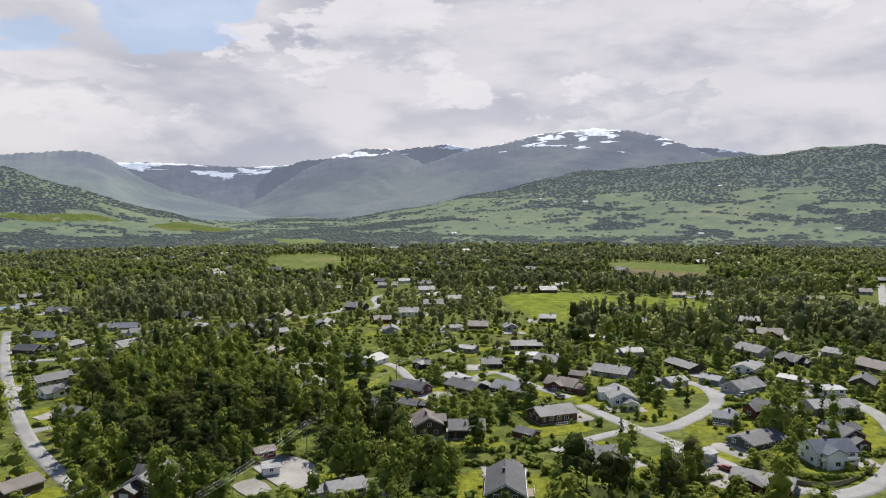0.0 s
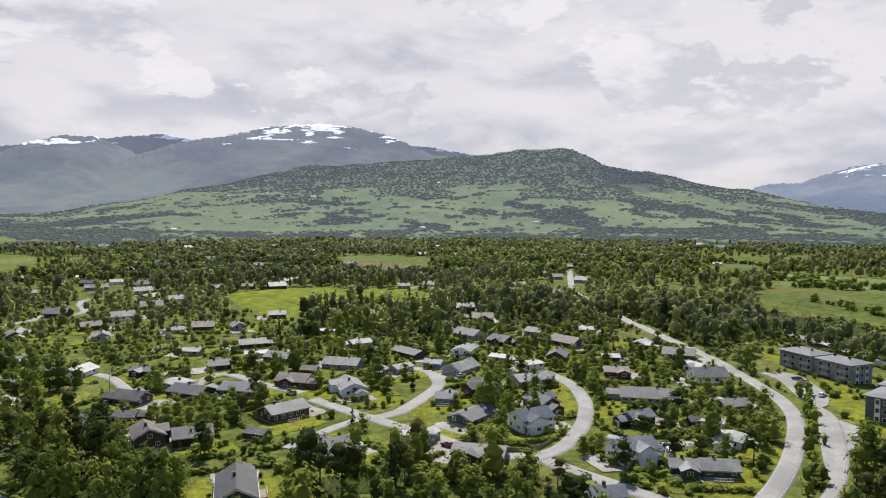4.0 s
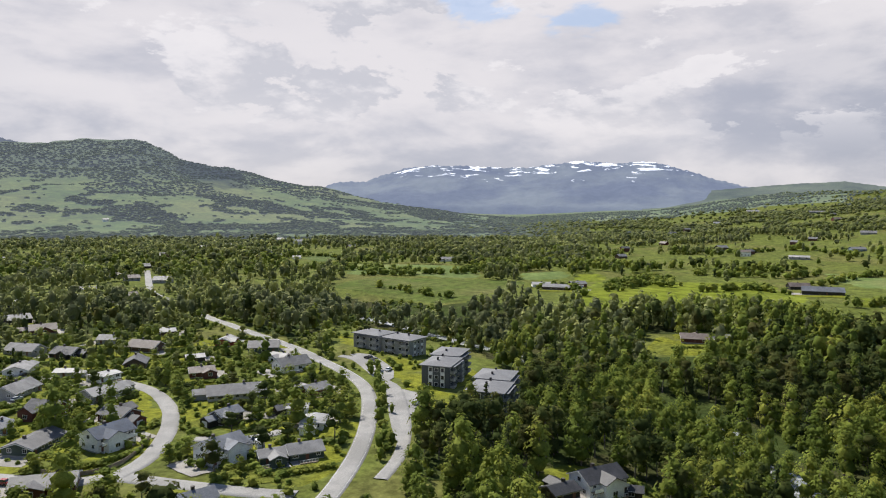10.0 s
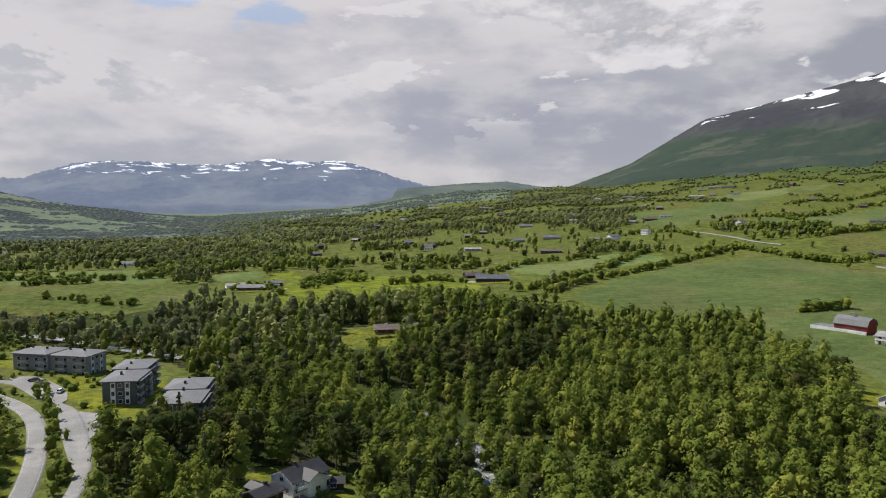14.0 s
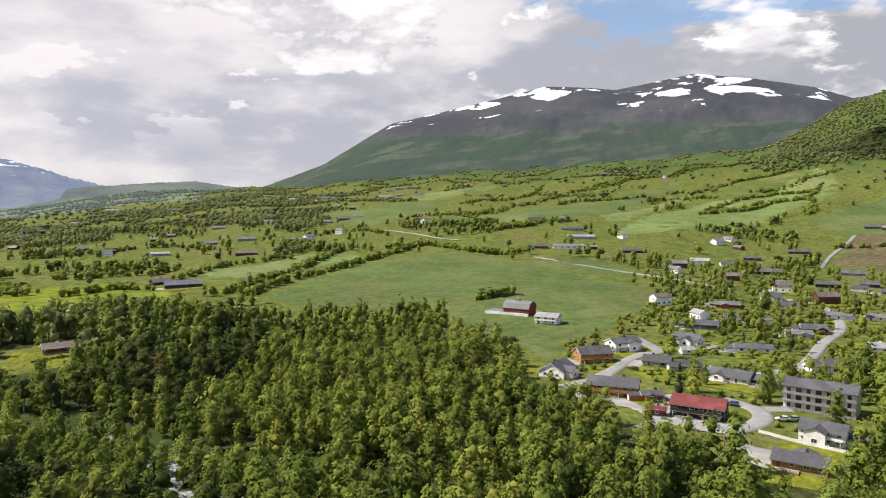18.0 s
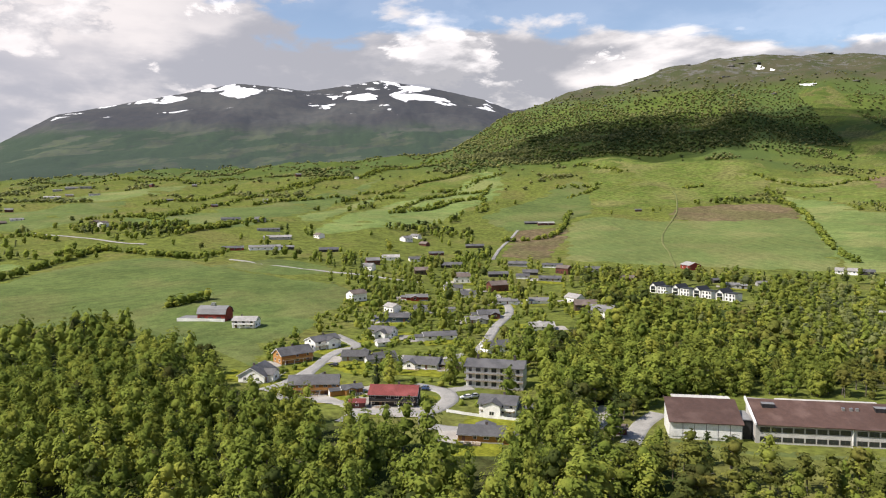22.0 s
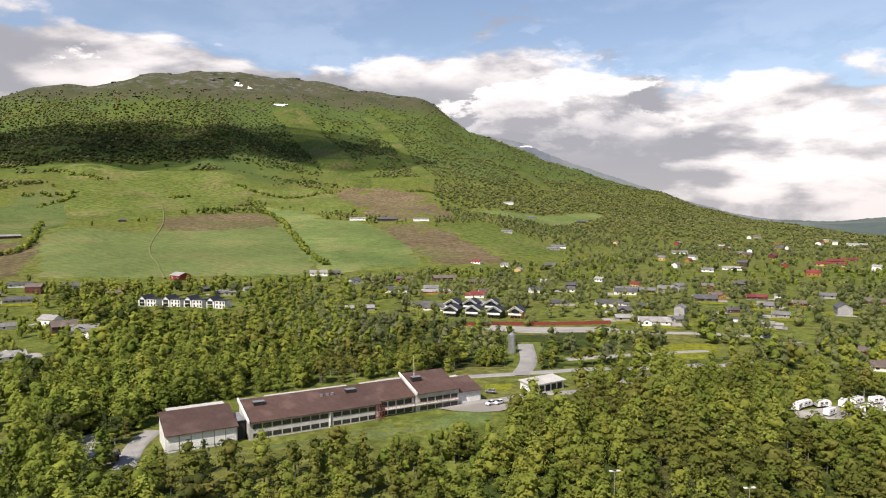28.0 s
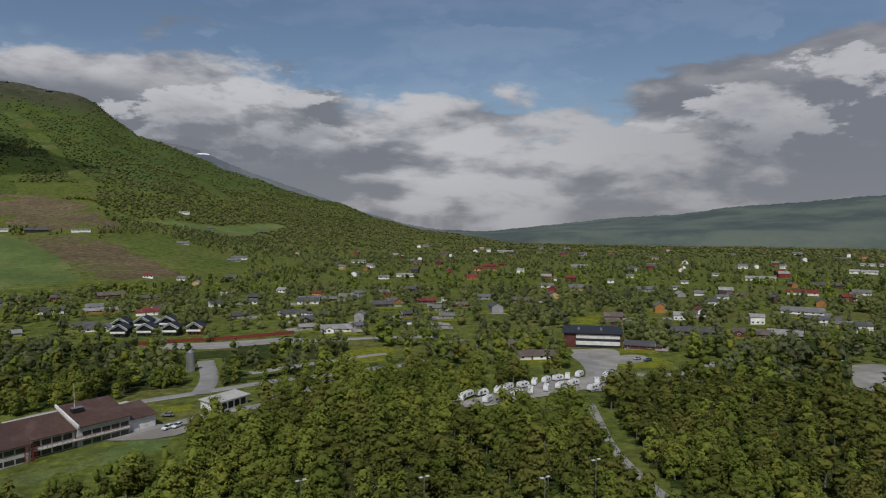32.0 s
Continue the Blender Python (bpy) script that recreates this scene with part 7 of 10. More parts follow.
house(892.6, 1606.1, -18, 12.2, 8.1, 1.5, 'white', 'lightroof', 3)
house(26.4, 1768.5, 16, 12.6, 8.3, 1.5, 'white', 'lightroof', 3)
house(379.2, 2394.3, -43, 12.8, 8.4, 2, 'white', 'lightroof', 3)
house(930.2, 2392.9, -8, 11.9, 7.9, 1.5, 'white', 'lightroof', 3)
house(343.6, 2523.2, 47, 14.1, 9.3, 2, 'white', 'lightroof', 3)
house(591.4, 1631.9, 20, 15.4, 10.2, 1, 'white', 'lightroof', 3)
house(228.9, 2655.4, -28, 15.3, 10.1, 1.5, 'white', 'lightroof', 3)
house(1016.9, 255.7, -38, 14.8, 9.7, 1.5, 'brown', 'grey', 3)
house(1046.9, -85.7, -132, 11.9, 7.8, 2, 'white', 'grey', 3)
house(1146.9, 161.7, -87, 11.4, 7.5, 1, 'redbrown', 'grey', 3)
house(1534.0, -123.4, -143, 14.5, 9.6, 1, 'redbrown', 'brown', 3)
house(1712.2, -87.0, -150, 12.8, 8.5, 1.5, 'redbrown', 'grey', 3)
house(988.1, 382.5, -43, 11.5, 7.6, 2, 'redbrown', 'dark', 3)
house(1085.7, 175.4, -96, 10.2, 6.7, 1.5, 'redbrown', 'grey', 3)
house(1373.2, 303.5, -92, 12.3, 8.1, 1.5, 'white', 'dark', 3)
house(1126.6, 371.1, -117, 13.2, 8.7, 1, 'redbrown', 'brown', 3)
house(1428.2, -142.4, -100, 13.0, 8.6, 1.5, 'redbrown', 'grey', 3)
house(1184.9, -76.6, -109, 12.1, 8.0, 1, 'grey', 'grey', 3)
house(1554.9, 179.4, -52, 15.2, 10.0, 1, 'redbrown', 'brown', 3)
house(1646.6, 424.3, -60, 14.4, 9.5, 1, 'white', 'lightroof', 3)
house(930.2, 204.9, -84, 11.0, 7.3, 2, 'white', 'brown', 3)
house(1383.9, 16.4, -80, 13.2, 8.7, 1.5, 'white', 'grey', 3)
house(1450.0, 432.0, -45, 12.3, 8.1, 2, 'brown', 'grey', 3)
house(1356.9, 431.9, -38, 12.7, 8.4, 2, 'white', 'dark', 3)
house(882.5, 346.6, -31, 12.8, 8.5, 1, 'brown', 'grey', 3)
house(955.9, 207.2, -19, 13.0, 8.6, 1.5, 'redbrown', 'dark', 3)
house(1771.7, 211.7, -74, 10.8, 7.1, 1.5, 'brown', 'dark', 3)
house(319.8, -360.9, -131, 15.2, 10.0, 1.5, 'brown', 'brown', 3)
house(433.3, -382.4, -106, 15.6, 10.3, 2, 'redbrown', 'brown', 3)
house(440.0, -254.4, -83, 12.7, 8.4, 2, 'white', 'brown', 3)
house(349.7, -383.1, -184, 13.0, 8.6, 1.5, 'white', 'lightroof', 3)
house(394.6, -255.4, -175, 10.3, 6.8, 1.5, 'white', 'lightroof', 3)
house(568.2, -341.9, -151, 11.2, 7.4, 1.5, 'white', 'grey', 3)
house(542.5, -384.0, -118, 13.4, 8.8, 1.5, 'brown', 'brown', 3)
house(290.5, -342.8, -152, 15.7, 10.4, 2, 'white', 'grey', 3)
house(489.7, -390.9, -125, 15.3, 10.1, 2, 'white', 'brown', 3)
house(475.7, -505.2, -163, 13.3, 8.8, 2, 'redbrown', 'brown', 3)
house(601.1, -366.5, -112, 13.6, 9.0, 1.5, 'redbrown', 'grey', 3)
house(1268.2, -541.1, -124, 10.2, 6.7, 2, 'white', 'grey', 3)
house(996.5, -415.1, -101, 15.4, 10.2, 1.5, 'grey', 'grey', 3)
house(1740.8, -462.7, -165, 11.6, 7.6, 2, 'redbrown', 'dark', 3)
house(762.6, -516.0, -76, 14.8, 9.8, 1.5, 'white', 'grey', 3)
house(1255.6, -439.3, -95, 11.3, 7.4, 1, 'redbrown', 'dark', 3)
house(802.5, -559.0, -160, 13.8, 9.1, 1, 'white', 'grey', 3)
house(1684.7, -543.8, -117, 10.5, 6.9, 1, 'brown', 'grey', 3)
house(1534.4, -893.2, -162, 10.2, 6.7, 1.5, 'white', 'grey', 3)
house(1119.6, -219.1, -48, 11.5, 7.6, 1, 'brown', 'brown', 3)
house(1082.1, -220.1, -47, 13.4, 8.9, 2, 'white', 'brown', 3)
house(736.9, -526.4, -163, 11.7, 7.7, 1, 'redbrown', 'brown', 3)
house(1656.1, -794.9, -101, 13.2, 8.7, 2, 'redbrown', 'grey', 3)
house(820.8, -421.1, -173, 12.8, 8.4, 1.5, 'white', 'brown', 3)

# ---- larger buildings ----
BLOCKS = []
PANEL = cladding("white_panels", (0.70, 0.70, 0.68), 1.2, 0.6)
SLATE_CLAD = cladding("slate_cladding", (0.085, 0.095, 0.10), 0.3, 0.6, vertical=False)
GREY_CLAD = cladding("grey_cladding", (0.26, 0.265, 0.265), 0.25, 0.6, vertical=False)
CONCRETE = material("pale_concrete", [(0.42, 0.41, 0.385), (0.50, 0.49, 0.46), (0.36, 0.35, 0.33)], 0.3, 0.85, fine=3, bump=0.2, bump_size=0.02)
FELT = material("roof_felt", [(0.165, 0.165, 0.17), (0.20, 0.20, 0.205), (0.145, 0.145, 0.15)], 0.15, 0.8, fine=2.0)
PALE_FELT = material("pale_roof_felt", [(0.40, 0.385, 0.355), (0.46, 0.445, 0.415)], 0.2, 0.85, fine=2.0)
BROWN_ROOF = roofing("brown_sheet_roof", (0.088, 0.05, 0.038), 0.6)
RED_STEEL = material("red_paint", [(0.17, 0.035, 0.026), (0.21, 0.05, 0.035)], 0.5, 0.5)
RAIL = material("grey_rail", [(0.30, 0.30, 0.30), (0.36, 0.36, 0.36)], 0.8, 0.5)
BLACK = material("black_paint", [(0.02, 0.02, 0.022), (0.03, 0.03, 0.032)], 0.8, 0.5)


def block(x, y, length, depth, heading, x_mid, y_mid):
    """Keeps trees off a building: its middle in its own frame."""
    a = radians(heading)
    BLOCKS.append((x + x_mid * math.cos(a) - y_mid * math.sin(a), y + x_mid * math.sin(a) + y_mid * math.cos(a), length, depth, a))


def hip_roof(x0, x1, y0, y1, z, rise, over=0.9, thick=0.3):
    x0, x1, y0, y1 = x0 - over, x1 + over, y0 - over, y1 + over
    d = (y1 - y0) / 2
    s = Shape().box(x0, x1, y0, y1, z - thick, z)
    a, b = (x0 + d, y0 + d, z + rise), (x1 - d, y0 + d, z + rise)
    if x1 - x0 < 2 * d:
        a = b = ((x0 + x1) / 2, y0 + d, z + rise)
    s.face((x0, y0, z), (x1, y0, z), b, a).face((x1, y1, z), (x0, y1, z), a, b).face((x1, y0, z), (x1, y1, z), b).face((x0, y1, z), (x0, y0, z), a)
    return s


def apartment_block(ox, oy, heading, L, D, balcony_side, wall, label):
    """A three-storey block of flats in two stepped halves, with balconies, pale panels and low hipped roofs."""
    z = float(ground_z(ox + 8, oy + 5))
    block(ox, oy, L + 4, D + 6, heading, L / 2, D / 2)
    ob = thing("apartment_building", label, "apartment building", pose(ox, oy, z, 0, 0, heading), "blocks of flats")
    H = 9.3
    half = L * 0.5
    for i, (x0, x1, shift) in enumerate(((0, half, 0.0), (half, L, 1.6 if balcony_side > 0 else 1.6))):
        y0, y1 = shift, D + shift
        part("wall", Shape().box(x0 + 0.01 * i, x1, y0, y1, -1.5, H), wall, ob)
        roof = part("roof", hip_roof(x0 + (0.95 if i else 0), x1, y0, y1, H + 0.3 + 0.55 * i, 1.5), FELT, ob)
        if i:
            part("upper_wall", Shape().box(x0 + 0.1, x1, y0 + 0.02, y1 - 0.02, H, H + 0.56), wall, ob)
        yo = y0 - 1.2 if balcony_side < 0 else y1 - 2.4
        part("balcony_roof", Shape().box(x0 + 1.2, x1 - 1.4, yo - 0.6, yo + 3.6, H - 0.55, H - 0.2), FELT, ob)
        for k in range(2):
            part("vent", Shape().box(-0.35, 0.35, -0.35, 0.35, -0.8, 1.2), BLACK, roof, at=pose(x0 + (x1 - x0) * (0.3 + 0.4 * k), (y0 + y1) / 2 + 0.6, H + 1.5))
        yf, turn = (y0, 0) if balcony_side < 0 else (y1, 180)
        s = -1 if balcony_side < 0 else 1
        cols = max(2, int((x1 - x0) / 4.4))
        for fl in range(3):
            for c in range(cols):
                xm = x0 + (x1 - x0) * (c + 0.5) / cols
                add_window(ob, xm - 0.8, yf, 0.9 + fl * 3.0, turn, 1.6, 1.5, TRIM, True)
                if c % 2 == 0:
                    b = part("balcony", Shape().box(-1.9, 1.9, 0, 1.7, -0.12, 0.06), CONCRETE, ob, at=pose(xm + 0.3, yf, fl * 3.0 + 0.35, 0, 0, 0 if s > 0 else 180))
                    r = Shape().box(-1.9, 1.9, 1.62, 1.7, 0.06, 1.05).box(-1.9, -1.82, 0, 1.62, 0.06, 1.05).box(1.82, 1.9, 0, 1.62, 0.06, 1.05)
                    part("railing", r, RAIL, b)
            yb = y1 if balcony_side < 0 else y0
            for c in range(cols):
                add_window(ob, x0 + (x1 - x0) * (c + 0.5) / cols, yb, 0.9 + fl * 3.0, 180 - turn, 1.2, 1.3, TRIM, True)
    for xe, turn, sh in ((0.0, -90, 0.0), (L, 90, 1.6)):
        for yy in (0.25, 0.68):
            px = Shape().box(-0.9, 0.9, -0.09, 0.05, 0.2, H - 0.4)
            part("pale_panel", px, PANEL, ob, "white facade panel", at=pose(xe, D * yy + sh, 0, 0, 0, turn))
            for fl in range(3):
                add_window(ob, xe + (-0.1 if xe == 0 else 0.1), D * yy + sh, 1.1 + fl * 3.0, turn, 0.9, 1.3, DARK_TRIM, True)
        for fl in range(3):
            add_window(ob, xe, D * 0.47 + sh, 1.1 + fl * 3.0, turn, 1.4, 1.3, TRIM, True)


apartment_block(285.6, 214.4, 90, 35.7, 13.5, 1, GREY_CLAD, "grey three-storey block of flats with balconies under a pale roof")
apartment_block(234.1, 163.7, 18, 34.0, 12.0, -1, SLATE_CLAD, "slate-dark three-storey block of flats with white panels")
apartment_block(211.5, 125.0, 18, 31.0, 13.0, -1, SLATE_CLAD, "slate-dark block of flats with grey hipped roofs among pines")


def terraced_flats():
    """Three storeys of flats, each with a full-length balcony."""
    x, y, h, L, D = 219.0, -176.4, 218, 23.0, 10.0
    block(x, y, L + 3, D + 4, h, L / 2, D / 2)
    ob = thing("apartment_building", "grey three-storey flats with long balconies and a dark roof", "apartment building", pose(x, y, float(ground_z(210, -184)), 0, 0, h))
    part("wall", Shape().box(0, L, 0, D, -1.5, 8.7), PANEL, ob)
    part("roof", Shape().prism([(-1.6, 8.3), (D / 2, 10.4), (D + 0.8, 8.5), (D + 0.8, 8.75), (D / 2, 10.7), (-1.6, 8.6)], -0.7, L + 0.7), ROOFS["dark"], ob)
    for cx in (4.0, 19.0):
        part("chimney", Shape().box(cx - 0.5, cx + 0.5, D / 2 - 0.5, D / 2 + 0.5, 9.6, 12.4), DARK_TRIM, ob)
    for fl in range(3):
        z = fl * 2.85
        for c in range(7):
            add_window(ob, 1.8 + c * 3.2, 0, z + 0.6, 0, 2.0 if c % 2 else 1.3, 1.9, TRIM, True)
        b = part("balcony", Shape().box(-0.3, L + 0.3, -1.7, -0.01, z - 0.05, z + 0.12), DECK, ob)
        r = Shape().box(-0.3, L + 0.3, -1.72, -1.62, z + 0.95, z + 1.05)
        for q in range(24):
            r.box(-0.3 + q * 1.02, -0.22 + q * 1.02, -1.7, -1.64, z + 0.12, z + 0.95)
        for k in range(5):
            r.box(-0.3, L + 0.3, -1.69, -1.65, z + 0.25 + k * 0.14, z + 0.31 + k * 0.14)
        part("railing", r, RAIL, b)


def school():
    """A long school on a bank: halls in a row under brown roofs that fall towards the lawn, with white fins between them."""
    x, y, h = 131.8, -188.0, 222.3
    block(x, y, 122, 26, h, 58, 8)
    ob = thing("school", "long pale concrete school building with brown sheet roofs", "school", pose(x, y, float(ground_z(90, -226)), 0, 0, h))

    def hall(x0, x1, wall, low, high, y0=0.0, depth=13.4):
        part("wall", Shape().prism([(y0, -1.8), (y0, low), (y0 + depth, high), (y0 + depth, -1.8)], x0, x1), wall, ob)
        k = (high - low) / depth
        part("roof", Shape().prism([(y0 - 1.0, low - k), (y0 + depth + 0.3, high + 0.3 * k), (y0 + depth + 0.3, high + 0.3 * k + 0.25), (y0 - 1.0, low - k + 0.25)], x0 - 0.3, x1 + 0.3), BROWN_ROOF, ob, "brown sheet roof")

    def fin(xx, y0, low, high, depth=13.9):
        part("fin", Shape().prism([(y0 - 1.2, low - 0.2), (y0 + depth, high + 0.1), (y0 + depth, high + 1.0), (y0 - 1.2, low + 0.7)], xx - 0.25, xx + 0.25), PANEL, ob, "white gable parapet")

    hall(0, 21.7, PANEL, 5.6, 9.2)
    for i in range(6):
        part("facade_panel", Shape().box(0.6 + i * 3.5, 3.9 + i * 3.5, -0.12, 0.02, 0.8, 4.9), PANEL, ob, "white facade panel")
        part("mullion", Shape().box(3.95 + i * 3.5, 4.05 + i * 3.5, -0.16, 0.02, -0.5, 5.3), DARK_TRIM, ob)
    part("link", Shape().box(21.8, 24.9, 3.0, 12.0, -1.5, 6.0), BLACK, ob, "dark glazed stair link")
    part("link_roof", Shape().box(21.8, 24.9, 2.6, 12.4, 6.0, 6.3), FELT, ob)
    hall(25.4, 52.6, CONCRETE, 6.0, 9.7)
    hall(52.9, 71.5, CONCRETE, 5.9, 9.7)
    hall(71.8, 86.0, CONCRETE, 6.2, 9.7, 2.2, 11.2)
    hall(86.4, 104.5, CONCRETE, 7.0, 11.2, 1.2, 14.0)
    hall(105.2, 115.0, PANEL, 5.0, 7.8, 2.5, 10.0)
    for xx, y0, lo, hi in ((25.1, 0, 6.0, 9.7), (86.2, 1.2, 7.0, 11.2)):
        fin(xx, y0, lo, hi)
    part("wall_fin", Shape().box(52.62, 52.9, -0.5, 0.05, -1, 5.8), PANEL, ob)
    for x0, n, yf in ((26.6, 8, 0.0), (54.0, 5, 0.0), (88.0, 5, 1.2)):
        for i in range(n):
            for z in (0.6, 3.6):
                add_window(ob, x0 + 1.5 + i * 3.25, yf, z, 0, 2.6, 1.3, DARK_TRIM)
    for i in range(4):
        add_window(ob, 73.8 + i * 3.3, 2.2, 3.6, 0, 2.6, 1.6, DARK_TRIM)
        add_window(ob, 73.8 + i * 3.3, 2.2, 0.6, 0, 2.6, 1.6, DARK_TRIM)
    part("balcony", Shape().box(71.8, 104, 0.1, 2.1, 2.75, 2.95), CONCRETE, ob)
    r = Shape().box(71.8, 104, 0.08, 0.16, 3.85, 3.95).box(71.8, 104, 0.08, 0.14, 3.4, 3.46)
    for q in range(22):
        r.box(71.8 + q * 1.53, 71.88 + q * 1.53, 0.08, 0.16, 2.95, 3.9)
    part("railing", r, RED_STEEL, ob, "red painted railing")
    t = part("stair_tower", Shape().box(69.6, 72.2, -2.4, 0.0, -1.2, 0.05), CONCRETE, ob)
    f = Shape()
    for xx in (69.6, 70.9, 72.1):
        for yy in (-2.4, -0.2):
            f.box(xx, xx + 0.12, yy, yy + 0.12, 0, 5.6)
    for zz in (1.4, 2.8, 4.2, 5.5):
        f.box(69.6, 72.2, -2.4, -2.28, zz, zz + 0.12).box(69.6, 69.72, -2.4, 0, zz, zz + 0.12)
    part("stair_frame", f, RED_STEEL, t, "red steel stair frame")
    for xx in (31.0, 64.0, 90.5):
        sk = part("skylight", Shape().box(-1.8, 1.8, -1.1, 1.1, -0.6, 0.9), BLACK, ob, at=pose(xx, 9.5, 8.9 if xx < 80 else 10.2))
        part("skylight_top", Shape().box(-1.9, 1.9, -1.2, 1.2, 0.9, 1.02), FELT, sk)
    for xx in (53, 55.2, 57.0):
        part("vent", Shape().box(xx - 0.4, xx + 0.4, 8.6, 9.4, 8.0, 9.5), METAL, ob)
    for xx, w in ((3.0, 18.0), (36.0, 30.0), (72.0, 16.0), (104.0, 10.0)):
        part("back_roof", Shape().box(xx, xx + w, 13.8, 20.0, -1.5, 8.4 if xx < 100 else 6.4), CONCRETE, ob)
        part("back_roof_felt", Shape().box(xx - 0.3, xx + w + 0.3, 13.85, 20.3, 8.42 if xx < 100 else 6.42, 8.7 if xx < 100 else 6.7), PALE_FELT, ob)
    for i in range(3):
        part("garage_door", Shape().box(105.8 + i * 3.1, 108.5 + i * 3.1, 2.38, 2.52, 0.0, 3.6), PANEL, ob)


def cow_barn():
    """A red barn with a white masonry ground floor and a grey sheet roof."""
    ob = thing("barn", "red barn on white walls with a grey sheet roof", "barn", pose(424.5, -153, float(ground_z(430, -143)), 0, 0, 225))
    block(424.5, -153, 40, 24, 225, -8, 4)
    part("wall", Shape().prism([(0, 0), (0, 5.0), (1.6, 7.4), (5.5, 8.8), (9.4, 7.4), (11, 5.0), (11, 0)], -18, 0), WALLS["red"], ob)
    part("roof", Shape().prism([(-0.5, 4.6), (1.4, 7.6), (5.5, 9.1), (9.6, 7.6), (11.5, 4.6), (11.5, 4.9), (9.8, 7.9), (5.5, 9.4), (1.2, 7.9), (-0.5, 4.9)], -18.5, 0.5), FELT, ob)
    part("cupola", Shape().box(-11, -8.6, 4.4, 6.6, 8.6, 11.0), METAL, ob)
    part("ramp_wall", Shape().box(-31, 0.2, -1.2, -0.6, -1.0, 2.1), PANEL, ob, "white masonry wall")
    part("annex", Shape().box(-30, -18.2, -0.55, 9.0, -1.0, 2.0), PANEL, ob, "low white annex")
    part("annex_roof", Shape().box(-30.3, -18.1, -0.9, 9.3, 2.02, 2.25), FELT, ob)
    for i in range(3):
        part("barn_door", Shape().box(-16.5 + i * 5.4, -13.5 + i * 5.4, -0.06, 0.05, 0.2, 3.0), DARK_TRIM, ob)


def row_house(x, y, heading):
    z = float(ground_z(x, y))
    ob = thing("row_house", "white row house with a black roof and open gable", "house", pose(x, y, z, 0, 0, heading), "row houses")
    block(x, y, 18, 16, heading, 0, 4)
    part("gable_wing", Shape().prism([(-3.2, 0), (-3.2, 5.4), (0, 8.2), (3.2, 5.4), (3.2, 0)], 0, 11), PANEL, ob, at=pose(-4, 0, 0, 0, 0, 90))
    part("wall", Shape().box(-0.6, 8.0, 1.0, 9.5, -1, 5.6), PANEL, ob)
    part("roof", gable_roof(11.4, 6.4, 5.45, 2.8, 0.3, 0.25, 0.5), BLACK, ob, "black roof", at=pose(-4, 5.5, 0, 0, 0, 90))
    part("flat_roof", Shape().box(-0.7, 8.3, 0.7, 9.8, 5.6, 5.9), BLACK, ob)
    part("recess", Shape().box(-6.2, -1.8, -0.12, 0.02, 0.4, 5.3), GLASS, ob, "dark glazed gable front")
    part("balcony", Shape().box(-6.4, -1.6, -1.4, -0.13, 2.7, 2.95), CONCRETE, ob)
    for xx in (1.2, 4.2, 6.8):
        for zz in (0.7, 3.4):
            add_window(ob, xx, 1.0, zz, 0, 1.1, 1.4, DARK_TRIM, True)


def chalet(x, y, heading, wall, trim_front):
    z = float(ground_z(x, y))
    ob = thing("chalet", "black timber chalet with a white-trimmed glass gable" if wall is BLACK else "pale timber chalet with a glass gable", "house", pose(x, y, z, 0, 0, heading), "hillside chalets")
    block(x, y, 12, 12, heading, 0, 4)
    part("wall", Shape().prism([(-4.6, -1), (-4.6, 5.2), (0, 8.0), (4.6, 5.2), (4.6, -1)], 0, 10), wall, ob, at=pose(0, 0, 0, 0, 0, 90))
    part("roof", gable_roof(11, 9.2, 5.2, 2.8, 0.7, 0.25, 0.8), BLACK, ob, "black roof", at=pose(0, 4.8, 0.05, 0, 0, 90))
    for s in (-1, 1):
        part("bargeboard", Shape().box(0, 6.4, -0.14, 0.14, -0.75, 0.5), TRIM, ob, at=pose(0, -0.85, 8.15, 0, 31, 0 if s > 0 else 180))
    part("gable_glass", Shape().prism([(-2.6, 2.9), (-2.6, 5.4), (0, 6.9), (2.6, 5.4), (2.6, 2.9)], -0.1, 0.02), GLASS, ob, at=pose(0, 0, 0, 0, 0, 90))
    part("balcony", Shape().box(-4.4, 4.4, -1.9, -0.02, 2.5, 2.7), DECK, ob)
    part("railing", Shape().box(-4.4, 4.4, -1.92, -1.84, 2.7, 3.9), TRIM, ob, "white balcony railing")
    for xx in (-2.6, 0.2, 2.6):
        add_window(ob, xx, 0, 0.5, 0, 1.5, 1.4, TRIM, True)


def sports_hall():
    x, y, h, L, D = -154.8, -389.5, 157.4, 33.0, 20.0
    block(x, y, L + 4, D + 4, h, L / 2, D / 2)
    ob = thing("sports_hall", "sports hall with a dark roof and white banded front", "hall", pose(x, y, float(ground_z(-170, -383)), 0, 0, h))
    part("wall", Shape().prism([(0, -1), (0, 8.2), (D, 9.4), (D, -1)], 0, L), WALLS["redbrown"], ob)
    part("roof", Shape().prism([(-1.2, 8.2), (D + 0.6, 9.5), (D + 0.6, 9.9), (-1.2, 8.6)], -0.8, L + 0.8), BLACK, ob, "dark roof")
    for z in (1.6, 5.4):
        part("white_band", Shape().box(7, L - 1, -0.16, 0.02, z, z + 2.2), PANEL, ob, "white facade band")
    for z in (4.0, 0.3):
        part("window_band", Shape().box(7, L - 1, -0.1, 0.02, z, z + 1.1), GLASS, ob)
    part("vent", Shape().box(8, 9.2, 9, 10.2, 8.6, 10.4), METAL, ob)
    part("vent", Shape().box(21, 22.2, 9, 10.2, 8.6, 10.4), METAL, ob)


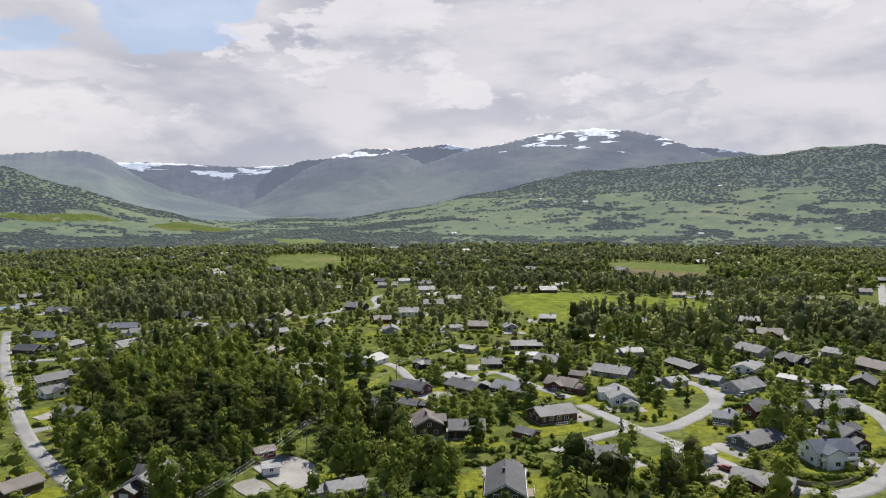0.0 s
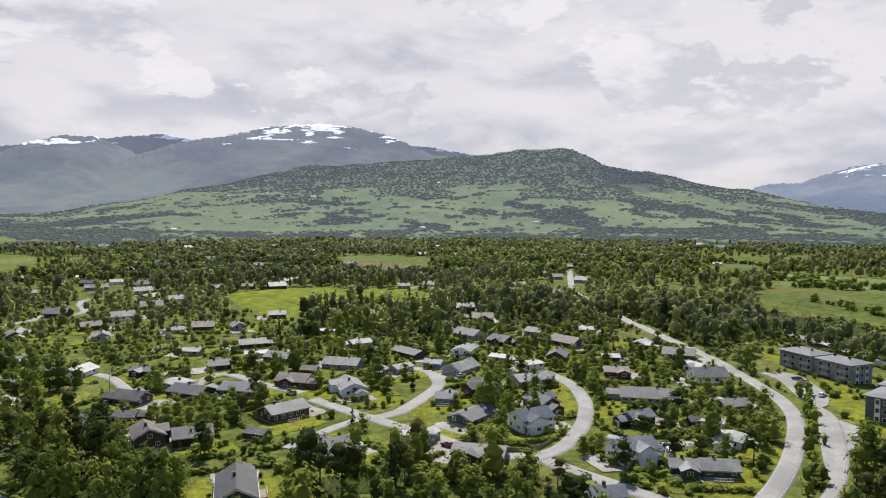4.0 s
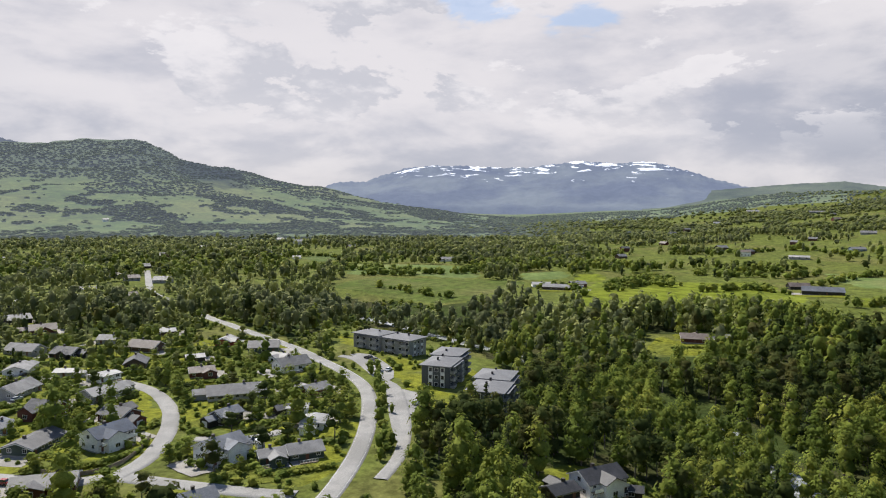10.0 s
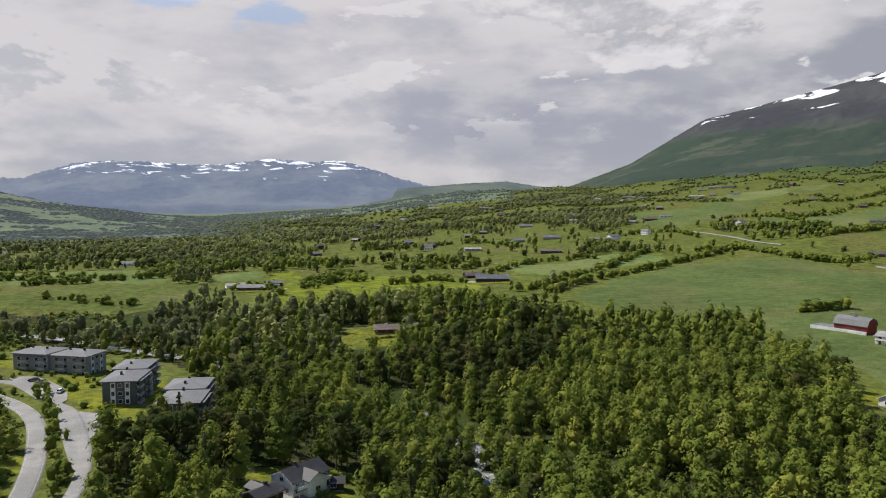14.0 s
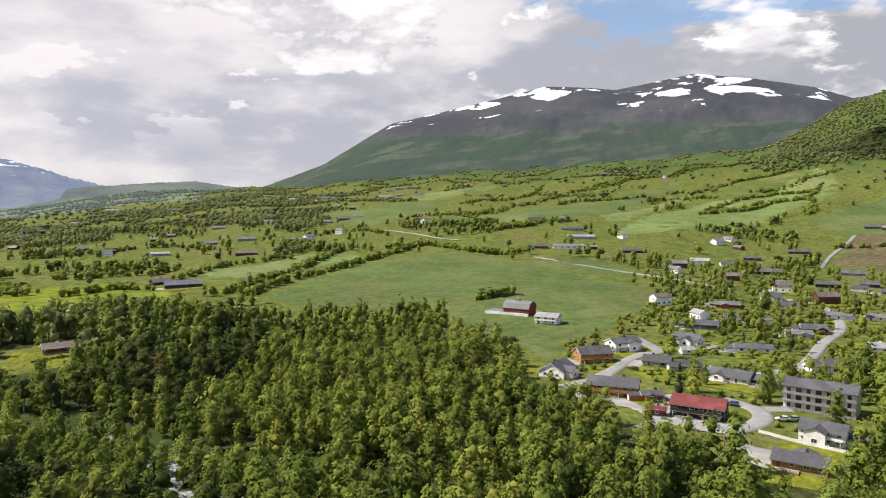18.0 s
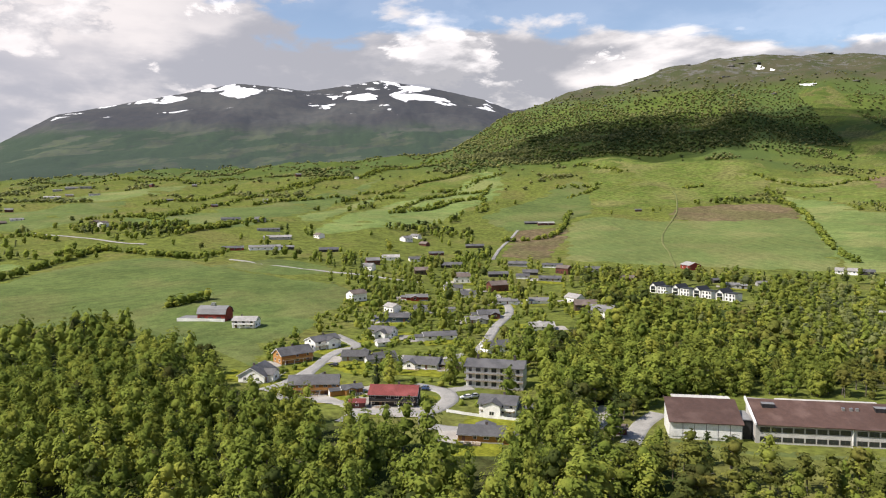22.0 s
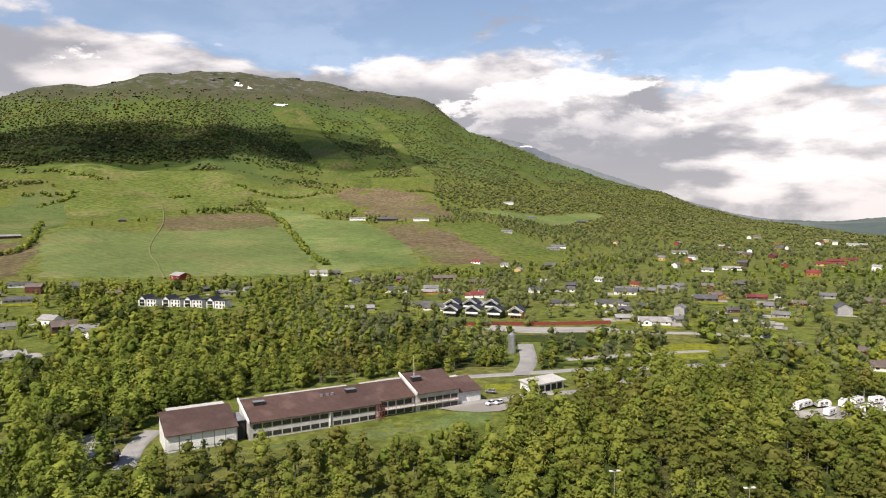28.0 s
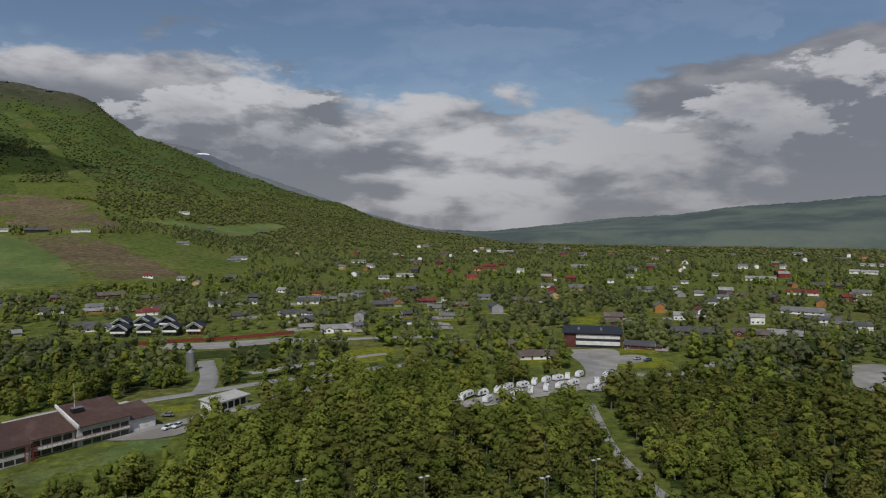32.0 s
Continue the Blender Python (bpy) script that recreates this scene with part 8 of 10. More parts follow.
def garage_building():
    x, y, h, L, D = 30.2, -281.5, 228.4, 17.8, 7.0
    block(x, y, L + 6, D + 6, h, L / 2, D / 2)
    ob = thing("garage_building", "low white garage building with five dark bays and a pale roof", "garage", pose(x, y, float(ground_z(24, -288)), 0, 0, h))
    part("wall", Shape().prism([(0, -1), (0, 3.4), (D, 4.2), (D, -1)], 0, L), PANEL, ob)
    part("roof", Shape().prism([(-1.0, 3.4), (D + 0.5, 4.3), (D + 0.5, 4.6), (-1.0, 3.7)], -0.6, L + 0.6), PALE_FELT, ob)
    for i in range(5):
        part("garage_door", Shape().box(1.0 + i * 3.3, 3.5 + i * 3.3, -0.05, 0.05, 0.1, 2.7), BLACK, ob)


def silo():
    ob = thing("silo", "tall pale metal silo beside the road", "silo", pose(48.8, -359.4, float(ground_z(48.8, -359.4))))
    part("shell", Shape().tube(0, 0, -0.5, 9.5, 1.9, n=20), METAL, ob)
    part("dome", Shape().tube(0, 0, 9.5, 10.6, 1.9, 0.5, n=20), METAL, ob)
    part("ladder", Shape().box(1.9, 2.0, -0.3, 0.3, 0, 9.5), RAIL, ob)
    BLOCKS.append((48.8, -359.4, 6, 6, 0))


garden_patches()
far_houses()
terraced_flats()
school()
cow_barn()
for x, y in ((345, -473), (325, -474), (304.5, -471), (285, -470)):
    row_house(x, y, 176)
for x, y, k in ((106, -470, 0), (91, -471, 0), (76, -471, 0), (110, -492, 0), (97, -494, 0), (82, -496, 0), (62, -474, 1)):
    chalet(x, y, 172, WALLS["ochre"] if k else BLACK, TRIM)
sports_hall()
garage_building()
silo()

# ---- where the woods stand ----
ZONES = []
ZONES.append(('birch', [(200, 124), (328, 172), (425, 207), (459, 205), (480, 145), (503, 68), (451, 16), (414, 11), (372, -79), (345, -109), (280, -109), (211, -114), (180, -123), (153, -108), (138, -24), (119, 36), (158, 83), (163, 100)]))
ZONES.append(('pine', [(148, 118), (176, 140), (202, 127), (328, 172), (357, 174), (285, 122), (208, 93), (180, 95), (156, 96)]))
ZONES.append(('pine', [(355, 345), (420, 386), (440, 338), (459, 307), (445, 242), (377, 183), (317, 167), (355, 227), (370, 276), (350, 316)]))
ZONES.append(('pine', [(333, 72), (390, 53), (420, 24), (345, 7), (287, 27), (297, 64)]))
ZONES.append(('birch', [(180, -168), (225, -221), (317, -329), (375, -432), (311, -422), (264, -443), (281, -581), (171, -471), (147, -464), (95, -424), (56, -399), (51, -341), (92, -297), (116, -266), (140, -240), (156, -222), (132, -169), (133, -158), (153, -141)]))
ZONES.append(('mixed', [(177, -124), (166, -125), (133, -153), (133, -168), (129, -175), (108, -188), (122, -176), (89, -204), (52, -231), (36, -254), (8, -285), (-39, -308), (-41, -303), (-57, -253), (-116, -272), (-113, -248), (-105, -208), (-90, -165), (37, -119), (80, -93), (117, -83)]))
ZONES.append(('pine', [(-134, -274), (-192, -302), (-276, -342), (-292, -301), (-290, -245), (-147, -123), (-81, -137), (-109, -207)]))
ZONES.append(('pine', [(117, -268), (92, -297), (48, -341), (56, -399), (120, -389), (134, -307)]))
ZONES.append(('birch', [(-163, 343), (-143, 360), (-91, 275), (-68, 244), (-61, 221), (-67, 207), (-74, 201), (-92, 204), (-115, 201), (-131, 229), (-132, 267)]))
ZONES.append(('pine', [(-350, 707), (-312, 768), (-231, 726), (-162, 518), (-212, 535), (-257, 525)]))
ZONES.append(('mixed', [(120, 492), (169, 511), (178, 451), (154, 397), (118, 381), (102, 418)]))
ZONES.append(('mixed', [(-675, 1080), (-580, 1261), (-409, 1053), (-283, 726), (-364, 737), (-456, 727)]))
ZONES.append(('pine', [(-0, 1367), (204, 1237), (209, 953), (314, 816), (250, 648), (167, 760), (62, 752)]))
ZONES.append(('village', [(291, -110), (328, -133), (383, -208), (421, -272), (559, -454), (527, -558), (345, -389), (255, -262), (188, -189), (156, -145), (168, -128), (207, -115), (246, -109)]))
ZONES.append(('none', [(360, -470), (308, -449), (257, -446), (266, -492), (310, -505), (365, -500)]))
ZONES.append(('none', [(296, -100), (276, -99), (262, -113), (275, -130), (296, -134), (303, -115)]))
ZONES.append(('village', [(6, -740), (-43, -800), (-147, -880), (-228, -761), (-157, -504), (-106, -452), (-55, -424), (-2, -418)]))
ZONES.append(('village', [(243, -653), (169, -700), (7, -740), (4, -500), (61, -493), (121, -481), (188, -517)]))
ZONES.append(('gap', [(-114, -258), (-119, -257), (-114, -232), (-103, -190), (-101, -165), (-94, -165), (-95, -190), (-106, -232)]))
ZONES.append(('village', [(-198, 507), (-171, 553), (-50, 520), (-31, 343), (-58, 312), (-116, 358), (-148, 376)]))
ZONES.append(('gap', [(-62, 226), (-55, 241), (-40, 253), (-27, 240), (-35, 221), (-34, 201), (-47, 209), (-57, 219)]))
ZONES.append(('village', [(61, -789), (-82, -1014), (-415, -1151), (-661, -1145), (-883, -1143), (-383, -493), (-254, -474), (-161, -580), (-20, -596)]))
ZONES.append(('pine', [(259, 401), (327, 437), (382, 422), (422, 385), (411, 324), (394, 258), (349, 209), (304, 199), (335, 251), (312, 285), (260, 288), (258, 324)]))
ZONES.append(('mixed', [(77, 466), (120, 484), (166, 446), (145, 374), (113, 386), (81, 424)]))
ZONES.append(('mixed', [(186, 478), (247, 517), (285, 476), (258, 388), (213, 356), (196, 395), (173, 417)]))
ZONES.append(('mixed', [(65, 686), (133, 712), (200, 681), (238, 613), (205, 527), (167, 572), (95, 618)]))
ZONES.append(('birch', [(-99, 175), (-120, 217), (-114, 234), (-88, 240), (-72, 252), (-59, 217), (-52, 175)]))
ZONES.append(('mixed', [(-42, 233), (-29, 252), (-16, 230), (1, 198), (2, 179), (-28, 186)]))
ZONES.append(('birch', [(31, 178), (35, 194), (52, 198), (71, 191), (63, 175), (44, 172)]))
ZONES.append(('pine', [(44, 222), (54, 244), (61, 234), (53, 214)]))
ZONES.append(('mixed', [(-269, 556), (-232, 638), (-114, 637), (-89, 519), (-146, 475), (-177, 456), (-243, 503)]))
ZONES.append(('mixed', [(95, 432), (126, 498), (176, 462), (162, 407), (116, 395)]))
ZONES.append(('mixed', [(-555, 887), (-499, 972), (-368, 1018), (-231, 924), (-143, 799), (-287, 742), (-398, 750)]))
ZONES.append(('pine', [(26, 705), (126, 729), (254, 684), (344, 700), (308, 626), (224, 564), (149, 631), (58, 623)]))
ZONES.append(('none', [(-69, 249), (-55, 263), (-41, 245), (-40, 214), (-49, 201), (-59, 214)]))
ZONES.append(('open', [(300, 296), (359, 331), (349, 259), (327, 211), (284, 162), (251, 150), (214, 150), (195, 150), (162, 131), (143, 120), (138, 123), (213, 198)]))
ZONES.append(('gap', [(152, -203), (159, -224), (140, -247), (77, -309), (60, -243), (109, -197), (131, -184), (138, -176)]))
ZONES.append(('gap', [(126, -266), (46, -330), (30, -299), (38, -268), (74, -237), (96, -219), (133, -189), (143, -187), (152, -207)]))
ZONES.append(('gap', [(299, 100), (293, 88), (272, 83), (276, 91)]))
ZONES.append(('gap', [(232, 38), (216, 28), (204, 25), (202, 30)]))
ZONES.append(('gap', [(307, 103), (287, 61), (256, 33), (233, 6), (212, -23), (194, -44), (190, -43), (209, -16), (231, 15), (273, 61), (291, 96)]))
ZONES.append(('none', [(188, 88), (192, 64), (166, 56), (148, 62), (152, 78), (172, 90)]))
ZONES.append(('none', [(192, -150), (190, -172), (168, -158), (162, -146), (176, -138)]))
ZONES.append(('gap', [(291, 71), (290, 62), (277, 50), (258, 36), (240, 28), (238, 31), (256, 43), (272, 59), (283, 72)]))
ZONES.append(('mixed', [(-158, 311), (-170, 366), (-146, 406), (-109, 414), (-64, 354), (-31, 304), (-22, 254), (-33, 242), (-59, 222), (-51, 186), (-66, 200), (-95, 211), (-117, 228)]))
ZONES.append(('open', [(103, -286), (63, -302), (35, -315), (9, -324), (8, -289), (27, -271), (53, -252), (53, -244), (80, -217)]))
ZONES.append(('mixed', [(75, -414), (28, -407), (-32, -410), (-49, -383), (-5, -373), (21, -357), (37, -367), (60, -366)]))
ZONES.append(('mixed', [(88, -393), (42, -420), (-23, -425), (-22, -355), (20, -329), (65, -326), (80, -346)]))
ZONES.append(('mixed', [(4, -354), (-21, -365), (-50, -372), (-81, -380), (-96, -389), (-85, -344), (-70, -331), (-44, -346), (-23, -343)]))
ZONES.append(('open', [(-59, -276), (-136, -318), (-155, -379), (-209, -349), (-182, -310), (-143, -298), (-91, -275)]))

# ---- lines of fences and walls ----
FENCE_RED = [(94.7, -438.2), (71.4, -446.2), (45.1, -451.6), (24.5, -454.0), (-0.5, -460.4)]
FENCE_GARDEN = [(90.8, 199.6), (93.4, 192.2), (98.8, 188.2), (106.2, 188.2), (115.9, 193.8), (125.7, 203.0)]
WALL_WHITE = [(195.2, -148.4), (186.5, -152.6), (179.5, -157.2), (172.7, -161.8)]

# ---- trees ----


def leaf_material(name, a, b, c, through_=0.25, haze_air=0.0):
    m = material(name, [a, b, c], 0.35, 0.8, fine=2.0, bump=0.0, tint=0.28, island=0.08, spec=0.04)
    n = Nodes(m.node_tree)
    bsdf = m.node_tree.nodes["Principled BSDF"]
    if haze_air:  # part of the backdrop: haze before the leaves is put in as blue emission
        bsdf.inputs["Emission Color"].default_value = (*HAZE_AIR, 1)
        bsdf.inputs["Emission Strength"].default_value = haze_air * 1.5
    tr = n.node("ShaderNodeBsdfTranslucent")
    glowing = n.node("ShaderNodeHueSaturation")
    glowing.inputs["Hue"].default_value, glowing.inputs["Value"].default_value = 0.49, 1.5
    n.put(glowing.inputs["Color"], bsdf.inputs["Base Color"].links[0].from_socket)
    n.put(tr.inputs[0], glowing.outputs[0])
    mx = n.node("ShaderNodeMixShader")
    mx.inputs[0].default_value = through_
    n.put(mx.inputs[1], bsdf.outputs[0])
    n.put(mx.inputs[2], tr.outputs[0])
    n.put(m.node_tree.nodes["Material Output"].inputs[0], mx.outputs[0])
    return m


BIRCH = leaf_material("birch_leaves", (0.134, 0.174, 0.032), (0.157, 0.197, 0.036), (0.19, 0.21, 0.038), 0.27)
PINE = leaf_material("pine_needles", (0.055, 0.076, 0.022), (0.072, 0.092, 0.025), (0.10, 0.10, 0.03), 0.4)
SPRUCE = leaf_material("spruce_needles", (0.047, 0.068, 0.024), (0.06, 0.082, 0.026), (0.066, 0.082, 0.03), 0.3)
# far copies of the leaves: paler base and emission painted in for haze
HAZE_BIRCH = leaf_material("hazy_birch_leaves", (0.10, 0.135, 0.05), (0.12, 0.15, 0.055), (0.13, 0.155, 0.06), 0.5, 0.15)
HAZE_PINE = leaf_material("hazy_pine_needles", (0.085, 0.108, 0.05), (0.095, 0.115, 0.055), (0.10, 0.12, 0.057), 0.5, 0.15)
# valley and hillside copies: light haze put into the leaf colour, no emission
MID_HAZE_BIRCH = leaf_material("valley_haze_birch_leaves", (0.185, 0.215, 0.084), (0.207, 0.232, 0.09), (0.222, 0.238, 0.095), 0.55)
MID_HAZE_PINE = leaf_material("valley_haze_pine_needles", (0.142, 0.164, 0.08), (0.158, 0.178, 0.086), (0.168, 0.18, 0.09), 0.5)
HILL_HAZE_BIRCH = leaf_material("hillside_haze_birch_leaves", (0.18, 0.198, 0.08), (0.2, 0.215, 0.086), (0.215, 0.222, 0.088), 0.5)
HILL_HAZE_PINE = leaf_material("hillside_haze_pine_needles", (0.075, 0.10, 0.034), (0.09, 0.115, 0.038), (0.1, 0.115, 0.04), 0.4)
YOUNG_PINE = leaf_material("young_pine_needles", (0.105, 0.118, 0.026), (0.125, 0.138, 0.03), (0.14, 0.138, 0.034), 0.3)
YOUNG_BIRCH = leaf_material("young_birch_leaves", (0.15, 0.182, 0.036), (0.172, 0.205, 0.04), (0.195, 0.212, 0.04), 0.36)
BARK = material("bark", [(0.09, 0.07, 0.055), (0.20, 0.18, 0.16)], 1.5, 0.95)

ICO_V = np.array([(0, -0.526, 0.851), (0, 0.526, 0.851), (0, -0.526, -0.851), (0, 0.526, -0.851), (0.851, 0, 0.526), (0.851, 0, -0.526), (-0.851, 0, 0.526), (-0.851, 0, -0.526),
                  (0.526, 0.851, 0), (-0.526, 0.851, 0), (0.526, -0.851, 0), (-0.526, -0.851, 0)])
ICO_F = np.array([(i, j, k) for i in range(12) for j in range(i + 1, 12) for k in range(j + 1, 12)
                  if max(np.linalg.norm(ICO_V[i] - ICO_V[j]), np.linalg.norm(ICO_V[j] - ICO_V[k]), np.linalg.norm(ICO_V[i] - ICO_V[k])) < 1.1])
for q, (i, j, k) in enumerate(ICO_F):
    if np.dot(np.cross(ICO_V[j] - ICO_V[i], ICO_V[k] - ICO_V[i]), ICO_V[i]) < 0:
        ICO_F[q] = (i, k, j)


def girth(kind, h):
    """The crown's radius at a height, for a tree one unit tall."""
    if kind == "birch":
        t = np.clip((h - 0.06) / 0.95, 0, 1)
        return 0.205 * np.sin(math.pi * t ** 0.72) ** 0.62
    if kind == "pine":
        t = np.clip((h - 0.32) / 0.68, 0, 1)
        return 0.20 * np.sin(math.pi * t ** 0.85) ** 0.55
    return np.clip(0.17 * (1.02 - h) / 0.95, 0.01, 1) * np.clip((h - 0.04) * 12, 0, 1)


def crown_shape(rng, kind, cores, boughs, leaves, size):
    """A crown of inner masses and many boughs, each a tuft of small leaf clumps, for a tree one unit tall: verts and triangles."""
    v, f = [], []
    count = 0
    lo, hi = dict(birch=(0.10, 0.98), pine=(0.40, 0.96), spruce=(0.06, 0.99))[kind]
    sway = rng.normal(0, 0.02 if kind != "spruce" else 0.005, (4, 2))
    middle = lambda h: np.stack([np.interp(h, (0, 0.35, 0.7, 1), sway[:, q]) for q in (0, 1)], -1)
    for i in range(cores):
        h = lo + (hi - lo) * (i + 0.5) / cores
        rad = float(girth(kind, np.array(h)))
        off = middle(h) + rng.normal(0, 0.02, 2) * (kind != "spruce")
        sz = np.array([rad, rad, (hi - lo) / cores * 0.66]) * (0.84 if boughs else 1.08)
        v.append(ICO_V * sz * rng.uniform(0.72 if boughs else 0.6, 1.12 if boughs else 1.25, (12, 1)) + (off[0], off[1], h))
        f.append(ICO_F + count)
        count += 12
    if not boughs:
        return np.concatenate(v), np.concatenate(f)
    # boughs wind round the crown from the foot to the top
    u = (np.arange(boughs) + rng.uniform(0.1, 0.9, boughs)) / boughs
    h = lo + (hi - lo) * u ** 0.92
    ang = np.arange(boughs) * 2.4 + rng.uniform(-0.5, 0.5, boughs)
    rad = girth(kind, h) * rng.uniform(0.62, 0.95, boughs)
    mid = middle(h)
    at = np.stack([mid[:, 0] + rad * np.cos(ang), mid[:, 1] + rad * np.sin(ang), h], 1)
    tuft = dict(birch=0.09, pine=0.09, spruce=0.05)[kind] * rng.uniform(0.75, 1.25, boughs)
    at, tuft, ang, up = (np.repeat(q, leaves, 0) for q in (at, tuft, ang, u))
    n = len(at)
    d = rng.normal(size=(n, 3))
    d[:, 0] += np.cos(ang) * 0.7
    d[:, 1] += np.sin(ang) * 0.7
    d[:, 2] += 0.55 + 0.7 * up if kind != "spruce" else 0.3
    d /= np.linalg.norm(d, axis=1)[:, None]
    p = at + d * tuft[:, None] * rng.uniform(0.6, 1.05, (n, 1)) * ((1, 1, 1.5) if kind == "birch" else (1.1, 1.1, 0.6))
    face = d * 0.4 + np.stack([np.cos(ang), np.sin(ang), 0.05 + 1.0 * up], 1) * 0.95 + rng.normal(0, 0.1, (n, 3))
    a = np.cross(face, rng.normal(size=(n, 3)))
    a /= np.linalg.norm(a, axis=1)[:, None] + 1e-9
    b = np.cross(face, a)
    b /= np.linalg.norm(b, axis=1)[:, None] + 1e-9
    k = size * rng.uniform(0.6, 1.3, (n, 1))
    tri = np.stack([p - a * k - b * k * 0.7, p + a * k * 0.9 - b * k * 0.5, p + b * k * 1.1], 1)
    v.append(tri.reshape(-1, 3))
    f.append(np.arange(n * 3).reshape(-1, 3) + count)
    return np.concatenate(v), np.concatenate(f)


def speck_shape(rng, kind):
    """The crown of a tree far off: eight uneven sides."""
    w, lo, mid = dict(birch=(0.30, 0.12, 0.5), pine=(0.32, 0.2, 0.62), spruce=(0.24, 0.08, 0.3))[kind]
    a = np.arange(4) * math.pi / 2
    r = w * rng.uniform(0.75, 1.2, 4)
    ring = np.stack([r * np.cos(a), r * np.sin(a), mid + rng.uniform(-0.1, 0.12, 4)], 1)
    v = np.concatenate([[(rng.normal(0, 0.04), rng.normal(0, 0.04), rng.uniform(0.9, 1.05))], ring, [(0, 0, lo)]])
    return v, np.array([(0, i + 1, (i + 1) % 4 + 1) for i in range(4)] + [(5, (i + 1) % 4 + 1, i + 1) for i in range(4)])


def trunk_shape(kind, sides=5, limbs=4, rng=None):
    """A tapered trunk with a few limbs."""
    def stick(p0, p1, r0, r1):
        d = np.array(p1) - np.array(p0)
        u = np.cross(d, (0.3, 0.9, 0.2))
        u /= np.linalg.norm(u)
        w = np.cross(d, u)
        w /= np.linalg.norm(w)
        a = 2 * math.pi * np.arange(sides) / sides
        ring = np.cos(a)[:, None] * u + np.sin(a)[:, None] * w
        return np.concatenate([p0 + ring * r0, p1 + ring * r1])
    f1 = np.array([(i, (i + 1) % sides, sides + (i + 1) % sides) for i in range(sides)] + [(i, sides + (i + 1) % sides, sides + i) for i in range(sides)])
    top = 0.86 if kind != "pine" else 0.8
    v, f = [stick((0, 0, -0.05), (0.01, 0.0, top), 0.02, 0.006)], [f1]
    for i in range(limbs):
        a, h = 2.4 * i, 0.36 + 0.4 * i / max(limbs, 1) + (0.12 if kind == "pine" else 0)
        v.append(stick((0, 0, h), (0.14 * math.cos(a), 0.14 * math.sin(a), h + 0.12), 0.009, 0.003))
        f.append(f1 + 2 * sides * (i + 1))
    return np.concatenate(v), np.concatenate(f)


tree_rng = np.random.default_rng(11)
CROWNS = {
    "near": {k: [crown_shape(tree_rng, k, n, m, q, s) for _ in range(8)] for k, n, m, q, s in (("birch", 3, 22, 13, 0.028), ("pine", 2, 16, 14, 0.028), ("spruce", 3, 25, 8, 0.027))},
    "mid": {k: [crown_shape(tree_rng, k, n, m, q, s) for _ in range(7)] for k, n, m, q, s in (("birch", 2, 9, 5, 0.062), ("pine", 1, 8, 5, 0.066), ("spruce", 2, 9, 4, 0.055))},
    "bush": {"birch": [crown_shape(tree_rng, "birch", 1, 5, 4, 0.08) for _ in range(6)]},
    "far": {k: [crown_shape(np.random.default_rng(40 + q), k, 1, 6, 3, 0.1) for q in range(7)] for k in ("birch", "pine", "spruce")},
    "speck": {k: [speck_shape(tree_rng, k) for _ in range(6)] for k in ("birch", "pine", "spruce")},
}
TRUNKS = {k: trunk_shape(k, 4, 2) for k in ("birch", "pine", "spruce")}
LEAF = dict(birch=BIRCH, pine=PINE, spruce=SPRUCE)


def join_trees(name, label, kind, level, x, y, z, tall, wide, trunks=False, leaf=None):
    """Many trees as one mesh."""
    n = len(x)
    if not n:
        return
    rng = np.random.default_rng(n)
    turn, pick = rng.uniform(0, 6.283, n), rng.integers(0, len(CROWNS[level][kind]), n)
    lean = rng.normal(0, 0.03, (n, 2))
    tone = rng.uniform(0, 1, n)
    V, F, T, M = [], [], [], []
    off = 0
    sets = [(np.where(pick == q)[0], CROWNS[level][kind][q], 0) for q in range(len(CROWNS[level][kind]))]
    if trunks:
        sets.append((np.arange(n), TRUNKS[kind], 1))
    for idx, (v, f), mat in sets:
        if not len(idx):
            continue
        c, s = np.cos(turn[idx])[:, None], np.sin(turn[idx])[:, None]
        h, w = tall[idx][:, None], (tall * wide)[idx][:, None]
        px = (v[:, 0] * c - v[:, 1] * s) * w + v[:, 2] * h * lean[idx, :1]
        py = (v[:, 0] * s + v[:, 1] * c) * w + v[:, 2] * h * lean[idx, 1:]
        P = np.stack([px + x[idx][:, None], py + y[idx][:, None], v[:, 2] * h + z[idx][:, None] - 0.1], -1)
        V.append(P.reshape(-1, 3))
        F.append((f[None] + (np.arange(len(idx)) * len(v))[:, None, None] + off).reshape(-1, 3))
        T.append(np.repeat(tone[idx], len(v)))
        M.append(np.full(len(idx) * len(f), mat))
        off += len(idx) * len(v)
    me = mesh_of(name, np.concatenate(V), np.concatenate(F), [leaf or LEAF[kind], BARK], attr=np.concatenate(T), face_mat=np.concatenate(M), smooth=level != "near")
    return tagged(new(name, me), label, "trees", kind="stuff")


def inside(x, y, ring):
    r = np.zeros(len(x), bool)
    px, py = ring[:, 0], ring[:, 1]
    for i in range(len(ring)):
        x0, y0, x1, y1 = px[i - 1], py[i - 1], px[i], py[i]
        hit = (y0 > y) != (y1 > y)
        r ^= hit & (x < (x1 - x0) * (y - y0) / (y1 - y0 + 1e-12) + x0)
    return r


def away(x, y, line_):
    """The distance to a line."""
    best = np.full(len(x), 1e9)
    for (x0, y0), (x1, y1) in zip(line_[:-1], line_[1:]):
        t = np.clip(((x - x0) * (x1 - x0) + (y - y0) * (y1 - y0)) / ((x1 - x0) ** 2 + (y1 - y0) ** 2 + 1e-9), 0, 1)
        best = np.minimum(best, np.hypot(x - x0 - t * (x1 - x0), y - y0 - t * (y1 - y0)))
    return best





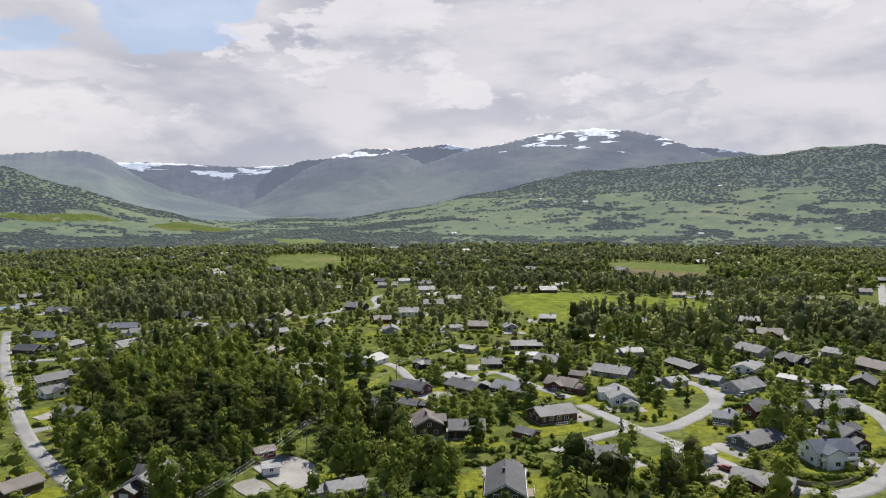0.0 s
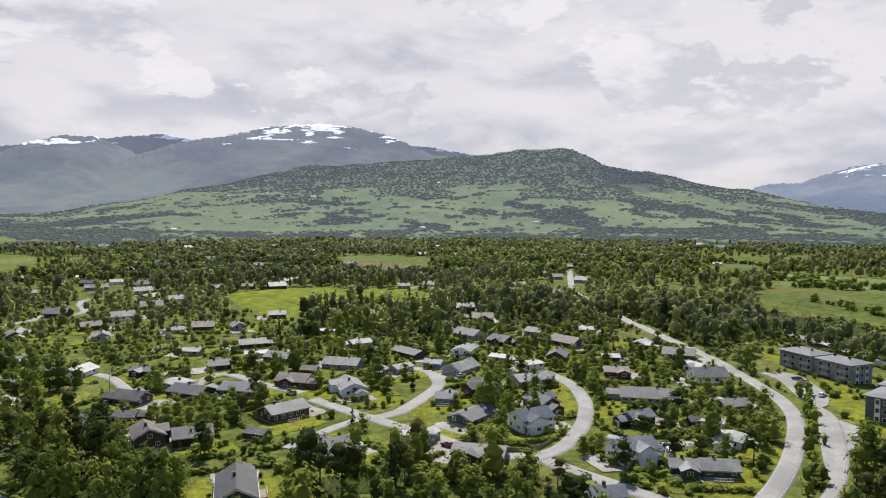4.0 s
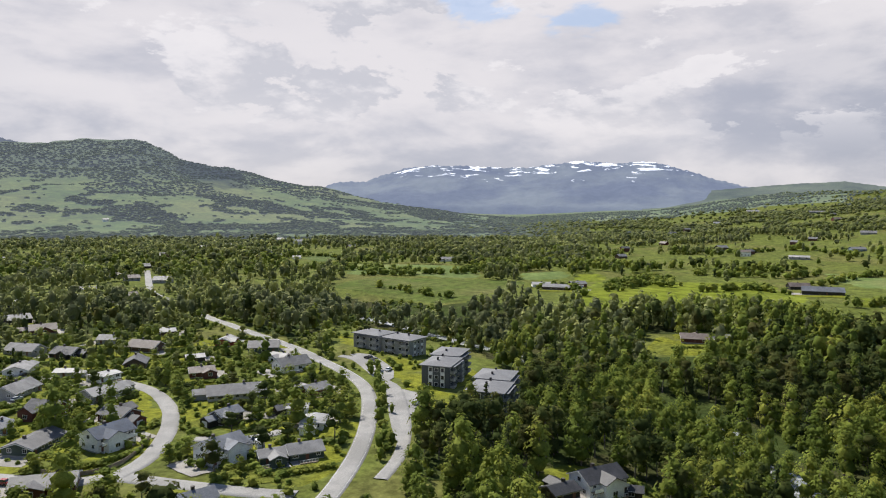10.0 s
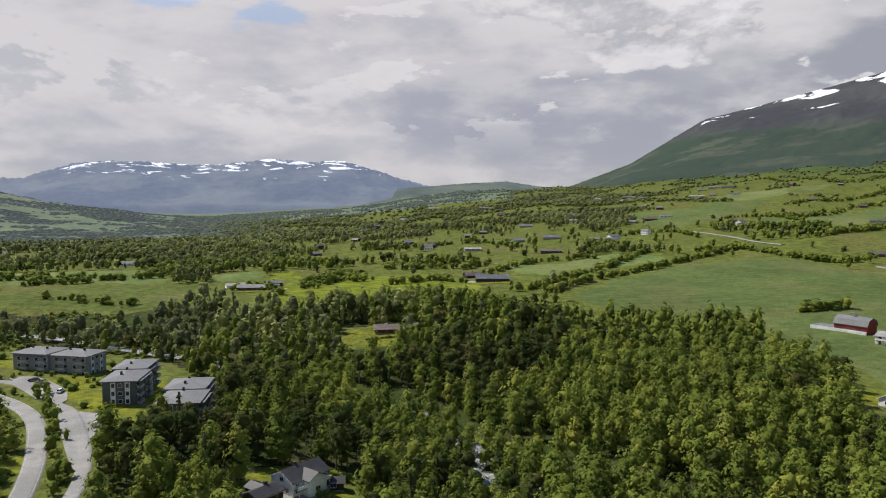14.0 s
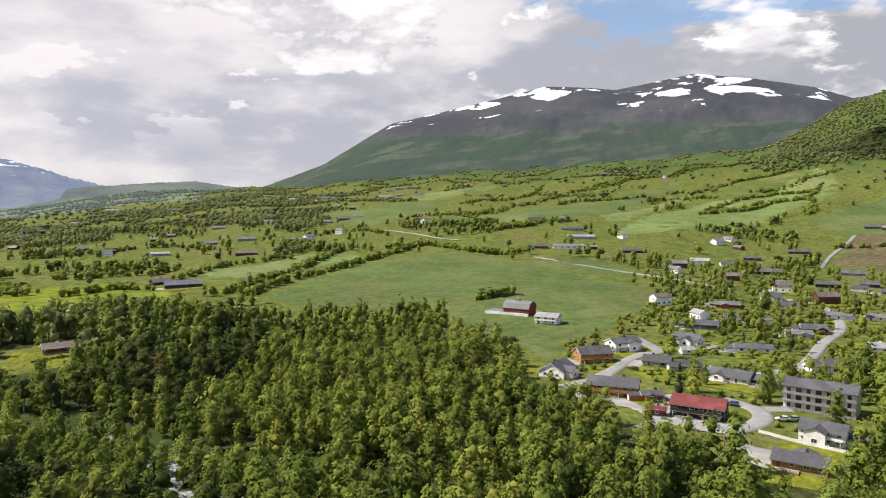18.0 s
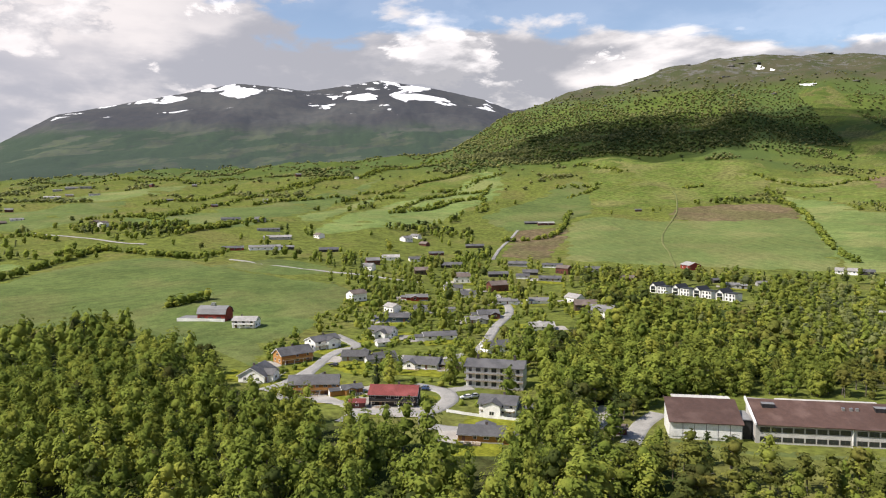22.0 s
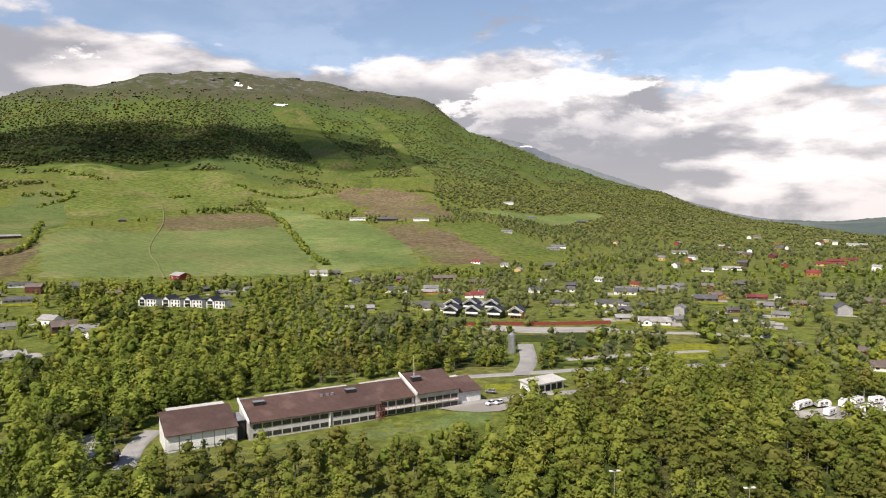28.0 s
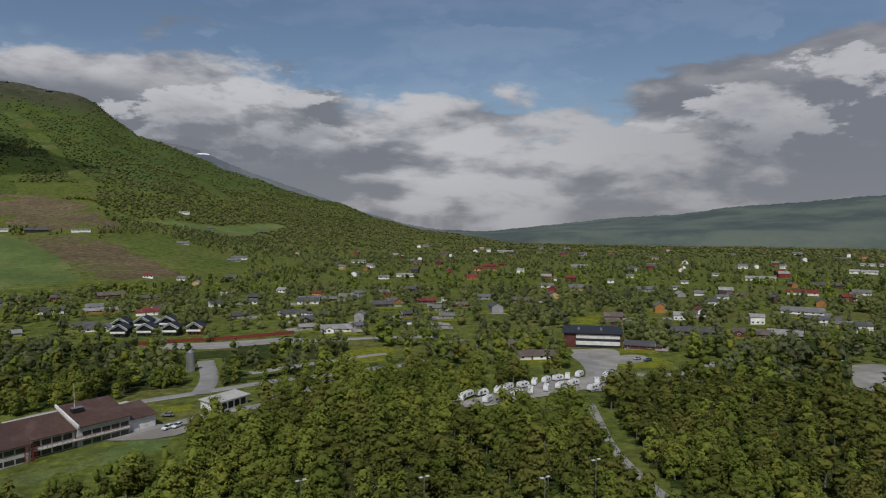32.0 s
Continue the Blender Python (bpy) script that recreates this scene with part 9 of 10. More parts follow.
def free(x, y, tall, low=False):
    """Where a tree may stand: off the fields, roads, yards and houses, and out of the gardens' open fronts."""
    ok = np.ones(len(x), bool)
    r = np.hypot(x, y)
    for kind, ring in FIELDS_LAID:
        if low and kind == "lawn":
            continue
        lo, hi = ring.min(0) - 1, ring.max(0) + 1
        m = (x > lo[0]) & (x < hi[0]) & (y > lo[1]) & (y < hi[1])
        if m.any():
            i = np.where(m)[0]
            ok[i[inside(x[i], y[i], ring)]] = False
        if not low and np.hypot(*ring.mean(0)) < 1300:
            # no wood stands so close before a field that it would close it off
            for k in (0.4, 0.7):
                s = EYE / (EYE - tall * k)
                m = (x * s > lo[0]) & (x * s < hi[0]) & (y * s > lo[1]) & (y * s < hi[1])
                if m.any():
                    i = np.where(m)[0]
                    ok[i[inside(x[i] * s, y[i] * s, ring)]] = False
    for width, line_ in ROADS_LAID:
        thin = line_[::4] if len(line_) > 8 else line_
        reach = 80 if width > 5.4 else 14
        lo, hi = thin.min(0) - reach, thin.max(0) + reach
        m = (x > lo[0]) & (x < hi[0]) & (y > lo[1]) & (y < hi[1])
        if m.any():
            i = np.where(m)[0]
            # a tall crown on the near side would close the view of the road
            ux, uy = x[i] / r[i], y[i] / r[i]
            d = np.minimum(away(x[i], y[i], thin), away(x[i] + ux * 7, y[i] + uy * 7, thin))
            d = np.minimum(d, np.where((y[i] < 0) & (r[i] < 300), away(x[i] + ux * 10, y[i] + uy * 10, thin), 99))
            if width > 5.4 and len(line_) > 60 and not low:
                for k in (0.03, 0.06, 0.09):
                    d = np.minimum(d, np.where(r[i] < 260, away(x[i] + ux * k * r[i], y[i] + uy * k * r[i], thin), 99))
            ok[i[d < width / 2 + (0.8 if low else 2.5)]] = False
    for hx, hy, L, W, a in HOUSES_LAID + BLOCKS:
        d = math.hypot(hx, hy)
        open_ = (min(6 + d * 0.045, 40) if hy < 0 or hx > hy * 1.4 else min(3 + d * 0.02, 12)) + (8 if L > 40 else 0)
        if d < 210:
            open_ = max(open_, 9)
        if abs(L - 35.0) < 0.01:
            open_ = 1.5
        m = np.where((np.abs(x - hx) < L + open_) & (np.abs(y - hy) < L + open_))[0]
        if len(m):
            dx, dy = x[m] - hx, y[m] - hy
            lx, ly = dx * math.cos(a) + dy * math.sin(a), -dx * math.sin(a) + dy * math.cos(a)
            bad = (np.abs(lx) < L / 2 + 2.4) & (np.abs(ly) < W / 2 + 2.4)
            along = -(dx * hx + dy * hy) / d
            across = np.abs(dx * hy - dy * hx) / d
            if low:
                bad = (np.abs(lx) < L / 2 + 1.2) & (np.abs(ly) < W / 2 + 1.2)
                ok[m[bad]] = False
                continue
            bad |= (along > 0) & (along < W / 2 + open_) & (across < L * 0.46 + (1.5 if hy > 0 else 0))
            ok[m[bad]] = False
    return ok


def scatter(b0, b1, r0, r1, cell, rng):
    """Jittered places over a sector, about one per cell squared."""
    # a stratified draw: by equal-area rings and bearings
    rows = max(1, int((r1 - r0) / cell))
    xs, ys = [], []
    for i in range(rows):
        a, c = r0 + (r1 - r0) * i / rows, r0 + (r1 - r0) * (i + 1) / rows
        k = max(1, int(abs(radians(b1 - b0)) * (a + c) / 2 / cell))
        bb = min(b0, b1) + (np.arange(k) + rng.uniform(0.05, 0.95, k)) / k * abs(b1 - b0)
        x, y = polar(bb, rng.uniform(a - cell * 0.2, c + cell * 0.2, k))
        xs.append(x)
        ys.append(y)
    return np.concatenate(xs), np.concatenate(ys)


def smooth_noise(x, y, size, seed):
    """0 to 1, blotches about that many metres across."""
    g = np.random.default_rng(seed).uniform(0, 1, (64, 64))
    u, v = x / size + 31.7, y / size + 17.3
    i, j = np.floor(u).astype(int), np.floor(v).astype(int)
    fu, fv = u - i, v - j
    fu, fv = fu * fu * (3 - 2 * fu), fv * fv * (3 - 2 * fv)
    at = lambda a, b: g[a % 64, b % 64]
    return at(i, j) * (1 - fu) * (1 - fv) + at(i + 1, j) * fu * (1 - fv) + at(i, j + 1) * (1 - fu) * fv + at(i + 1, j + 1) * fu * fv


ZONE_RINGS = [(kind, np.array(spline(pts + pts[:1], 25)[:-1])) for kind, pts in ZONES]


def wood_chance(x, y):
    """How likely a tree is at a place, and how likely it is a pine."""
    b, r = to_polar(x, y)
    z = ground_z(x, y)
    n1, n2 = smooth_noise(x, y, 60, 1), smooth_noise(x, y, 190, 2)
    n3, n4 = smooth_noise(x, y, 24, 3), smooth_noise(x, y, 42, 8)
    p, pine = np.full(len(x), 0.0), np.full(len(x), 0.25) + 0.4 * (n2 - 0.5)
    # the suburb
    p = np.where((b > -56) & (r < 660), np.where(r < 300, 0.34 + 0.5 * (n1 * 0.5 + n3 * 0.5 > 0.5), 0.4 + 0.48 * (n1 * 0.55 + n3 * 0.45 > 0.45)), p)
    pine = np.where((b > -56) & (r < 660), 0.16 + 0.3 * (n4 > 0.6), pine)
    p = np.where((b > -85) & (r >= 640), np.where((n2 + 0.25 * n1 > 0.30) & (n4 * 0.5 + n1 * 0.5 < 0.62), 0.95, 0.15), p)
    pine = np.where((b > -60) & (r > 700), 0.3 + 0.5 * (n2 > 0.5), pine)
    # farmland slopes
    farm = (b <= -66) & (b > -168) & (r > 420)
    p = np.where(farm, np.where(n1 * 0.6 + n2 * 0.5 > 0.74, 0.6, 0.02), p)
    p = np.where(farm & (b > -97) & (r > 760), np.where(n1 * 0.6 + n2 * 0.4 > 0.57, 0.85, 0.04), p)
    p = np.where(farm & (b > -95) & (r > 1250), np.where(n1 * 0.6 + n2 * 0.4 > 0.52, 0.85, 0.05), p)
    edge = (b <= -46) & (b > -84) & (r >= 382) & (r < np.where(b < -58, 470, 590))
    p, pine = np.where(edge, 0.9, p), np.where(edge, 0.62, pine)
    # the village among the fields
    p = np.where((b < -113) & (b > -150) & (r > 300) & (r < 760), 0.30 + 0.4 * (n1 > 0.5), p)
    # the town
    p = np.where((b <= -148) & (r > 300) & (z < 25), 0.22 + 0.40 * (n1 > 0.5) + 0.3 * (r < 520), p)
    # wooded hillside, thinning out upwards
    hill = (b < -122) & (z > 165 + 60 * (n2 - 0.5))
    p = np.where(hill, np.clip(1.2 - (z - 310) / 170, 0.0, 0.95) * np.where(n2 * 0.6 + n1 * 0.4 > 0.22, 1, 0.3), p)
    pine = np.where(hill, 0.10 + 0.65 * ((b < -134) & (b > -160) & (z < 330) & (n2 > 0.3)), pine)
    p = np.where((b < -166) & (b > -200) & (z > 25), 0.8, p)
    p = np.where(hill & (b < -157), p * np.where(n3 * 0.5 + n4 * 0.5 > 0.42, 0.9, 0.25), p)
    p = np.where((b > -128) & (b < -92) & (r > 1900), np.where(n2 * 0.5 + n1 * 0.5 > 0.64, 0.7, 0.03), p)
    # the hill with pastures across the valley
    west = (b > -62) & (r > 1500) & (z > 12)
    p = np.where(west, np.where((n2 * 0.7 + n1 * 0.3 > 0.56 - np.clip((z - 110) / 130, -0.0, 0.5)), 0.85, 0.015 + 0.75 * (n3 * 0.4 + n1 * 0.6 > 0.64)), p)
    # dense wood from the river to the school and round to the camp site
    p = np.where((b <= -56) & (r < 430) & ((b > -108) | (r < 300)), 0.95, p)
    for kind, ring in ZONE_RINGS:
        m = inside(x, y, ring)
        if kind in ("none", "open", "village"):
            k1, k2 = (1.03, 1.06) if kind == "open" else (1.08, 1.14)
            m |= inside(x * k1, y * k1, ring) | inside(x * k2, y * k2, ring)
        elif kind == "gap":
            m |= inside(x * 1.045, y * 1.045, ring)
        if kind == "birch":
            p, pine = np.where(m, 0.97, p), np.where(m, 0.05 + 0.6 * (n4 > 0.6), pine)
        elif kind == "pine":
            p, pine = np.where(m, 0.97, p), np.where(m, 0.85 - 0.6 * (n4 > 0.66), pine)
        elif kind == "mixed":
            p, pine = np.where(m, 0.95, p), np.where(m, 0.12 + 0.62 * (n4 > 0.52), pine)
        elif kind == "village":
            p, pine = np.where(m, 0.14 + 0.3 * (n3 > 0.55), p), np.where(m, 0.15, pine)
        else:
            p = np.where(m, 0.03, p)
    return p, pine


GARDEN_TREES = []


def plant():
    rng = np.random.default_rng(4)
    rings = [("near", 60, 335, 5.9), ("mid", 335, 720, 7.7), ("far", 720, 1400, 8.6), ("speck", 1400, 2300, 9.6), ("speck", 2300, 3350, 13.5)]
    for level, r0, r1, cell in rings:
        x, y = scatter(-226, 36, r0, r1, cell, rng)
        p, pine = wood_chance(x, y)
        m = rng.uniform(0, 1, len(x)) < p
        x, y, p, pine = x[m], y[m], p[m], pine[m]
        m = free(x, y, 10)
        x, y, p, pine = x[m], y[m], p[m], pine[m]
        z = ground_z(x, y)
        b, r = to_polar(x, y)
        draw = rng.uniform(0, 1, len(x))
        conifer = draw < pine
        spruce = conifer & (rng.uniform(0, 1, len(x)) < 0.3)
        grove = smooth_noise(x, y, 34, 12)
        tall = (rng.normal(13.6, 2.6, len(x)) + 5.0 * (grove - 0.5)).clip(6.0, 21)
        suburb = (b > -56) & (r < 660) & (p < 0.9)
        tall = np.where(suburb, np.where(rng.uniform(0, 1, len(x)) < 0.14, tall * 0.85, tall * 0.44 * rng.uniform(0.7, 1.4, len(x))), tall)
        tall = np.where((b < -150) & (r > 280), tall * 0.74, np.where((b < -140) & (r < 280), tall * 0.74, tall))
        tall = np.where((b < -116) & (b > -150) & (r > 330) & (r < 760), tall * 0.8, tall)
        tall = tall * np.where(r > 1400, np.where(b < -62, 0.52, 0.27), np.where(r > 720, 0.68, 0.96))
        wide = rng.uniform(0.95, 1.3, len(x)) * np.where(conifer, 1.0, 1.08) * np.where(r > 1400, np.where(b < -62, 2.0, 5.4), np.where(r > 720, 1.4, 1.08))
        wide = np.where(suburb, wide * np.where(tall < 9, 1.35, 1.05), wide * np.where(r < 720, np.where(b < -138, 1.12, 0.84), 1.0))
        garden = (b > -56) & (r < 420)
        if level == "near":
            out_ = np.where(garden & (rng.uniform(0, 1, len(x)) < 0.5))[0][:168]
        elif level == "mid":
            out_ = np.where(garden & (rng.uniform(0, 1, len(x)) < 0.2))[0][:35]
        else:
            out_ = np.zeros(0, int)
        stuff = np.ones(len(x), bool)
        stuff[out_] = False
        for i in out_:
            GARDEN_TREES.append((float(x[i]), float(y[i]), float(z[i]), float(tall[i]), "spruce" if spruce[i] else "pine" if conifer[i] else "birch"))
        for kind, m in (("birch", ~conifer), ("pine", conifer & ~spruce), ("spruce", spruce)):
            m = m & stuff
            words = {"birch": "light green leafy birches", "pine": "dark rough-crowned pines", "spruce": "dark pointed spruces"}[kind]
            place = {"near": "standing close together", "mid": "between fields and houses", "far": "in the valley woods", "speck": "on the far hillsides"}[level]
            if level == "near":
                w = m & (b < -148 + rng.normal(0, 4, len(b)))
                join_trees(kind + "_wood", "olive-green young " + ("birches" if kind == "birch" else kind + "s") + " standing close together", kind, level, x[w], y[w], z[w], tall[w], wide[w], trunks=True, leaf=YOUNG_BIRCH if kind == "birch" else YOUNG_PINE)
                m = m & ~w
            if level == "mid":
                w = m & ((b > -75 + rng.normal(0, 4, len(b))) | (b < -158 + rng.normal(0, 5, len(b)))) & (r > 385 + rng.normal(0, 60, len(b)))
                join_trees(kind + "_wood", words + " along the valley floor", kind, level, x[w], y[w], z[w], tall[w], wide[w], leaf=MID_HAZE_BIRCH if kind == "birch" else MID_HAZE_PINE)
                m = m & ~w
                w = m & (b < -122 + rng.normal(0, 4, len(b))) & (rng.uniform(0, 1, len(b)) < 0.6)
                join_trees(kind + "_wood", "olive-green young " + ("birches" if kind == "birch" else kind + "s") + " between the village and the school", kind, level, x[w], y[w], z[w], tall[w], wide[w], leaf=YOUNG_BIRCH if kind == "birch" else YOUNG_PINE)
                m = m & ~w
            if level == "far":
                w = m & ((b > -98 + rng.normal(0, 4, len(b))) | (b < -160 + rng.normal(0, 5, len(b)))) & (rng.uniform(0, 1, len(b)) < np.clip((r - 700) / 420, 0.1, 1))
                join_trees(kind + "_wood", words + " in the valley woods", kind, level, x[w], y[w], z[w], tall[w], wide[w], leaf=MID_HAZE_BIRCH if kind == "birch" else MID_HAZE_PINE)
                m = m & ~w
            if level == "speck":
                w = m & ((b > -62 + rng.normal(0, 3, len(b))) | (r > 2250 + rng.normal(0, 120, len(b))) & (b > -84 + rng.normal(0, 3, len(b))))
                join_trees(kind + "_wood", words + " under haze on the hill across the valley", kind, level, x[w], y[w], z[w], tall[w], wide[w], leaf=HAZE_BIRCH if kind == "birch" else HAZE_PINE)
                m = m & ~w
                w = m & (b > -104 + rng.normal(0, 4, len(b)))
                join_trees(kind + "_wood", words + " on the far valley side", kind, level, x[w], y[w], z[w], tall[w], wide[w], leaf=MID_HAZE_BIRCH if kind == "birch" else MID_HAZE_PINE)
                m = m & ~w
                join_trees(kind + "_wood", words + " " + place, kind, level, x[m], y[m], z[m], tall[m], wide[m], leaf=HILL_HAZE_BIRCH if kind == "birch" else HILL_HAZE_PINE)
                continue
            join_trees(kind + "_wood", words + " " + place, kind, level, x[m], y[m], z[m], tall[m], wide[m] * (1.1 if kind == "pine" else 1.0), trunks=level == "near")
    # garden bushes
    x, y = scatter(-150, 36, 140, 560, 5.2, rng)
    b, r = to_polar(x, y)
    m = ((b > -56) | (b < -112) & (r > 250)) & (smooth_noise(x, y, 15, 9) > 0.5)
    x, y = x[m], y[m]
    m = free(x, y, 2, True)
    x, y = x[m], y[m]
    join_trees("shrubbery", "rounded green garden bushes along hedges and house walls", "birch", "bush", x, y, ground_z(x, y) - 0.5, rng.uniform(1.6, 3.8, len(x)), rng.uniform(1.9, 3.2, len(x)))
    # clipped hedges along the garden plots
    xs, ys = [], []
    for hx, hy, L, W, a in HOUSES_LAID:
        if hy < 0 or L < 8 or math.hypot(hx, hy) > 470:
            continue
        for side in rng.permutation(4)[:2]:
            along = np.arange(-L / 2 - 5, L / 2 + 5, 1.5) + rng.uniform(-0.3, 0.3)
            off = W / 2 + rng.uniform(8, 12)
            lx, ly = (along, np.full(len(along), off if side == 0 else -off)) if side < 2 else (np.full(len(along), (L / 2 + 9) * (1 if side == 2 else -1)), along)
            xs.append(hx + lx * math.cos(a) - ly * math.sin(a))
            ys.append(hy + lx * math.sin(a) + ly * math.cos(a))
    x, y = np.concatenate(xs), np.concatenate(ys)
    m = free(x, y, 2, True)
    x, y = x[m], y[m]
    join_trees("hedge", "clipped green hedges between the garden plots", "birch", "bush", x, y, ground_z(x, y) - 0.5, rng.uniform(1.9, 2.7, len(x)), rng.uniform(2.6, 3.2, len(x)))
    # hedgerows
    xs, ys = [], []
    for width, pts in hedges:
        ln = spline(pts, 2.6)
        ln = ln + rng.normal(0, width * 0.3, ln.shape)
        keep = rng.uniform(0, 1, len(ln)) < 0.75
        xs.append(ln[keep, 0])
        ys.append(ln[keep, 1])
    x, y = np.concatenate(xs), np.concatenate(ys)
    join_trees("hedgerow", "leafy bushes and small birches in rows between fields", "birch", "bush", x, y, ground_z(x, y) - 0.6, rng.uniform(3.5, 9.0, len(x)) * np.where(np.hypot(x, y) < 350, 0.75, 1), rng.uniform(2.0, 2.9, len(x)) * np.where(np.hypot(x, y) < 350, 0.6, 1))


def tree_template(kind, q):
    v, f = CROWNS["near"][kind][q]
    tv, tf = TRUNKS[kind]
    tone = np.random.default_rng(q).uniform(0, 1)
    return mesh_of("crown", v, f, [LEAF[kind]], attr=np.full(len(v), tone)), mesh_of("trunk", tv, tf, [BARK])


def plant_gardens():
    made = {}
    words = dict(birch="leafy light green birch tree in a garden", pine="dark pine tree with a bare trunk", spruce="dark pointed garden spruce")
    for i, (x, y, z, tall, kind) in enumerate(GARDEN_TREES):
        q = i % 6
        if (kind, q) not in made:
            made[kind, q] = tree_template(kind, q)
        crown, trunk = made[kind, q]
        ob = thing("tree", words[kind], "tree", pose(x, y, z, 0, 0, (i * 67) % 360) @ Matrix.Diagonal((tall, tall, tall, 1)), "garden trees")
        part("crown", crown, None, ob)
        part("trunk", trunk, None, ob)


UNDERGROWTH = material("undergrowth", [(0.035, 0.05, 0.014), (0.05, 0.066, 0.018), (0.06, 0.06, 0.025)], 0.12, 0.95, fine=1.2, bump=0.6, bump_size=0.3, spec=0.02, mottle=0.35)


def undergrowth():
    """Shrubs, moss and litter on the ground of the near woods."""
    bb, rr = np.meshgrid(np.arange(-226, 36.1, 0.8), np.geomspace(62, 640, 140), indexing="ij")
    x, y = polar(bb, rr)
    ring_kinds = ("birch", "pine", "mixed")
    inw = np.zeros(x.size, bool)
    flat_x, flat_y = x.ravel(), y.ravel()
    for kind, ring in ZONE_RINGS:
        m = inside(flat_x, flat_y, ring)
        inw = (inw | m) if kind in ring_kinds else inw & ~m
    b, r = to_polar(flat_x, flat_y)
    inw |= (b <= -56) & (r < 425) & ((b > -108) | (r < 295)) & (b > -190)
    for kind, ring in FIELDS_LAID:
        inw &= ~inside(flat_x, flat_y, ring)
    for kind, ring in ZONE_RINGS:
        if kind in ("none", "open", "village"):
            inw &= ~inside(flat_x, flat_y, ring)
    for width, line_ in ROADS_LAID:
        if np.hypot(*line_.mean(0)) < 640:
            inw &= away(flat_x, flat_y, line_[::4] if len(line_) > 8 else line_) > width / 2 + 2.5
    for hx, hy, L, W, a in HOUSES_LAID + BLOCKS:
        inw &= np.hypot(flat_x - hx, flat_y - hy) > L * 0.5 + 7
    f = sheet_faces(*x.shape)
    f = f[inw[f].all(1)]
    used, f = np.unique(f, return_inverse=True)
    v = np.stack([flat_x, flat_y, ground_z(flat_x, flat_y) + 0.12 + np.hypot(flat_x, flat_y) * 0.0003], 1)[used]
    ob = new("undergrowth", mesh_of("undergrowth", v, f.reshape(-1, 4), [UNDERGROWTH], smooth=True))
    tagged(ob, "dark mossy undergrowth and leaf litter in the woods", "undergrowth", kind="stuff")


undergrowth()
plant()
plant_gardens()

# ---- vehicles ----
TYRE = material("tyre", [(0.02, 0.02, 0.02), (0.03, 0.03, 0.03)], 2, 0.9)
LAMP_GLASS = material("lamp_glass", [(0.6, 0.6, 0.62), (0.7, 0.7, 0.7)], 2, 0.2)
CAR_PAINT = {k: material("paint_" + k, [c, tuple(v * 0.9 for v in c)], 0.5, 0.3, bump=0, spec=0.6) for k, c in dict(black=(0.02, 0.02, 0.024), white=(0.75, 0.75, 0.75), grey=(0.2, 0.2, 0.21), silver=(0.45, 0.46, 0.48), blue=(0.05, 0.09, 0.2), red=(0.3, 0.03, 0.025)).items()}


def smooth_body(profile, half, inset):
    """A body by its side profile, narrower above."""
    s = Shape()
    n, k = len(profile), 0
    for y in (-half, half):
        sg = 1 if y > 0 else -1
        s.v += [(x, y - sg * inset * max(0, (z - 0.8) / 0.7), z) for x, z in profile]
    s.f += [[i, (i + 1) % n, n + (i + 1) % n, n + i] for i in range(n)]
    s.f += [list(range(n))[::-1], [n + i for i in range(n)]]
    return s


CAR_BODY = [(-2.2, 0.35), (-2.25, 0.75), (-2.05, 0.95), (1.0, 0.98), (2.1, 0.82), (2.25, 0.6), (2.2, 0.35)]
CAR_CABIN = [(-2.0, 0.93), (-1.6, 1.42), (0.2, 1.46), (1.05, 0.96)]
WHEEL = Shape().tube(0, 0, -0.11, 0.11, 0.33, n=12).mesh("wheel", TYRE)
CAR_TEMPLATES = {}


def car(x, y, heading, paint):
    if paint not in CAR_TEMPLATES:
        ob = thing("car", f"{paint} parked passenger car", "car", Matrix(), "parked cars")
        part("body", smooth_body(CAR_BODY, 0.88, 0.1), CAR_PAINT[paint], ob)
        part("cabin", smooth_body(CAR_CABIN, 0.8, 0.22), GLASS, ob)
        part("car_roof", Shape().box(-1.5, 0.1, -0.6, 0.6, 1.43, 1.49), CAR_PAINT[paint], ob)
        for wx in (-1.4, 1.4):
            for wy in (-0.82, 0.82):
                part("wheel", WHEEL, None, ob, at=pose(wx, wy, 0.33, 90))
        for wy in (-0.6, 0.6):
            part("headlight", Shape().box(2.12, 2.24, wy - 0.18, wy + 0.18, 0.6, 0.74), LAMP_GLASS, ob)
        CAR_TEMPLATES[paint] = ob
        ob.matrix_world = pose(x, y, surface(x, y), 0, 0, heading)
        return ob
    return copy_thing(CAR_TEMPLATES[paint], pose(x, y, surface(x, y), 0, 0, heading))


def surface(x, y):
    """The height of a yard or road top at a place."""
    r = math.hypot(x, y)
    return float(ground_z(x, y)) + 0.24 + r * 0.0006


CARAVANS = []


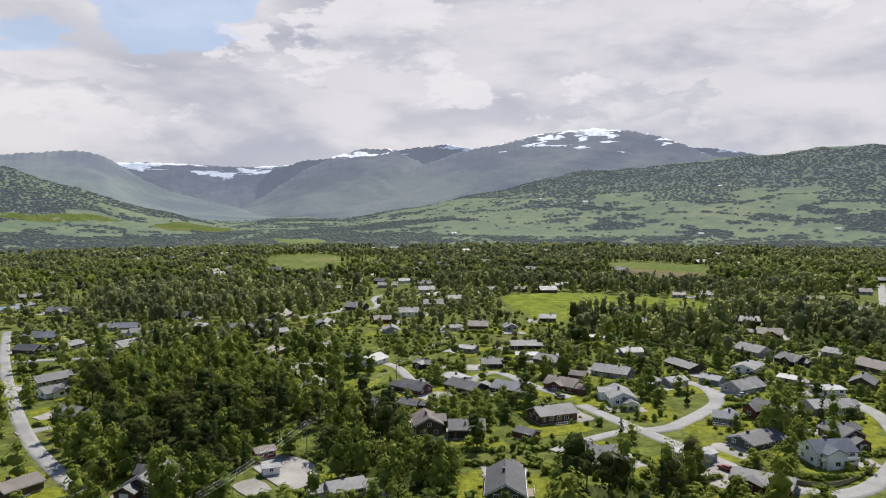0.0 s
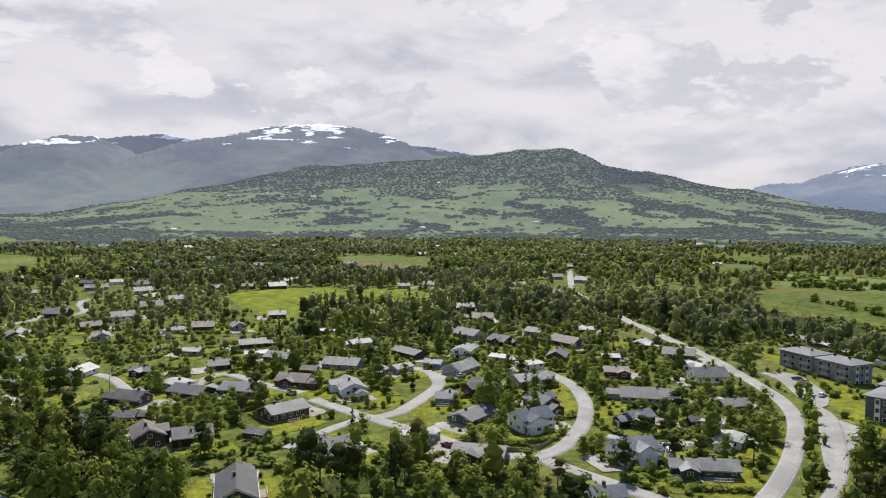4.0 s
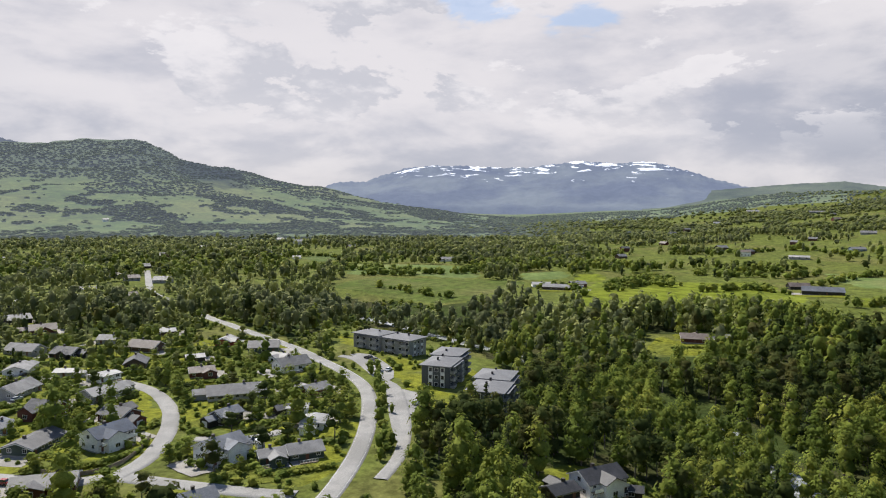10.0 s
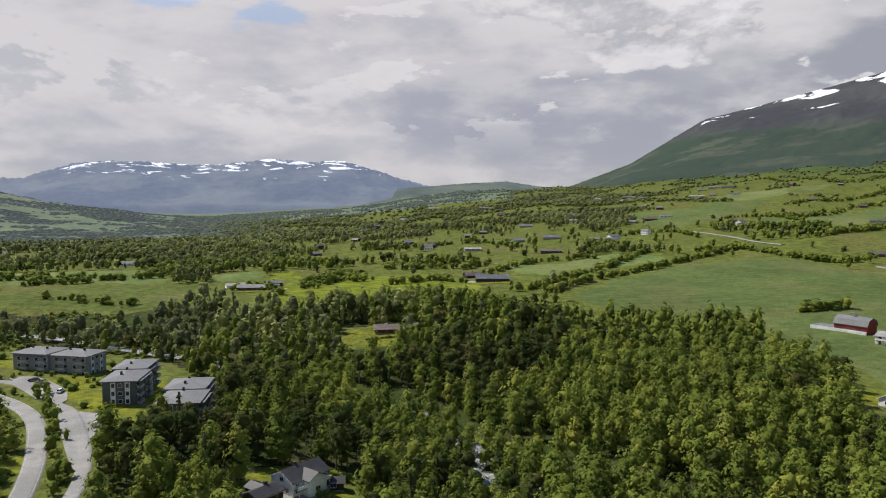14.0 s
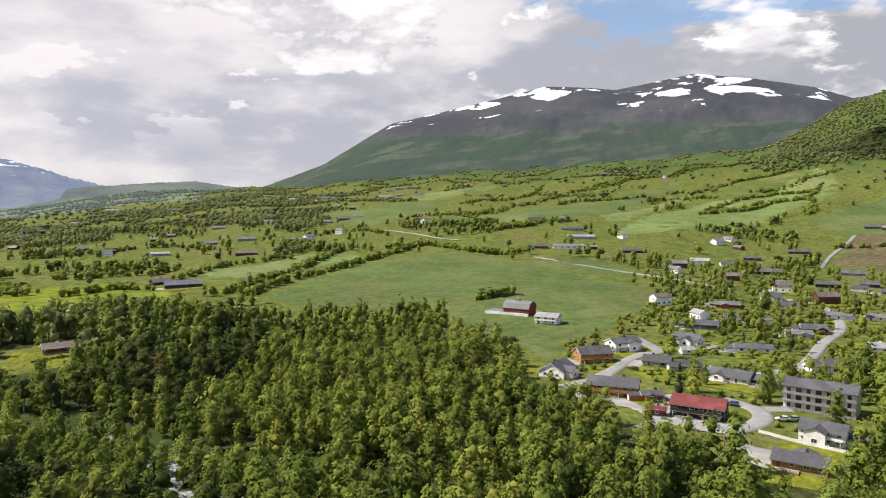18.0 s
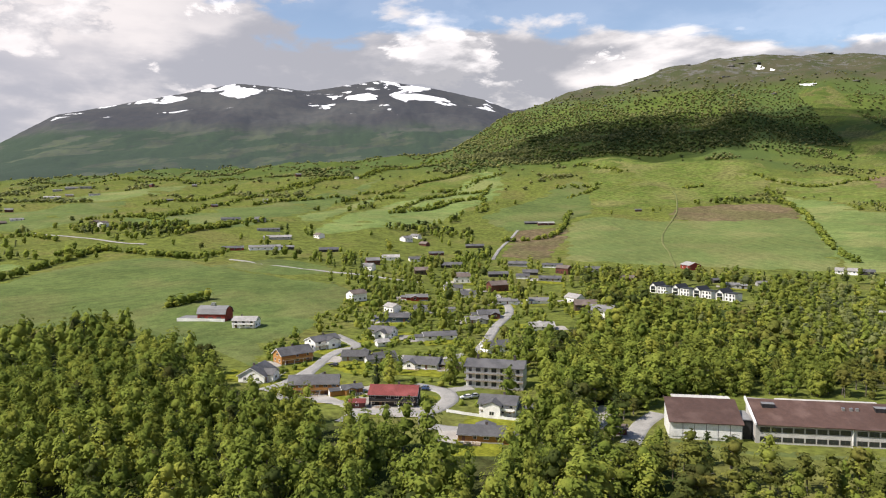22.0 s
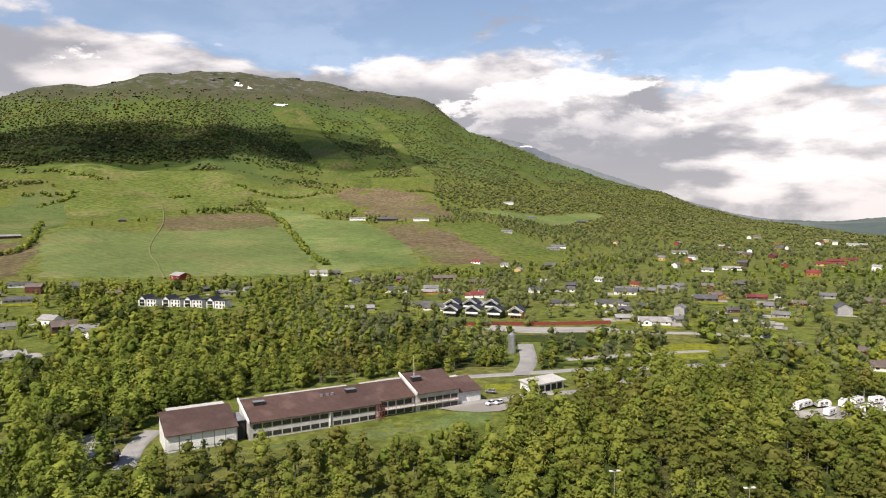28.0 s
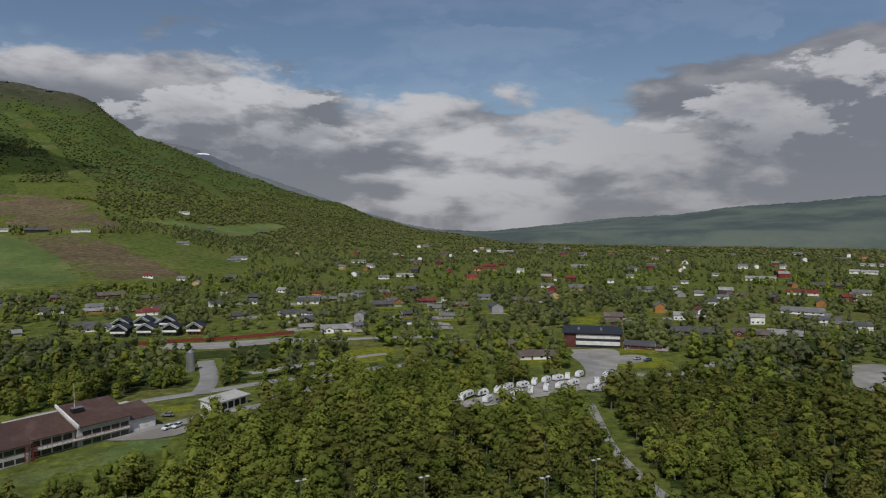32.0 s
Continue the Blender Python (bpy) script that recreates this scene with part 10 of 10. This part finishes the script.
def caravan(x, y, heading):
    if not CARAVANS:
        ob = thing("caravan", "white touring caravan parked on gravel", "caravan", Matrix(), "parked caravans")
        part("body", smooth_body([(-2.9, 0.45), (-3.0, 1.2), (-2.7, 2.5), (2.2, 2.55), (2.8, 1.9), (3.0, 1.1), (2.8, 0.45)], 1.12, 0.03), CAR_PAINT["white"], ob)
        part("stripe", Shape().box(-2.6, 2.5, -1.14, 1.14, 0.95, 1.1), CAR_PAINT["grey"], ob)
        for yy in (-1.13, 1.13):
            for xx in (-1.8, 0.2):
                part("window", Shape().box(xx, xx + 1.2, yy - 0.02, yy + 0.02, 1.35, 1.95), GLASS, ob)
            part("wheel", WHEEL, None, ob, at=pose(0, yy * 0.9, 0.33, 90))
        part("door", Shape().box(1.5, 2.1, -1.16, -1.11, 0.55, 2.3), TRIM, ob)
        part("hatch", Shape().box(-0.4, 0.4, -0.35, 0.35, 2.5, 2.64), RAIL, ob)
        part("drawbar", Shape().box(2.7, 4.1, -0.08, 0.08, 0.4, 0.52), RAIL, ob)
        CARAVANS.append(ob)
        ob.matrix_world = pose(x, y, surface(x, y), 0, 0, heading)
        return
    copy_thing(CARAVANS[0], pose(x, y, surface(x, y), 0, 0, heading))


for i, (x, y) in enumerate([(-62.7, -276.9), (-67.3, -279.1), (-70.8, -283.2), (-76.9, -284.3), (-84.3, -286.2), (-90.4, -290.6), (-97.7, -292.8), (-104.7, -297.6), (-111.3, -300.5), (-117.9, -303.2),
                            (-123.6, -305.8), (-130.5, -308.6), (-91.1, -280.6), (-105.9, -286.0), (-113.1, -288.5), (-121.3, -293.1), (-133.0, -294.5), (-142.7, -305.2), (-126.0, -282.8), (-97.8, -282.9), (-76.6, -274.1)]):
    caravan(x, y, 205 + (i * 37) % 55)
caravan(139, 167, 60)
paints = ("black", "grey", "white", "silver", "blue", "black", "red")
for i, (x, y, h) in enumerate([(254.4, 225.6, 100), (252.6, 220.5, 100), (241.7, 202.3, 20), (205.5, 158.9, 30), (140.7, 173.5, 20), (143.4, 174.2, 30), (80.7, 199.5, 120), (115.2, 259.2, 30), (46.5, 280.0, 160), (115.4, 325.6, 10),
                                (120.3, 281.4, 20), (121.0, 294.9, 30), (139.9, 319.5, 15), (43.5, -261.2, 60), (40.5, -263.0, 60), (46.5, -279.3, 0), (203.7, -164.0, 70), (203.1, -167.4, 80), (223.6, -158.8, 40), (283.2, -151.3, 30),
                                (-65.8, 421.4, 0), (-20.4, 288.0, 60), (-130.9, 333.6, 0), (-33.5, 176.7, 20), (-176, -340, 20), (-180, -336, 20), (-230, -290, 60), (-234, -293, 60), (-238, -296, 60), (-226, -286, 60)]):
    car(x, y, h, paints[i % 7] if i not in (13, 14) else "white")
for i in range(9):
    car(-262 - i % 5 * 6.0, -318 - i // 5 * 12.0, 70, ("red", "white", "red", "silver", "black")[i % 5])

# ---- masts, poles, wires, fences ----
GALV = material("galvanised", [(0.38, 0.38, 0.38), (0.46, 0.46, 0.46)], 2, 0.5, 0.6)
POLE_WOOD = material("pole_wood", [(0.16, 0.13, 0.10), (0.22, 0.19, 0.15)], 1.5, 0.9)


def light_mast(x, y, tall):
    ob = thing("light_mast", "grey double-headed light mast above the pines", "lamp", pose(x, y, float(ground_z(x, y)), 0, 0, 20), "light masts")
    part("pole", Shape().tube(0, 0, -0.5, tall, 0.12, 0.07), GALV, ob)
    part("arm", Shape().box(-0.9, 0.9, -0.06, 0.06, tall - 0.1, tall + 0.02), GALV, ob)
    for s in (-1, 1):
        part("lamp_head", Shape().box(s * 0.95 - 0.45, s * 0.95 + 0.45, -0.3, 0.3, tall, tall + 0.2), LAMP_GLASS, ob)


def ball_lamp(x, y, tall=5.0):
    ob = thing("street_lamp", "globe street lamp behind the school", "lamp", pose(x, y, float(ground_z(x, y))), "globe lamps")
    part("pole", Shape().tube(0, 0, -0.3, tall, 0.07, 0.05), GALV, ob)
    me = mesh_of("globe", ICO_V * 0.42 + (0, 0, tall + 0.4), ICO_F, [LAMP_GLASS], smooth=True)
    part("globe", me, None, ob)


def power_pole(x, y, heading, tall=10.0):
    ob = thing("power_pole", "wooden power pole with a cross-arm", "pole", pose(x, y, float(ground_z(x, y)), 0, 0, heading), "power poles")
    part("pole", Shape().tube(0, 0, -0.5, tall, 0.15, 0.11), POLE_WOOD, ob)
    part("cross_arm", Shape().box(-1.5, 1.5, -0.07, 0.07, tall - 0.7, tall - 0.55), POLE_WOOD, ob)
    for s in (-1.35, 0, 1.35):
        part("insulator", Shape().tube(s, 0, tall - 0.55, tall - 0.25, 0.06), GLASS, ob)


def wires(points, tall):
    """Three sagging wires from pole to pole."""
    ob = thing("power_line", "thin grey power wires between wooden poles", "wires", Matrix())
    for s in (-1.35, 0, 1.35):
        c = bpy.data.curves.new("wire", "CURVE")
        c.dimensions, c.bevel_depth, c.bevel_resolution = "3D", 0.022, 0
        for (x0, y0), (x1, y1) in zip(points, points[1:]):
            d = math.hypot(x1 - x0, y1 - y0)
            ox, oy = -(y1 - y0) / d * s, (x1 - x0) / d * s
            sp = c.splines.new("POLY")
            sp.points.add(9)
            for i in range(10):
                f = i / 9
                x, y = x0 + (x1 - x0) * f + ox, y0 + (y1 - y0) * f + oy
                z = float(ground_z(x0, y0)) * (1 - f) + float(ground_z(x1, y1)) * f + tall - 0.3 - 4 * f * (1 - f) * d * 0.02
                sp.points[i].co = (x, y, z, 1)
        c.materials.append(GALV)
        w = new("wire", c)
        w.parent = ob


for x, y in ((-58.4, -158.0), (-1.6, -180.0), (-31.1, -168.7), (-75, -166)):
    light_mast(x, y, 13.5)
for x, y in ((118, -238), (105, -250), (80, -270)):
    ball_lamp(x, y)
flag = thing("flagpole", "tall white flagpole behind the school", "pole", pose(72.0, -256.0, float(ground_z(72, -256))))
part("pole", Shape().tube(0, 0, -0.5, 19, 0.13, 0.06), TRIM, flag)
part("knob", Shape().tube(0, 0, 19, 19.2, 0.12, 0.04), METAL, flag)
line_a = [(-60, 150), (-42, 215), (-20, 300), (10, 400)]
for x, y in line_a:
    power_pole(x, y, 15)
wires(line_a, 10.0)
line_b = [(-70, -190), (-87, -228)]
for x, y in line_b:
    power_pole(x, y, 60, 11)
wires(line_b, 11.0)


def board_fence(name, label, pts, tall, mat, post=2.4):
    ob = thing(name, label, "fence", Matrix())
    ln = spline(pts, post)
    for (x0, y0), (x1, y1) in zip(ln[:-1], ln[1:]):
        d = math.hypot(x1 - x0, y1 - y0)
        z = float(ground_z(x0, y0))
        part("panel", Shape().box(0, d, -0.05, 0.05, 0.1, tall), mat, ob, at=pose(x0, y0, z, 0, 0, math.degrees(math.atan2(y1 - y0, x1 - x0))))
        part("post", Shape().box(-0.07, 0.07, -0.08, 0.08, -0.6, tall + 0.12), mat, ob, at=pose(x0, y0, z))


board_fence("board_fence", "long red site fence along the road", FENCE_RED, 2.2, RED_STEEL, 4.0)
board_fence("garden_fence", "grey board fence round the corner garden", FENCE_GARDEN, 1.3, DECK, 2.6)
board_fence("retaining_wall", "low white retaining wall above the boulders", WALL_WHITE, 1.1, PANEL, 4.0)
